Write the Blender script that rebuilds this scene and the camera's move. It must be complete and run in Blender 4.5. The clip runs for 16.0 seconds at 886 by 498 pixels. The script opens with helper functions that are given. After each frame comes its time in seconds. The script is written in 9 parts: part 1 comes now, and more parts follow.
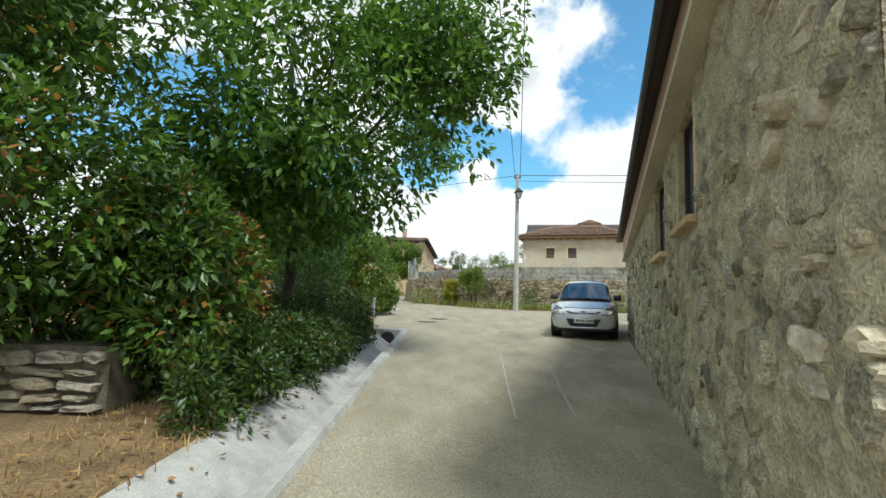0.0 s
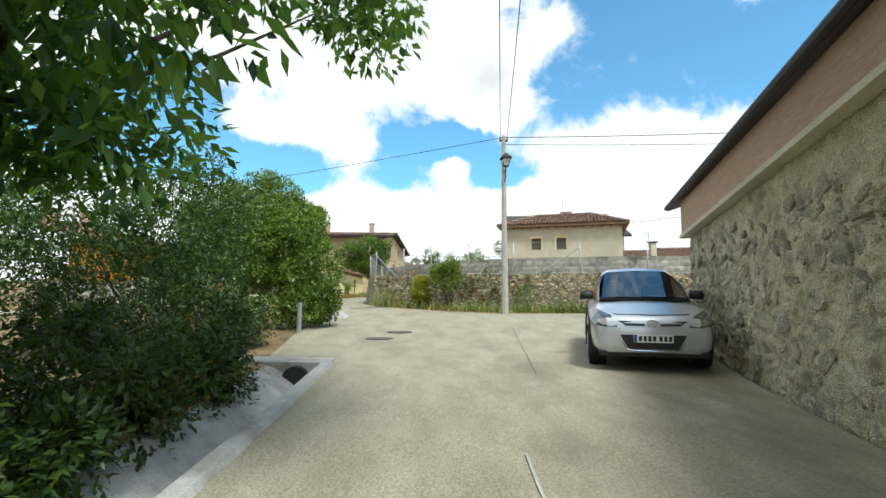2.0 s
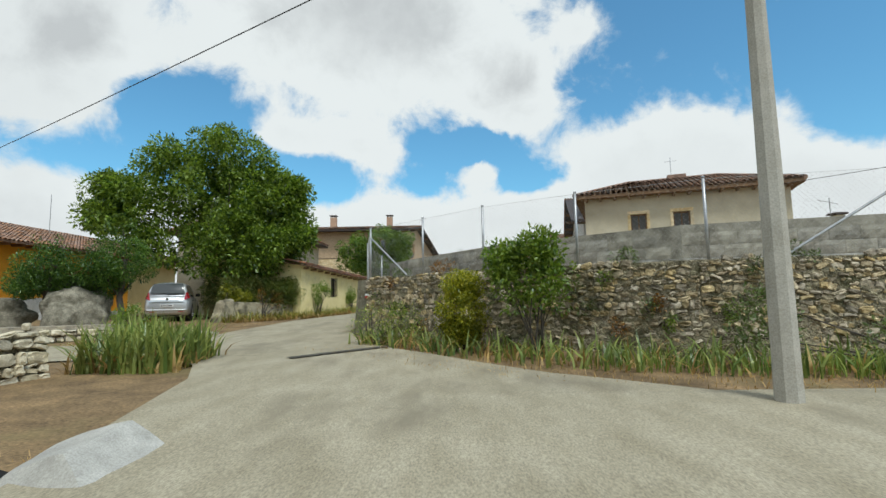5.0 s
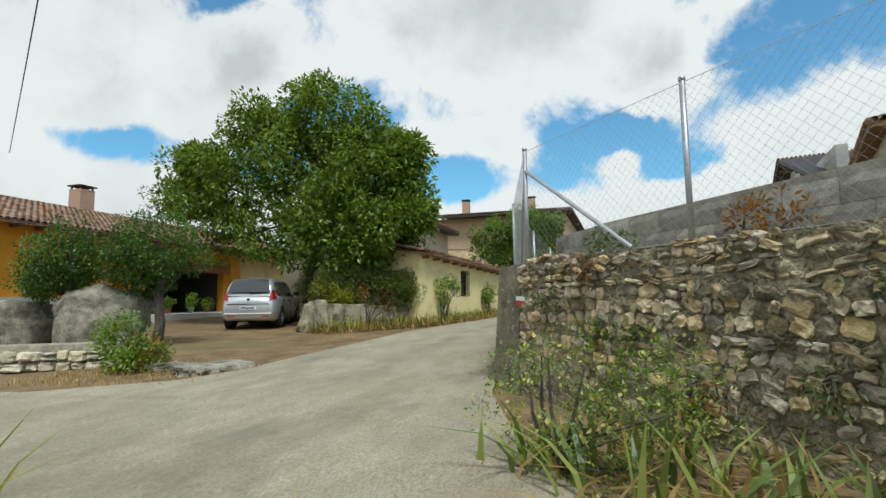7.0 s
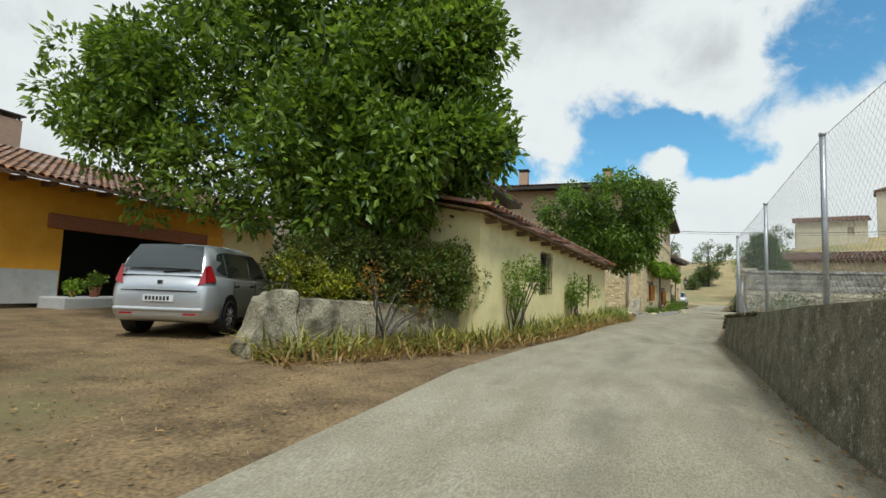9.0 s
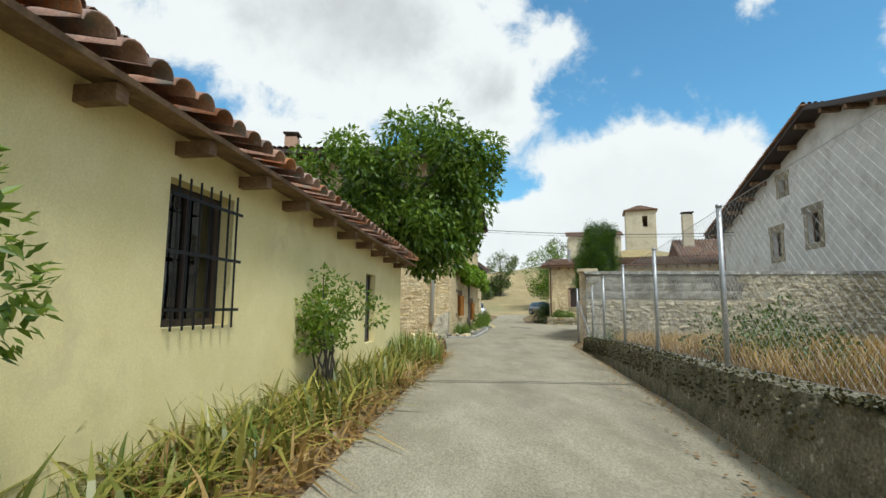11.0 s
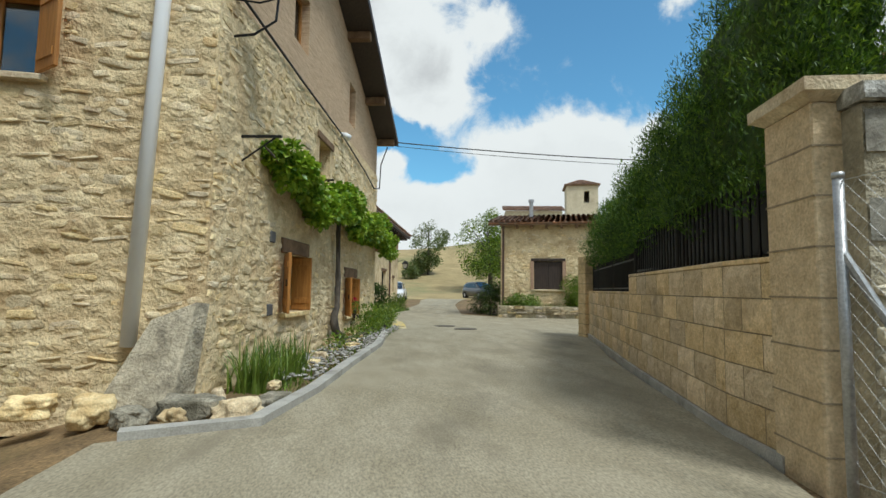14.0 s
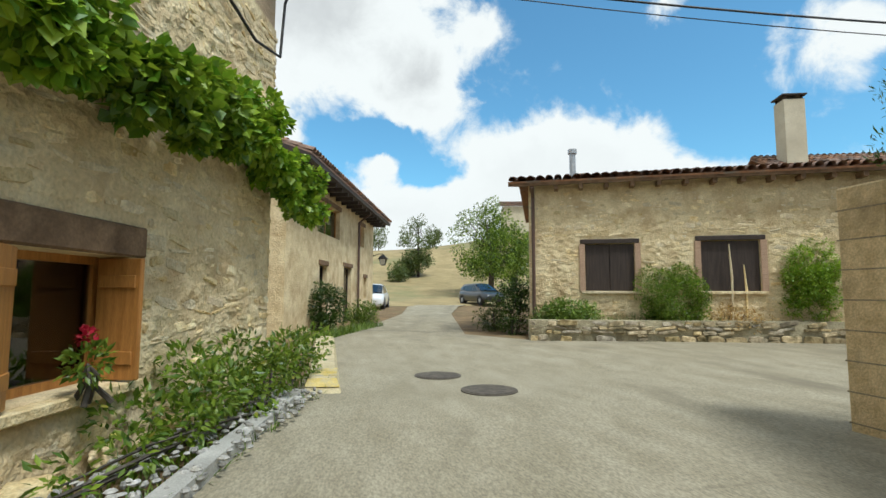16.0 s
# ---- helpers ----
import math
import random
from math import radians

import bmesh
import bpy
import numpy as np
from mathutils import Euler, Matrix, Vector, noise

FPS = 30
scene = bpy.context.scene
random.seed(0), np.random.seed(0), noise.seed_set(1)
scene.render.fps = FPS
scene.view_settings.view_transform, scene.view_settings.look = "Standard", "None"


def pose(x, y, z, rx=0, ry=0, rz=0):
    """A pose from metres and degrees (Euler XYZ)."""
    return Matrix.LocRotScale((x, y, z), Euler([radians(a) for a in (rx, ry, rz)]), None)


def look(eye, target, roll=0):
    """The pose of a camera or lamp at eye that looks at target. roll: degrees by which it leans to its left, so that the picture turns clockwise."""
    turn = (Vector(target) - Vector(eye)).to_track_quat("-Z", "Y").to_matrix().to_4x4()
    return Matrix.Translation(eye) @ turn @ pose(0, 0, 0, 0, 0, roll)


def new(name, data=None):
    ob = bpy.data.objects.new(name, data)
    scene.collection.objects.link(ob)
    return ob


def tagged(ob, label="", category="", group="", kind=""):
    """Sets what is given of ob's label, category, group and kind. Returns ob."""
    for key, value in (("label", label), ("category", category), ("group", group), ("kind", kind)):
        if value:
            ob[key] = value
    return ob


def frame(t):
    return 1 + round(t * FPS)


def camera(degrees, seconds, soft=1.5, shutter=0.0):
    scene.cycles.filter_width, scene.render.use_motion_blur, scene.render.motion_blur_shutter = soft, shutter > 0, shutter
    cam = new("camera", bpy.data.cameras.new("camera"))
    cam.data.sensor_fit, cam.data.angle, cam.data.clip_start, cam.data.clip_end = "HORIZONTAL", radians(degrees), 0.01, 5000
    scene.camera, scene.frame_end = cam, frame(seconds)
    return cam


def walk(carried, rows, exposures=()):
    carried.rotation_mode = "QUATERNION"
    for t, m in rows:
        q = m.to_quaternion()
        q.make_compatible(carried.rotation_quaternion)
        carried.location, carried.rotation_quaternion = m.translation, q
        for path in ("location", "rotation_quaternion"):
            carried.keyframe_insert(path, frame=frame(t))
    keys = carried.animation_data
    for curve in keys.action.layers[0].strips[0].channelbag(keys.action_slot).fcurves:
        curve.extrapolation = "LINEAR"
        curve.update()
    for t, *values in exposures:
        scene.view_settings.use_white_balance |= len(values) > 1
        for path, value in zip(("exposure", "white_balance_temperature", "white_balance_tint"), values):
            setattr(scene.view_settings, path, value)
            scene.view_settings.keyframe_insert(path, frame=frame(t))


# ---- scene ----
cam = camera(83.65, 16.0, soft=1.5, shutter=0.0)
ROWS = [
    (0.0, 0.000, 0.000, 1.250, 5.25, -1.53, 0.00),
    (0.5, 0.051, 1.155, 1.258, 5.27, -2.22, -0.78),
    (1.0, 0.137, 2.674, 1.266, 4.79, -1.26, -1.52),
    (1.5, 0.224, 4.355, 1.268, 4.90, -1.39, -2.06),
    (2.0, 0.351, 6.074, 1.276, 5.26, -0.16, -2.86),
    (2.5, 0.491, 7.842, 1.291, 5.83, 0.38, -3.53),
    (3.0, 0.599, 9.742, 1.311, 6.46, 0.76, -3.67),
    (3.5, 0.627, 11.661, 1.375, 6.72, 1.70, -3.30),
    (4.0, 0.564, 14.043, 1.451, 6.62, 1.99, -2.49),
    (4.5, 0.422, 16.782, 1.526, 6.30, 1.61, -1.18),
    (5.0, 0.215, 19.586, 1.596, 5.96, 0.93, 0.69),
    (5.5, -0.040, 22.162, 1.659, 5.75, 0.35, 3.21),
    (6.0, -0.330, 24.217, 1.712, 5.87, 0.25, 6.43),
    (6.5, -0.678, 25.678, 1.755, 6.15, 0.76, 10.67),
    (7.0, -1.226, 27.144, 1.798, 5.74, 0.77, 16.43),
    (7.5, -1.968, 28.674, 1.838, 5.43, -0.65, 21.64),
    (8.0, -2.755, 30.457, 1.867, 5.09, -0.82, 24.01),
    (8.5, -3.644, 32.464, 1.877, 4.51, -2.07, 23.28),
    (9.0, -4.357, 34.632, 1.907, 4.67, -2.09, 20.24),
    (9.5, -4.802, 36.975, 1.931, 6.12, -1.25, 14.16),
    (10.0, -4.984, 39.431, 1.978, 6.61, -0.99, 7.39),
    (10.5, -4.920, 41.818, 2.025, 6.71, -0.75, 1.81),
    (11.0, -4.665, 44.126, 2.062, 6.70, -0.40, -2.40),
    (11.5, -4.281, 46.394, 2.090, 6.57, -0.07, -5.45),
    (12.0, -3.833, 48.661, 2.108, 6.28, 0.11, -7.56),
    (12.5, -3.385, 50.967, 2.115, 5.82, 0.02, -8.92),
    (13.0, -2.971, 53.322, 2.110, 5.25, -0.32, -9.77),
    (13.5, -2.539, 55.634, 2.093, 4.91, -0.51, -10.35),
    (14.0, -2.118, 57.886, 2.074, 4.61, -0.88, -10.43),
    (14.5, -1.689, 60.112, 2.051, 4.79, -0.94, -10.54),
    (15.0, -1.269, 62.270, 2.044, 5.48, -0.31, -10.87),
    (15.5, -0.886, 64.322, 2.052, 5.64, -0.84, -10.97),
    (16.0, -0.523, 66.315, 2.052, 5.08, -0.19, -11.27),
]
EXPOSURES = [(0.0, 0.15), (1.0, 0.23), (2.0, 0.28), (2.5, 0.12), (3.0, -0.14), (3.5, -0.39), (6.0, -0.13), (7.0, -0.19), (8.5, -0.26), (9.5, -0.14), (12.5, -0.06), (14.0, -0.21), (15.0, -0.13), (16.0, -0.03)]
walk(cam, [(t, pose(x, y, z, 90 + pitch, roll, yaw)) for t, x, y, z, pitch, roll, yaw in ROWS], EXPOSURES)

# ---------------------------------------------------------------- light
world = bpy.data.worlds.new("sky")
scene.world = world
world.use_nodes = True
wn, wl = world.node_tree.nodes, world.node_tree.links
wn.clear()
SUN = Vector((0.26, -0.43, 0.87)).normalized()
w_out = wn.new("ShaderNodeOutputWorld")
w_sky = wn.new("ShaderNodeTexSky")
w_sky.sky_type = "NISHITA"
w_sky.sun_disc = False
w_sky.sun_elevation = math.asin(SUN.z)
w_sky.sun_rotation = math.atan2(SUN.x, SUN.y)
w_bg = wn.new("ShaderNodeBackground")
w_bg.inputs["Strength"].default_value = 0.17
w_tint = wn.new("ShaderNodeMix")
w_tint.data_type, w_tint.blend_type = "RGBA", "MULTIPLY"
w_tint.inputs["Factor"].default_value = 1.0
w_tint.inputs["B"].default_value = (0.58, 1.08, 1.16, 1)
wl.new(w_sky.outputs[0], w_tint.inputs["A"])
wl.new(w_tint.outputs["Result"], w_bg.inputs["Color"])
def world_math(op, a, b=None, c=None):
    """A math node of the world; numbers become constants."""
    q = wn.new("ShaderNodeMath")
    q.operation = op
    for k, v in enumerate((a, b, c)):
        if v is None:
            continue
        if isinstance(v, (int, float)):
            q.inputs[k].default_value = v
        else:
            wl.new(v, q.inputs[k])
    return q.outputs[0]


def world_range(value, f0, f1, t0=0.0, t1=1.0, smooth=True):
    q = wn.new("ShaderNodeMapRange")
    q.interpolation_type = "SMOOTHSTEP" if smooth else "LINEAR"
    for k, v in (("From Min", f0), ("From Max", f1), ("To Min", t0), ("To Max", t1)):
        q.inputs[k].default_value = v
    wl.new(value, q.inputs["Value"])
    return q.outputs[0]


def world_noise(vector, size, detail, rough=0.55, distort=0.0):
    q = wn.new("ShaderNodeTexNoise")
    for k, v in (("Scale", size), ("Detail", detail), ("Roughness", rough), ("Distortion", distort)):
        q.inputs[k].default_value = v
    wl.new(vector, q.inputs["Vector"])
    return q.outputs["Fac"], q.outputs["Color"]


# cumulus: soft banks of cloud by bearing and height over the horizon, broken up by noise
w_tc = wn.new("ShaderNodeTexCoord")
w_dir = w_tc.outputs["Generated"]
w_sep = wn.new("ShaderNodeSeparateXYZ")
wl.new(w_dir, w_sep.inputs[0])
w_el = world_math("MULTIPLY", world_math("ARCSINE", w_sep.outputs["Z"]), 180 / math.pi)
w_az = world_math("MULTIPLY", world_math("ARCTAN2", w_sep.outputs["X"], w_sep.outputs["Y"]), 180 / math.pi)
w_flat = wn.new("ShaderNodeCombineXYZ")
wl.new(w_az, w_flat.inputs[0])
wl.new(w_el, w_flat.inputs[1])
_, w_warp = world_noise(w_dir, 7.0, 5.0, 0.6)
w_shift = wn.new("ShaderNodeVectorMath")
w_shift.operation = "MULTIPLY_ADD"
w_shift.inputs[1].default_value = (7.0, 5.0, 0.0)
wl.new(w_warp, w_shift.inputs[0])
w_off = wn.new("ShaderNodeVectorMath")
w_off.operation = "SUBTRACT"
w_off.inputs[1].default_value = (3.5, 2.5, 0.0)
wl.new(w_flat.outputs[0], w_off.inputs[0])
wl.new(w_off.outputs[0], w_shift.inputs[2])
# bearing, height, half width, half height (degrees), weight
BANKS = [(-9, 31, 18, 9.5, 1.5), (-60, 22, 22, 17, 1.1), (24, 13.5, 11.5, 6.2, 1.25), (34, 9.5, 8, 5, 0.8), (-18.5, 18, 4.5, 2.6, 0.75), (8, 23, 5, 5.5, 0.9),
         (52, 22, 6, 4, 0.6), (37, 29, 2.6, 2.2, 0.45), (16, 28, 3.2, 2.0, 0.4), (3.5, 14.5, 3.0, 2.2, 0.7), (-38, 25, 7, 6, 0.75), (-9, 16.8, 6, 3.0, 0.75),
         (-28, 17, 5.5, 4.2, -0.9), (3, 17.4, 5.5, 1.7, -1.1), (9.5, 13.6, 3.2, 1.6, -0.8), (-51, 15.5, 5, 1.8, -0.8), (-41, 30, 4.5, 2.2, -0.7), (-17, 13.5, 5, 1.8, -0.6)]
w_sum = world_range(w_el, 15.0, 8.0, 0.0, 0.95)
for b_az, b_el, b_w, b_h, b_k in BANKS:
    q = wn.new("ShaderNodeVectorMath")
    q.operation = "MULTIPLY_ADD"
    q.inputs[1].default_value = (1 / b_w, 1 / b_h, 0.0)
    q.inputs[2].default_value = (-b_az / b_w, -b_el / b_h, 0.0)
    wl.new(w_shift.outputs[0], q.inputs[0])
    d = wn.new("ShaderNodeVectorMath")
    d.operation = "DOT_PRODUCT"
    wl.new(q.outputs[0], d.inputs[0])
    wl.new(q.outputs[0], d.inputs[1])
    w_sum = world_math("MULTIPLY_ADD", world_math("EXPONENT", world_math("MULTIPLY", d.outputs["Value"], -1.0)), b_k, w_sum)
# scattered cloud goes on all round and overhead
w_sum = world_math("ADD", w_sum, world_range(w_sep.outputs["Y"], 0.35, -0.1, 0.0, 0.5))
w_sum = world_math("ADD", w_sum, world_range(w_el, 36.0, 60.0, 0.0, 0.45))
w_n1, _ = world_noise(w_dir, 9.0, 10.0, 0.62, 0.3)
w_n2, _ = world_noise(w_dir, 5.0, 7.0, 0.55)
w_body = world_math("MULTIPLY_ADD", world_math("SUBTRACT", w_n1, 0.5), 1.35, w_sum)
w_mask = world_range(w_body, 0.26, 0.62)
# thick cloud is greyer underneath, its rims stay white
w_thick = world_range(w_body, 0.75, 1.5)
w_high = world_range(w_el, 13.0, 24.0, 0.25, 1.0)
w_grey = world_math("MULTIPLY", world_math("MULTIPLY", w_thick, w_high), world_range(w_n2, 0.32, 0.62, 0.35, 1.0))
w_west = world_range(w_az, -20.0, -60.0, 0.0, 0.35)
w_grey = world_math("ADD", w_grey, world_math("MULTIPLY", w_west, world_range(w_n2, 0.4, 0.6)))
w_ramp = wn.new("ShaderNodeValToRGB")
w_ramp.color_ramp.elements[0].position = 0.0
w_ramp.color_ramp.elements[0].color = (0.93, 0.995, 1.0, 1)
w_ramp.color_ramp.elements[1].position = 1.0
w_ramp.color_ramp.elements[1].color = (0.64, 0.685, 0.70, 1)
wl.new(w_grey, w_ramp.inputs[0])
w_cb = wn.new("ShaderNodeBackground")
w_cb.inputs["Strength"].default_value = 1.0
wl.new(w_ramp.outputs[0], w_cb.inputs["Color"])
w_mix = wn.new("ShaderNodeMixShader")
wl.new(w_mask, w_mix.inputs[0])
wl.new(w_bg.outputs[0], w_mix.inputs[1])
wl.new(w_cb.outputs[0], w_mix.inputs[2])
wl.new(w_mix.outputs[0], w_out.inputs["Surface"])

sun = new("sun", bpy.data.lights.new("sun", "SUN"))
sun.data.energy = 3.1
sun.data.angle = radians(12.0)
sun.data.color = (0.94, 0.985, 0.97)
sun.matrix_world = look(SUN * 50, (0, 0, 0))


# ---------------------------------------------------------------- materials
def mat(name, dark, light, scale=6.0, rough=0.85, bump=0.25, fine=60.0, metal=0.0, stain=None, stain_scale=0.6,
        stain_at=0.6, vary=0.0, island=False, detail=8.0, spec=0.4, stretch=None, grain=(0.82, 1.16), cells=None, deep=0.02, stain_stretch=None):
    """Procedural surface: two tones over a medium noise, a finer grain, a large stain, and relief."""
    m = bpy.data.materials.new(name)
    m.use_nodes = True
    n, l = m.node_tree.nodes, m.node_tree.links
    b = n["Principled BSDF"]
    pos = n.new("ShaderNodeNewGeometry")
    vec = pos.outputs["Position"]
    if stretch:
        mp = n.new("ShaderNodeMapping")
        mp.inputs["Scale"].default_value = stretch
        l.new(vec, mp.inputs["Vector"])
        vec = mp.outputs[0]
    a = n.new("ShaderNodeTexNoise")
    a.inputs["Scale"].default_value, a.inputs["Detail"].default_value = scale, detail
    a.inputs["Roughness"].default_value = 0.6
    l.new(vec, a.inputs["Vector"])
    r = n.new("ShaderNodeValToRGB")
    r.color_ramp.elements[0].position, r.color_ramp.elements[1].position = 0.34, 0.66
    r.color_ramp.elements[0].color, r.color_ramp.elements[1].color = (*dark, 1), (*light, 1)
    l.new(a.outputs["Fac"], r.inputs[0])
    col = r.outputs[0]
    g = n.new("ShaderNodeTexNoise")
    g.inputs["Scale"].default_value, g.inputs["Detail"].default_value = fine, 3.0
    l.new(vec, g.inputs["Vector"])
    gm = n.new("ShaderNodeMapRange")
    gm.inputs["From Min"].default_value, gm.inputs["From Max"].default_value = 0.3, 0.7
    gm.inputs["To Min"].default_value, gm.inputs["To Max"].default_value = grain
    l.new(g.outputs["Fac"], gm.inputs["Value"])
    mul = n.new("ShaderNodeVectorMath")
    mul.operation = "SCALE"
    l.new(col, mul.inputs[0])
    l.new(gm.outputs[0], mul.inputs["Scale"])
    col = mul.outputs[0]
    crack = None
    if cells:
        # irregular rubble under the mortar: each cell has its own tone, the seams stay mortar
        c_scale, c_vary, c_seam = cells
        dn = n.new("ShaderNodeTexNoise")
        dn.inputs["Scale"].default_value, dn.inputs["Detail"].default_value = c_scale * 1.3, 4.0
        l.new(vec, dn.inputs["Vector"])
        dv = n.new("ShaderNodeVectorMath")
        dv.operation = "MULTIPLY_ADD"
        dv.inputs[1].default_value = (0.8 / c_scale,) * 3
        l.new(dn.outputs["Color"], dv.inputs[0])
        l.new(vec, dv.inputs[2])
        vo, ve = n.new("ShaderNodeTexVoronoi"), n.new("ShaderNodeTexVoronoi")
        ve.feature = "DISTANCE_TO_EDGE"
        for q in (vo, ve):
            q.inputs["Scale"].default_value = c_scale
            l.new(dv.outputs[0], q.inputs["Vector"])
        sx_ = n.new("ShaderNodeSeparateColor")
        l.new(vo.outputs["Color"], sx_.inputs[0])
        cm = n.new("ShaderNodeMapRange")
        cm.inputs["To Min"].default_value, cm.inputs["To Max"].default_value = 1 - c_vary, 1 + c_vary * 0.45
        l.new(sx_.outputs[0], cm.inputs["Value"])
        cs = n.new("ShaderNodeVectorMath")
        cs.operation = "SCALE"
        l.new(col, cs.inputs[0])
        l.new(cm.outputs[0], cs.inputs["Scale"])
        em = n.new("ShaderNodeMapRange")
        em.inputs["From Min"].default_value, em.inputs["From Max"].default_value = c_seam * 0.4, c_seam * 1.6
        l.new(ve.outputs["Distance"], em.inputs["Value"])
        cx_ = n.new("ShaderNodeMix")
        cx_.data_type = "RGBA"
        l.new(em.outputs[0], cx_.inputs["Factor"])
        l.new(col, cx_.inputs["A"])
        l.new(cs.outputs[0], cx_.inputs["B"])
        col = cx_.outputs["Result"]
        crack = em.outputs[0]
    if stain:
        s = n.new("ShaderNodeTexNoise")
        s.inputs["Scale"].default_value, s.inputs["Detail"].default_value = stain_scale, 7.0
        s.inputs["Roughness"].default_value = 0.65
        if stain_stretch:
            sp_ = n.new("ShaderNodeMapping")
            sp_.inputs["Scale"].default_value = stain_stretch
            l.new(pos.outputs["Position"], sp_.inputs["Vector"])
            l.new(sp_.outputs[0], s.inputs["Vector"])
        else:
            l.new(pos.outputs["Position"], s.inputs["Vector"])
        sm = n.new("ShaderNodeMapRange")
        sm.inputs["From Min"].default_value, sm.inputs["From Max"].default_value = stain_at - 0.06, stain_at + 0.1
        l.new(s.outputs["Fac"], sm.inputs["Value"])
        mx = n.new("ShaderNodeMix")
        mx.data_type = "RGBA"
        l.new(sm.outputs[0], mx.inputs["Factor"])
        l.new(col, mx.inputs["A"])
        mx.inputs["B"].default_value = (*stain, 1)
        col = mx.outputs["Result"]
    if vary:
        if island:
            src = pos.outputs["Random Per Island"]
        else:
            oi = n.new("ShaderNodeObjectInfo")
            src = oi.outputs["Random"]
        hs = n.new("ShaderNodeHueSaturation")
        v1 = n.new("ShaderNodeMapRange")
        v1.inputs["To Min"].default_value, v1.inputs["To Max"].default_value = 1 - vary, 1 + vary
        l.new(src, v1.inputs["Value"])
        l.new(v1.outputs[0], hs.inputs["Value"])
        w = n.new("ShaderNodeTexWhiteNoise")
        w.noise_dimensions = "1D"
        l.new(src, w.inputs["W"])
        v2 = n.new("ShaderNodeMapRange")
        v2.inputs["To Min"].default_value, v2.inputs["To Max"].default_value = 1 - vary * 0.9, 1 + vary * 0.6
        l.new(w.outputs["Value"], v2.inputs["Value"])
        l.new(v2.outputs[0], hs.inputs["Saturation"])
        l.new(col, hs.inputs["Color"])
        col = hs.outputs[0]
    l.new(col, b.inputs["Base Color"])
    b.inputs["Roughness"].default_value, b.inputs["Metallic"].default_value = rough, metal
    b.inputs["Specular IOR Level"].default_value = spec
    if bump:
        bn = n.new("ShaderNodeBump")
        bn.inputs["Strength"].default_value, bn.inputs["Distance"].default_value = bump, deep
        ad = n.new("ShaderNodeMath")
        ad.operation = "MULTIPLY_ADD"
        ad.inputs[1].default_value = 0.4
        l.new(g.outputs["Fac"], ad.inputs[0])
        l.new(a.outputs["Fac"], ad.inputs[2])
        hgt_ = ad.outputs[0]
        if crack is not None:
            a2 = n.new("ShaderNodeMath")
            a2.operation = "MULTIPLY_ADD"
            a2.inputs[1].default_value = 0.35
            l.new(crack, a2.inputs[0])
            l.new(hgt_, a2.inputs[2])
            hgt_ = a2.outputs[0]
        l.new(hgt_, bn.inputs["Height"])
        l.new(bn.outputs[0], b.inputs["Normal"])
    return m


def leaf_mat(name, dark, light, through_light=0.35):
    m = bpy.data.materials.new(name)
    m.use_nodes = True
    n, l = m.node_tree.nodes, m.node_tree.links
    n.clear()
    out = n.new("ShaderNodeOutputMaterial")
    pos = n.new("ShaderNodeNewGeometry")
    r = n.new("ShaderNodeValToRGB")
    r.color_ramp.elements[0].color, r.color_ramp.elements[1].color = (*dark, 1), (*light, 1)
    l.new(pos.outputs["Random Per Island"], r.inputs[0])
    g = n.new("ShaderNodeTexNoise")
    g.inputs["Scale"].default_value = 0.9
    l.new(pos.outputs["Position"], g.inputs["Vector"])
    hs = n.new("ShaderNodeHueSaturation")
    mr = n.new("ShaderNodeMapRange")
    mr.inputs["From Min"].default_value, mr.inputs["From Max"].default_value = 0.3, 0.7
    mr.inputs["To Min"].default_value, mr.inputs["To Max"].default_value = 0.75, 1.25
    l.new(g.outputs["Fac"], mr.inputs["Value"])
    l.new(mr.outputs[0], hs.inputs["Value"])
    l.new(r.outputs[0], hs.inputs["Color"])
    d = n.new("ShaderNodeBsdfDiffuse")
    t = n.new("ShaderNodeBsdfTranslucent")
    gl = n.new("ShaderNodeBsdfGlossy")
    gl.inputs["Roughness"].default_value = 0.42
    gl.inputs["Color"].default_value = (0.9, 0.95, 1, 1)
    for q in (d, t):
        l.new(hs.outputs[0], q.inputs["Color"])
    m1, m2 = n.new("ShaderNodeMixShader"), n.new("ShaderNodeMixShader")
    m1.inputs[0].default_value, m2.inputs[0].default_value = through_light, 0.035
    l.new(d.outputs[0], m1.inputs[1])
    l.new(t.outputs[0], m1.inputs[2])
    l.new(m1.outputs[0], m2.inputs[1])
    l.new(gl.outputs[0], m2.inputs[2])
    l.new(m2.outputs[0], out.inputs["Surface"])
    return m


def plain(name, color, rough=0.5, metal=0.0, coat=0.0, spec=0.5):
    m = bpy.data.materials.new(name)
    m.use_nodes = True
    b = m.node_tree.nodes["Principled BSDF"]
    b.inputs["Base Color"].default_value = (*color, 1)
    b.inputs["Roughness"].default_value, b.inputs["Metallic"].default_value = rough, metal
    b.inputs["Coat Weight"].default_value, b.inputs["Specular IOR Level"].default_value = coat, spec
    b.inputs["Coat Roughness"].default_value = 0.04
    return m


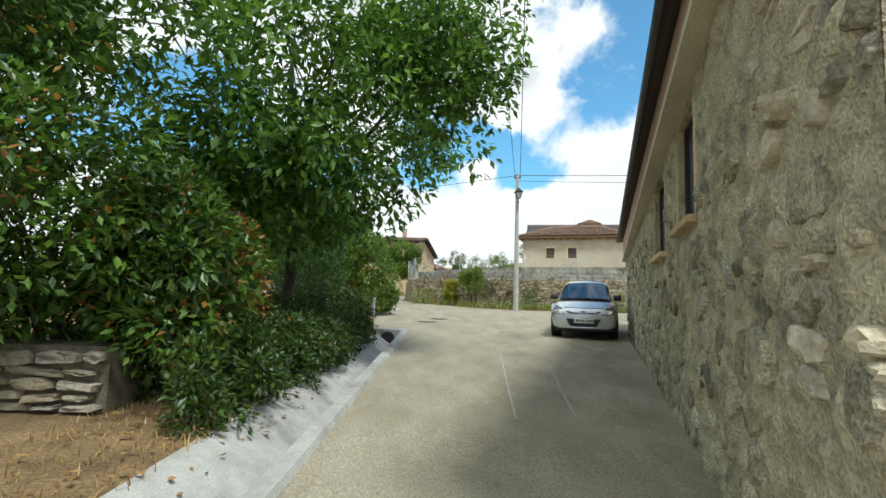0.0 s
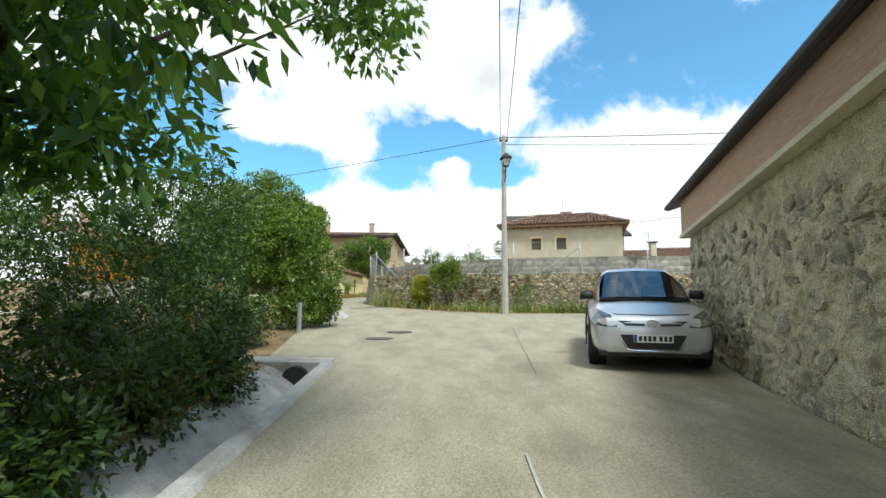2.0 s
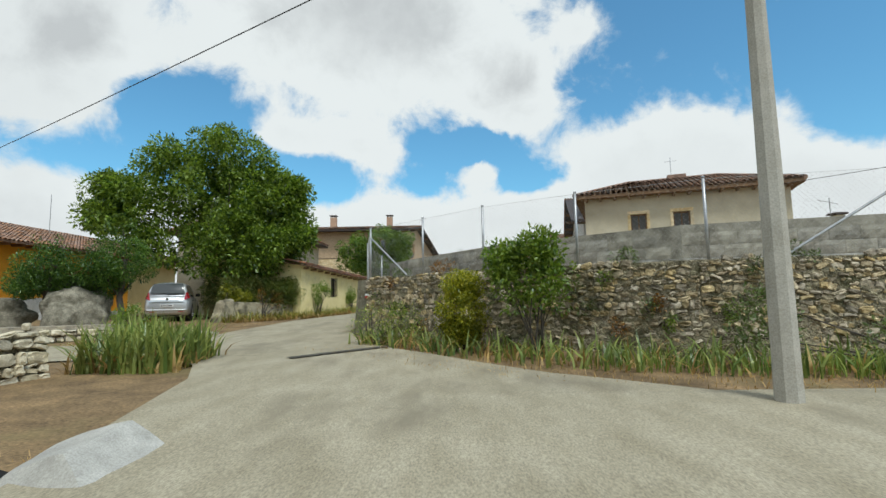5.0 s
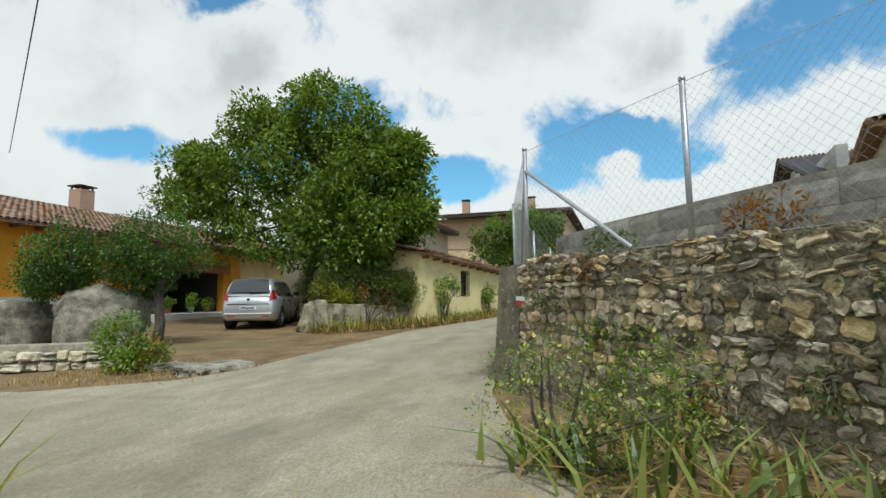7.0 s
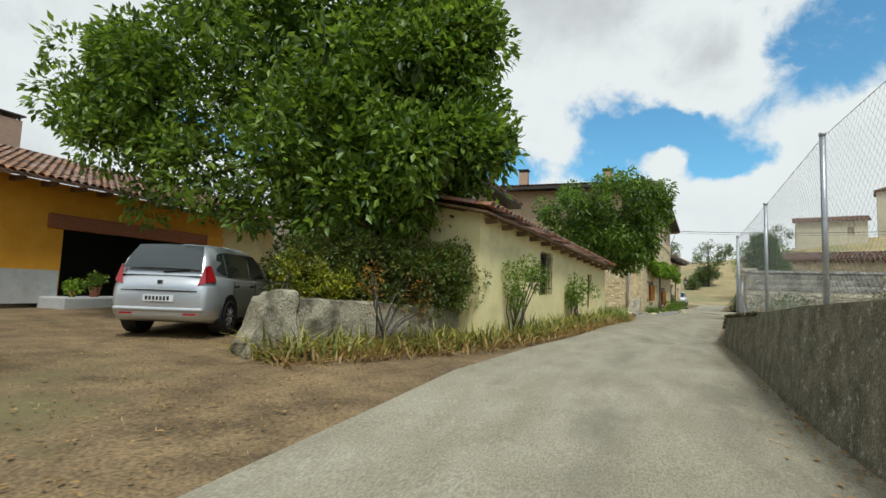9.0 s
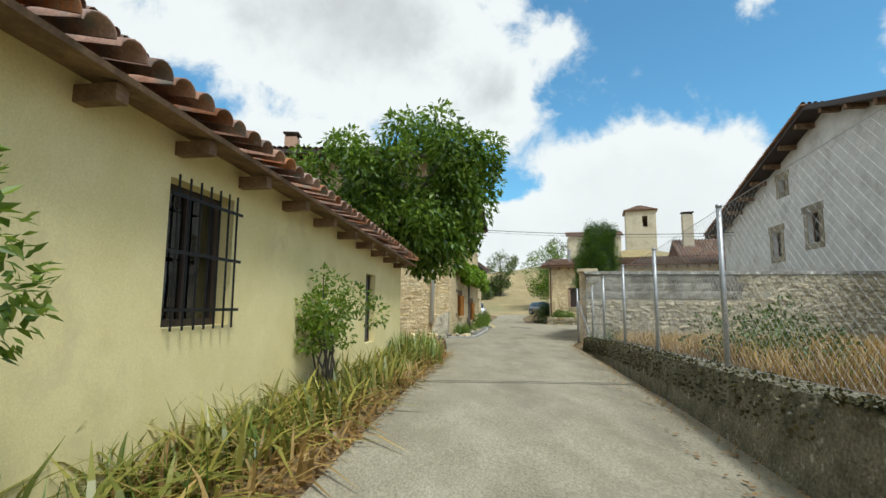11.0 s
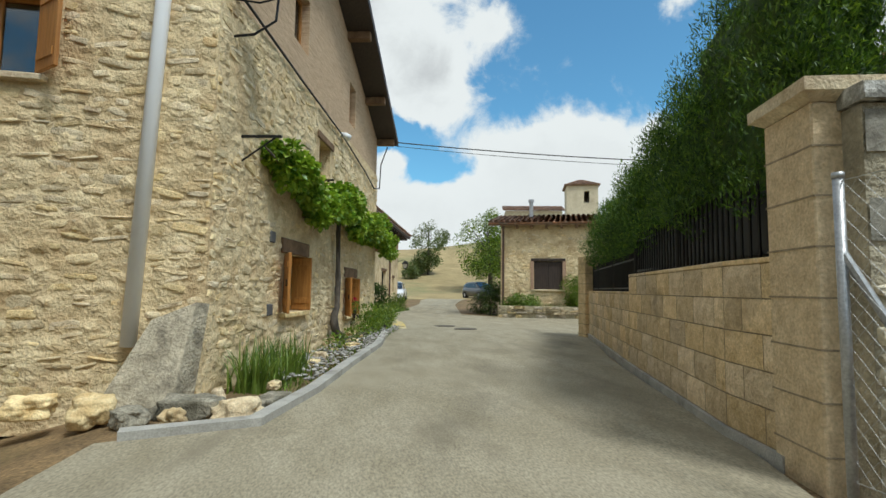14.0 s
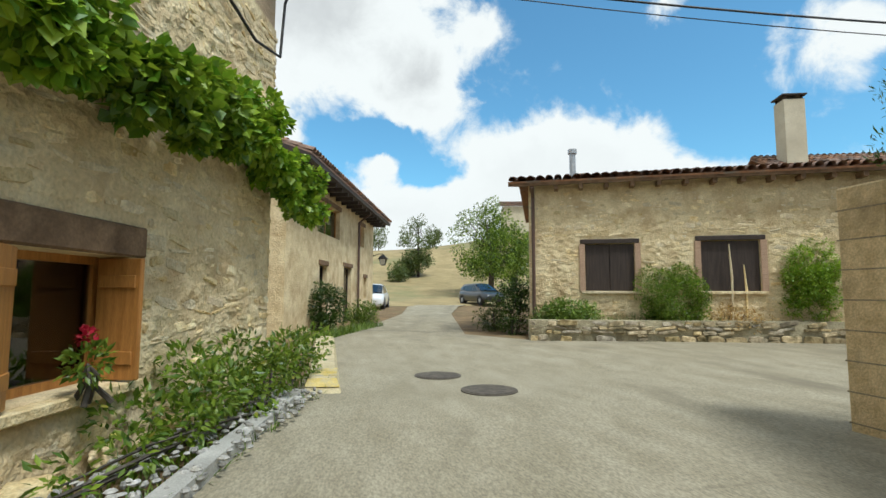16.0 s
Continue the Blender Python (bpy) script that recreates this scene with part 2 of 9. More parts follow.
def glass_mat(name, tint, alpha=0.35):
    """Window glass: part mirror-like gloss, part clear."""
    m = bpy.data.materials.new(name)
    m.use_nodes = True
    n, l = m.node_tree.nodes, m.node_tree.links
    n.clear()
    out = n.new("ShaderNodeOutputMaterial")
    tr = n.new("ShaderNodeBsdfTransparent")
    tr.inputs[0].default_value = (*tint, 1)
    gl = n.new("ShaderNodeBsdfGlossy")
    gl.inputs["Roughness"].default_value = 0.02
    fr = n.new("ShaderNodeFresnel")
    fr.inputs["IOR"].default_value = 1.5
    add = n.new("ShaderNodeMath")
    add.operation = "ADD"
    add.inputs[1].default_value = alpha
    l.new(fr.outputs[0], add.inputs[0])
    mx = n.new("ShaderNodeMixShader")
    l.new(add.outputs[0], mx.inputs[0])
    l.new(tr.outputs[0], mx.inputs[1])
    l.new(gl.outputs[0], mx.inputs[2])
    l.new(mx.outputs[0], out.inputs["Surface"])
    return m


M_ROAD = mat("concrete_road", (0.275, 0.24, 0.163), (0.365, 0.325, 0.235), 2.2, 0.92, 0.3, 70, stain=(0.215, 0.187, 0.13), stain_scale=0.8, stain_at=0.61, grain=(0.70, 1.26), detail=14.0, stretch=(1.0, 0.4, 1.0), stain_stretch=(1.3, 0.5, 1.0))


def dark_strip(m, colour, centre, width, most):
    """A darker strip along the road, broken up by noise; the map 'across' runs from -1 to 1 over the road."""
    n, l = m.node_tree.nodes, m.node_tree.links
    b = n["Principled BSDF"]
    before = b.inputs["Base Color"].links[0].from_socket
    uv = n.new("ShaderNodeUVMap")
    uv.uv_map = "across"
    sp = n.new("ShaderNodeSeparateXYZ")
    l.new(uv.outputs[0], sp.inputs[0])

    def calc(op, a, c, d=0.0):
        q = n.new("ShaderNodeMath")
        q.operation = op
        for k, v in enumerate((a, c, d)):
            if isinstance(v, (int, float)):
                q.inputs[k].default_value = v
            else:
                l.new(v, q.inputs[k])
        return q.outputs[0]

    off_ = calc("DIVIDE", calc("SUBTRACT", sp.outputs[0], centre), width)
    band = calc("EXPONENT", calc("MULTIPLY", calc("MULTIPLY", off_, off_), -1.0), 0.0)
    mp = n.new("ShaderNodeMapping")
    mp.inputs["Scale"].default_value = (1.3, 0.55, 1.0)
    ge = n.new("ShaderNodeNewGeometry")
    l.new(ge.outputs["Position"], mp.inputs["Vector"])
    nz = n.new("ShaderNodeTexNoise")
    nz.inputs["Scale"].default_value, nz.inputs["Detail"].default_value, nz.inputs["Roughness"].default_value = 1.0, 9.0, 0.68
    l.new(mp.outputs[0], nz.inputs["Vector"])
    mr = n.new("ShaderNodeMapRange")
    mr.inputs["From Min"].default_value, mr.inputs["From Max"].default_value, mr.inputs["To Max"].default_value = 0.44, 0.60, most
    l.new(nz.outputs["Fac"], mr.inputs["Value"])
    mx = n.new("ShaderNodeMix")
    mx.data_type = "RGBA"
    l.new(calc("MULTIPLY", band, mr.outputs[0]), mx.inputs["Factor"])
    l.new(before, mx.inputs["A"])
    mx.inputs["B"].default_value = (*colour, 1)
    l.new(mx.outputs["Result"], b.inputs["Base Color"])


# old oil drips along the middle of the lane
dark_strip(M_ROAD, (0.125, 0.108, 0.078), 0.0, 0.17, 0.4)
# a second darker band, towards the right side of the road
dark_strip(M_ROAD, (0.14, 0.12, 0.085), 0.72, 0.22, 0.5)
M_CONC = mat("concrete", (0.34, 0.33, 0.30), (0.48, 0.47, 0.43), 3, 0.9, 0.25, 70, stain=(0.22, 0.21, 0.18), stain_scale=1.3, stain_at=0.58)
M_PALECONC = mat("pale_concrete", (0.42, 0.415, 0.40), (0.54, 0.535, 0.51), 3, 0.9, 0.2, 70, stain=(0.33, 0.31, 0.28), stain_scale=1.5, stain_at=0.62)
M_OLDCONC = mat("weathered_concrete", (0.115, 0.102, 0.066), (0.25, 0.225, 0.155), 4, 0.95, 1.0, 45, stain=(0.58, 0.55, 0.46), stain_scale=13, stain_at=0.635, deep=0.05, grain=(0.6, 1.35), detail=12.0)
M_WALLFILL = mat("rubble_fill", (0.19, 0.165, 0.105), (0.44, 0.385, 0.255), 7, 0.95, 1.0, 35, stain=(0.10, 0.10, 0.045), stain_scale=1.8, stain_at=0.58, cells=(7.0, 0.5, 0.06), deep=0.06, grain=(0.6, 1.35))
M_GROUND = mat("earth_and_dry_grass", (0.125, 0.082, 0.040), (0.27, 0.18, 0.088), 1.6, 0.95, 0.9, 30, stain=(0.17, 0.14, 0.06), stain_scale=0.35, stain_at=0.58, grain=(0.55, 1.4))
M_HILL = mat("dry_meadow", (0.27, 0.21, 0.10), (0.40, 0.31, 0.155), 0.5, 0.95, 0.4, 12, stain=(0.20, 0.20, 0.09), stain_scale=0.12, stain_at=0.58)
M_MORTAR = mat("buff_mortar", (0.30, 0.258, 0.165), (0.55, 0.485, 0.325), 5, 0.95, 1.0, 40, stain=(0.22, 0.185, 0.125), stain_scale=1.6, stain_at=0.60)
M_MORTAR_PALE = mat("pale_mortar", (0.61, 0.458, 0.255), (0.83, 0.69, 0.435), 2.4, 0.95, 1.0, 30, stain=(0.53, 0.375, 0.205), stain_scale=2.2, stain_at=0.58, deep=0.06, grain=(0.85, 1.12), detail=12.0)
M_STONE = mat("grey_brown_stone", (0.20, 0.172, 0.125), (0.42, 0.365, 0.26), 12, 0.95, 0.9, 60, vary=0.28, stain=(0.14, 0.125, 0.10), stain_scale=6, stain_at=0.56)
M_STONE_DRY = mat("rubble_limestone", (0.29, 0.22, 0.128), (0.60, 0.495, 0.32), 10, 0.95, 0.9, 60, vary=0.42, stain=(0.10, 0.085, 0.042), stain_scale=2.2, stain_at=0.56)
M_BARN = mat("rubble_in_mortar", (0.43, 0.385, 0.245), (0.68, 0.62, 0.42), 3.2, 0.95, 1.0, 60, stain=(0.22, 0.20, 0.155), stain_scale=2.6, stain_at=0.585, cells=(3.4, 0.16, 0.16), deep=0.07, grain=(0.66, 1.28), detail=14.0)
M_STONE_PALE = mat("buff_limestone", (0.60, 0.445, 0.235), (0.85, 0.715, 0.45), 7, 0.95, 0.9, 50, vary=0.22, stain=(0.56, 0.385, 0.20), stain_scale=2.6, stain_at=0.61, deep=0.03)
M_STONE_ISL = mat("rubble_limestone_small", (0.29, 0.22, 0.128), (0.60, 0.495, 0.32), 10, 0.95, 0.9, 60, vary=0.42, island=True, stain=(0.10, 0.085, 0.042), stain_scale=2.2, stain_at=0.58)
M_STONE_PALE_ISL = mat("buff_limestone_small", (0.60, 0.445, 0.235), (0.85, 0.715, 0.45), 7, 0.95, 0.9, 50, vary=0.22, island=True, stain=(0.56, 0.385, 0.20), stain_scale=2.6, stain_at=0.61, deep=0.03)
M_BARN_STONE = mat("barn_rubble", (0.27, 0.235, 0.16), (0.60, 0.535, 0.365), 5, 0.95, 1.0, 60, vary=0.25, stain=(0.17, 0.155, 0.12), stain_scale=2.3, stain_at=0.55, deep=0.06, grain=(0.5, 1.42))
M_BARN_STONE_ISL = mat("barn_rubble_small", (0.27, 0.235, 0.16), (0.60, 0.535, 0.365), 5, 0.95, 1.0, 60, vary=0.25, island=True, deep=0.06, grain=(0.5, 1.42), stain=(0.17, 0.155, 0.12), stain_scale=2.3, stain_at=0.55)
M_WHITE_STONE = mat("whitish_limestone", (0.42, 0.365, 0.25), (0.66, 0.60, 0.45), 7, 0.95, 0.9, 50, vary=0.24, stain=(0.26, 0.23, 0.175), stain_scale=4, stain_at=0.60)
M_WHITE_STONE_ISL = mat("whitish_limestone_small", (0.42, 0.365, 0.25), (0.66, 0.60, 0.45), 7, 0.95, 0.9, 50, vary=0.24, island=True)
M_DRYJOINT = mat("dark_joint", (0.08, 0.068, 0.045), (0.20, 0.17, 0.115), 5, 0.95, 0.4, 45)
M_BLOCK = mat("split_block", (0.56, 0.415, 0.235), (0.74, 0.58, 0.36), 9, 0.95, 0.9, 50, vary=0.16, stain=(0.33, 0.25, 0.15), stain_scale=1.2, stain_at=0.62)
M_BLOCKJOINT = mat("block_joint", (0.26, 0.205, 0.135), (0.36, 0.29, 0.20), 9, 0.95, 0.3, 60)
M_GREYBLOCK = mat("grey_block", (0.25, 0.24, 0.20), (0.42, 0.40, 0.34), 5, 0.95, 0.6, 60, vary=0.24, stain=(0.12, 0.11, 0.09), stain_scale=1.3, stain_at=0.56)
M_RUBBLE_GREY = mat("whitish_rubble", (0.30, 0.265, 0.185), (0.53, 0.475, 0.35), 4, 0.95, 1.0, 40, stain=(0.22, 0.20, 0.15), stain_scale=1.3, stain_at=0.62, deep=0.05)
M_TANBRICK = mat("tan_thin_brick", (0.43, 0.295, 0.18), (0.67, 0.50, 0.33), 4, 0.9, 0.5, 60, stretch=(1, 1, 14))
M_BRICKWALL = mat("brick_wall", (0.40, 0.255, 0.175), (0.52, 0.35, 0.245), 4, 0.9, 0.5, 60, stretch=(1, 1, 14))
M_CREAM = mat("cream_render", (0.75, 0.635, 0.31), (0.83, 0.715, 0.385), 2, 0.9, 0.03, 80, stain=(0.60, 0.50, 0.28), stain_scale=0.8, stain_at=0.62, grain=(0.93, 1.07))
M_OCHRE = mat("ochre_render", (0.70, 0.30, 0.022), (0.77, 0.36, 0.036), 2, 0.9, 0.12, 80)
M_WHITE = mat("old_white_render", (0.60, 0.59, 0.56), (0.74, 0.73, 0.70), 2, 0.9, 0.25, 60, stain=(0.44, 0.42, 0.38), stain_scale=0.9, stain_at=0.58)
M_HOUSE1 = mat("pale_render", (0.52, 0.46, 0.33), (0.62, 0.56, 0.42), 2, 0.9, 0.25, 60, stain=(0.44, 0.38, 0.27), stain_scale=0.5, stain_at=0.58)
M_TILE = mat("clay_tile", (0.20, 0.108, 0.068), (0.36, 0.205, 0.13), 5, 0.9, 0.4, 50, vary=0.34, island=True, stain=(0.15, 0.125, 0.10), stain_scale=2.5, stain_at=0.56)
M_TILE_ONE = mat("clay_tile_piece", (0.28, 0.125, 0.075), (0.42, 0.22, 0.14), 9, 0.9, 0.4, 50, vary=0.35, stain=(0.22, 0.20, 0.17), stain_scale=7, stain_at=0.56)
M_WOOD = mat("varnished_wood", (0.34, 0.14, 0.032), (0.50, 0.23, 0.06), 4, 0.5, 0.15, 50, stretch=(6, 6, 0.5))
M_OLDWOOD = mat("weathered_beam", (0.13, 0.075, 0.04), (0.26, 0.16, 0.09), 5, 0.85, 0.4, 50)
M_DARKWOOD = mat("dark_brown_wood", (0.035, 0.024, 0.02), (0.06, 0.042, 0.034), 4, 0.6, 0.2, 50, stretch=(6, 6, 0.5))
M_BARK = mat("bark", (0.05, 0.042, 0.034), (0.13, 0.11, 0.09), 9, 0.95, 0.8, 40, stretch=(1, 1, 0.35))
M_GALV = mat("galvanised_steel", (0.36, 0.37, 0.38), (0.48, 0.49, 0.50), 8, 0.45, 0.05, 60, metal=0.7)
M_WIRE = plain("fence_wire", (0.5, 0.51, 0.51), 0.5, 0.6)
M_IRON = plain("black_iron", (0.012, 0.012, 0.013), 0.5, 0.3)
M_CAST = mat("cast_iron", (0.075, 0.062, 0.048), (0.145, 0.122, 0.095), 12, 0.75, 0.4, 60, metal=0.15)
M_PIPE = plain("white_pipe", (0.86, 0.88, 0.90), 0.35)
M_BROWNPIPE = plain("brown_pipe", (0.10, 0.055, 0.04), 0.5)
M_CABLE = plain("black_cable", (0.012, 0.012, 0.012), 0.6)
M_OLDSLAB = mat("old_stone_slab", (0.33, 0.29, 0.21), (0.56, 0.50, 0.375), 5, 0.95, 1.0, 35, stain=(0.14, 0.125, 0.095), stain_scale=3, stain_at=0.58, deep=0.05)
M_POLE = mat("concrete_pole", (0.36, 0.34, 0.29), (0.46, 0.44, 0.39), 3, 0.9, 0.15, 60)
# near-black that stands in for unlit rooms behind the windows
M_DARK = plain("painted_room_dark", (0.012, 0.011, 0.01), 0.9)
M_GLASS = glass_mat("window_glass", (0.55, 0.6, 0.62), 0.06)
M_CARGLASS = glass_mat("car_glass", (0.80, 0.84, 0.85), 0.16)
M_TINTGLASS = plain("tinted_glass", (0.05, 0.058, 0.062), 0.08, 0.0, 0.0, 0.7)
M_LICHEN = mat("lichened_coping", (0.20, 0.195, 0.17), (0.34, 0.33, 0.29), 5, 0.95, 0.8, 40, stain=(0.70, 0.70, 0.66), stain_scale=6, stain_at=0.56, deep=0.03)
M_SILVER = plain("silver_paint", (0.60, 0.63, 0.66), 0.30, 0.5, 0.8)
M_SILVER2 = plain("light_silver_paint", (0.56, 0.58, 0.60), 0.32, 0.5, 0.8)
M_DARKCAR = plain("dark_car_paint", (0.035, 0.04, 0.045), 0.3, 0.3, 0.8)
M_WHITECAR = plain("white_car_paint", (0.75, 0.76, 0.77), 0.3, 0.0, 0.8)
M_TYRE = plain("tyre_rubber", (0.012, 0.012, 0.012), 0.85)
M_RIM = plain("alloy_rim", (0.45, 0.46, 0.47), 0.35, 0.8)
M_BLACKP = plain("black_plastic", (0.015, 0.015, 0.016), 0.55)
M_HEADLAMP = plain("headlamp_lens", (0.20, 0.22, 0.23), 0.08, 0.7, 1.0)
M_LAMP = plain("lamp_glass", (0.62, 0.64, 0.66), 0.08, 0.3, 1.0)
M_RED = plain("red_lamp", (0.35, 0.012, 0.015), 0.15, 0.0, 1.0)
M_PLATE = plain("plate_white", (0.75, 0.75, 0.74), 0.4)
M_BLUE = plain("plate_blue", (0.02, 0.07, 0.32), 0.4)
M_CHROME = plain("chrome", (0.72, 0.73, 0.74), 0.12, 1.0)
M_DARKPANE = plain("dark_pane", (0.02, 0.022, 0.025), 0.5, 0.0, 0.0, 0.12)
# flat dark grey; on the garage lining it carries painted shade
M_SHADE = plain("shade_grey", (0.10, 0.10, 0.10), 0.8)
M_REDBEAM = mat("red_brown_beam", (0.27, 0.085, 0.035), (0.38, 0.135, 0.06), 3, 0.8, 0.4, 50, stretch=(1, 6, 6))
M_TANCONC = mat("tan_concrete", (0.46, 0.38, 0.22), (0.62, 0.53, 0.33), 5, 0.9, 0.3, 60, stain=(0.36, 0.31, 0.22), stain_scale=2.0, stain_at=0.58)
M_GRAVEL = mat("pale_gravel", (0.24, 0.23, 0.205), (0.50, 0.48, 0.44), 14, 0.9, 0.4, 60, vary=0.35, island=True)
M_SLATE = mat("dark_slate", (0.07, 0.072, 0.075), (0.15, 0.15, 0.15), 8, 0.8, 0.4, 50)
M_TERRA = mat("terracotta", (0.33, 0.13, 0.07), (0.42, 0.18, 0.10), 9, 0.85, 0.2, 60)
M_YELLOWP = mat("worn_yellow_paint", (0.55, 0.40, 0.10), (0.66, 0.52, 0.20), 6, 0.85, 0.2, 60, stain=(0.42, 0.39, 0.33), stain_scale=4, stain_at=0.55)
M_REDP = plain("red_paint", (0.50, 0.04, 0.03), 0.8)
M_WHITEP = plain("white_paint", (0.75, 0.75, 0.73), 0.8)
L_WALNUT = leaf_mat("walnut_leaf", (0.026, 0.085, 0.012), (0.205, 0.37, 0.045), 0.5)
L_WALNUT_DEEP = leaf_mat("walnut_leaf_deep", (0.026, 0.075, 0.006), (0.28, 0.40, 0.038), 0.48)
L_ELDER = leaf_mat("elder_leaf", (0.018, 0.062, 0.010), (0.145, 0.26, 0.03), 0.4)
L_LILAC = leaf_mat("lilac_leaf", (0.035, 0.095, 0.010), (0.23, 0.33, 0.035), 0.4)
L_WALNUT_SUN = leaf_mat("walnut_leaf_light", (0.035, 0.10, 0.009), (0.25, 0.37, 0.04), 0.48)
L_PLUM = leaf_mat("plum_leaf", (0.018, 0.055, 0.011), (0.115, 0.20, 0.035), 0.4)
L_LAUREL = leaf_mat("laurel_leaf", (0.035, 0.085, 0.010), (0.17, 0.25, 0.035))
M_DRAIN = mat("dark_drain_strip", (0.05, 0.046, 0.036), (0.10, 0.092, 0.07), 8, 0.95, 0.6, 50)
L_LIGHT = leaf_mat("light_leaf", (0.07, 0.15, 0.012), (0.27, 0.37, 0.04), 0.45)
L_VINE = leaf_mat("vine_leaf", (0.09, 0.22, 0.012), (0.36, 0.49, 0.04))
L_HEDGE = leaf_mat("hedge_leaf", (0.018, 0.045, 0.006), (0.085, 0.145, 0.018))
L_BROWNHEDGE = leaf_mat("olive_brown_leaf", (0.065, 0.09, 0.014), (0.24, 0.23, 0.045))
L_CYPRESS = leaf_mat("cypress_scale", (0.010, 0.042, 0.004), (0.115, 0.22, 0.015), 0.25)
L_CYPTIP = leaf_mat("cypress_tip", (0.04, 0.11, 0.006), (0.20, 0.32, 0.02), 0.3)
L_YELLOW = leaf_mat("yellow_green_leaf", (0.09, 0.13, 0.008), (0.42, 0.39, 0.02))
L_OLIVE = leaf_mat("grey_green_leaf", (0.07, 0.105, 0.025), (0.17, 0.22, 0.06))
L_RUST = leaf_mat("autumn_leaf", (0.16, 0.07, 0.012), (0.40, 0.19, 0.03))
L_IRIS = leaf_mat("iris_blade", (0.10, 0.17, 0.035), (0.36, 0.40, 0.10))
L_IRIS_OLD = leaf_mat("yellowing_iris_blade", (0.13, 0.16, 0.03), (0.46, 0.40, 0.09))
L_DRY = leaf_mat("dry_blade", (0.32, 0.19, 0.06), (0.55, 0.38, 0.14))
L_STRAW = leaf_mat("old_straw", (0.15, 0.09, 0.035), (0.36, 0.24, 0.10))
L_MOSS = leaf_mat("olive_moss", (0.035, 0.032, 0.010), (0.12, 0.10, 0.035), 0.1)
L_LITTER = leaf_mat("fallen_leaf", (0.16, 0.085, 0.03), (0.44, 0.26, 0.10), 0.1)
L_GRASS = leaf_mat("green_grass", (0.08, 0.15, 0.02), (0.22, 0.31, 0.05))
L_FLOWER = leaf_mat("yellow_flower", (0.45, 0.42, 0.05), (0.62, 0.58, 0.22))
L_REDFLOWER = leaf_mat("red_flower", (0.35, 0.01, 0.02), (0.5, 0.02, 0.05))


# ---------------------------------------------------------------- mesh helpers
class Shape:
    def __init__(self):
        self.v, self.f = [], []

    def add(self, vs, fs):
        k = len(self.v)
        self.v += [tuple(p) for p in vs]
        self.f += [tuple(i + k for i in q) for q in fs]
        return self

    def hexa(self, p):
        return self.add(p, [(0, 3, 2, 1), (4, 5, 6, 7), (0, 1, 5, 4), (1, 2, 6, 5), (2, 3, 7, 6), (3, 0, 4, 7)])

    def box(self, x0, y0, z0, x1, y1, z1, bevel=0.0):
        if bevel <= 0:
            return self.hexa([(x0, y0, z0), (x1, y0, z0), (x1, y1, z0), (x0, y1, z0), (x0, y0, z1), (x1, y0, z1), (x1, y1, z1), (x0, y1, z1)])
        b = bevel
        vs, ix = [], {}
        for i, X in enumerate((x0, x1)):
            for j, Y in enumerate((y0, y1)):
                for k, Z in enumerate((z0, z1)):
                    sx, sy, sz = 1 - 2 * i, 1 - 2 * j, 1 - 2 * k
                    for a, p in enumerate(((X, Y + sy * b, Z + sz * b), (X + sx * b, Y, Z + sz * b), (X + sx * b, Y + sy * b, Z))):
                        ix[i, j, k, a] = len(vs)
                        vs.append(p)
        fs = []
        for i in (0, 1):
            q = [ix[i, 0, 0, 0], ix[i, 1, 0, 0], ix[i, 1, 1, 0], ix[i, 0, 1, 0]]
            fs.append(q if i else q[::-1])
            q = [ix[0, i, 0, 1], ix[1, i, 0, 1], ix[1, i, 1, 1], ix[0, i, 1, 1]]
            fs.append(q if not i else q[::-1])
            q = [ix[0, 0, i, 2], ix[1, 0, i, 2], ix[1, 1, i, 2], ix[0, 1, i, 2]]
            fs.append(q if i else q[::-1])
        for i in (0, 1):
            for j in (0, 1):
                fs.append((ix[i, j, 0, 0], ix[i, j, 1, 0], ix[i, j, 1, 1], ix[i, j, 0, 1]))
                fs.append((ix[i, 0, j, 0], ix[i, 1, j, 0], ix[i, 1, j, 2], ix[i, 0, j, 2]))
                fs.append((ix[0, i, j, 1], ix[1, i, j, 1], ix[1, i, j, 2], ix[0, i, j, 2]))
                for k in (0, 1):
                    fs.append((ix[i, j, k, 0], ix[i, j, k, 1], ix[i, j, k, 2]))
        return self.add(vs, fs)

    def tube(self, pts, radii, n=8, caps=True):
        pts = [Vector(p) for p in pts]
        if not hasattr(radii, "__len__"):
            radii = [radii] * len(pts)
        rings, ref = [], None
        for i, p in enumerate(pts):
            d = (pts[min(i + 1, len(pts) - 1)] - pts[max(i - 1, 0)]).normalized()
            if ref is None:
                ref = d.orthogonal().normalized()
            ref = (ref - d * ref.dot(d)).normalized()
            o = d.cross(ref)
            rings.append([p + radii[i] * (math.cos(2 * math.pi * k / n) * ref + math.sin(2 * math.pi * k / n) * o) for k in range(n)])
        vs = [q for r in rings for q in r]
        fs = [(i * n + k, i * n + (k + 1) % n, (i + 1) * n + (k + 1) % n, (i + 1) * n + k) for i in range(len(pts) - 1) for k in range(n)]
        if caps:
            fs += [tuple(range(n))[::-1], tuple((len(pts) - 1) * n + k for k in range(n))]
        return self.add(vs, fs)

    def loft(self, rings, caps=True, closed=True):
        n = len(rings[0])
        m = n if closed else n - 1
        fs = [(i * n + k, i * n + (k + 1) % n, (i + 1) * n + (k + 1) % n, (i + 1) * n + k) for i in range(len(rings) - 1) for k in range(m)]
        if caps:
            fs += [tuple(range(n))[::-1], tuple((len(rings) - 1) * n + k for k in range(n))]
        return self.add([p for r in rings for p in r], fs)

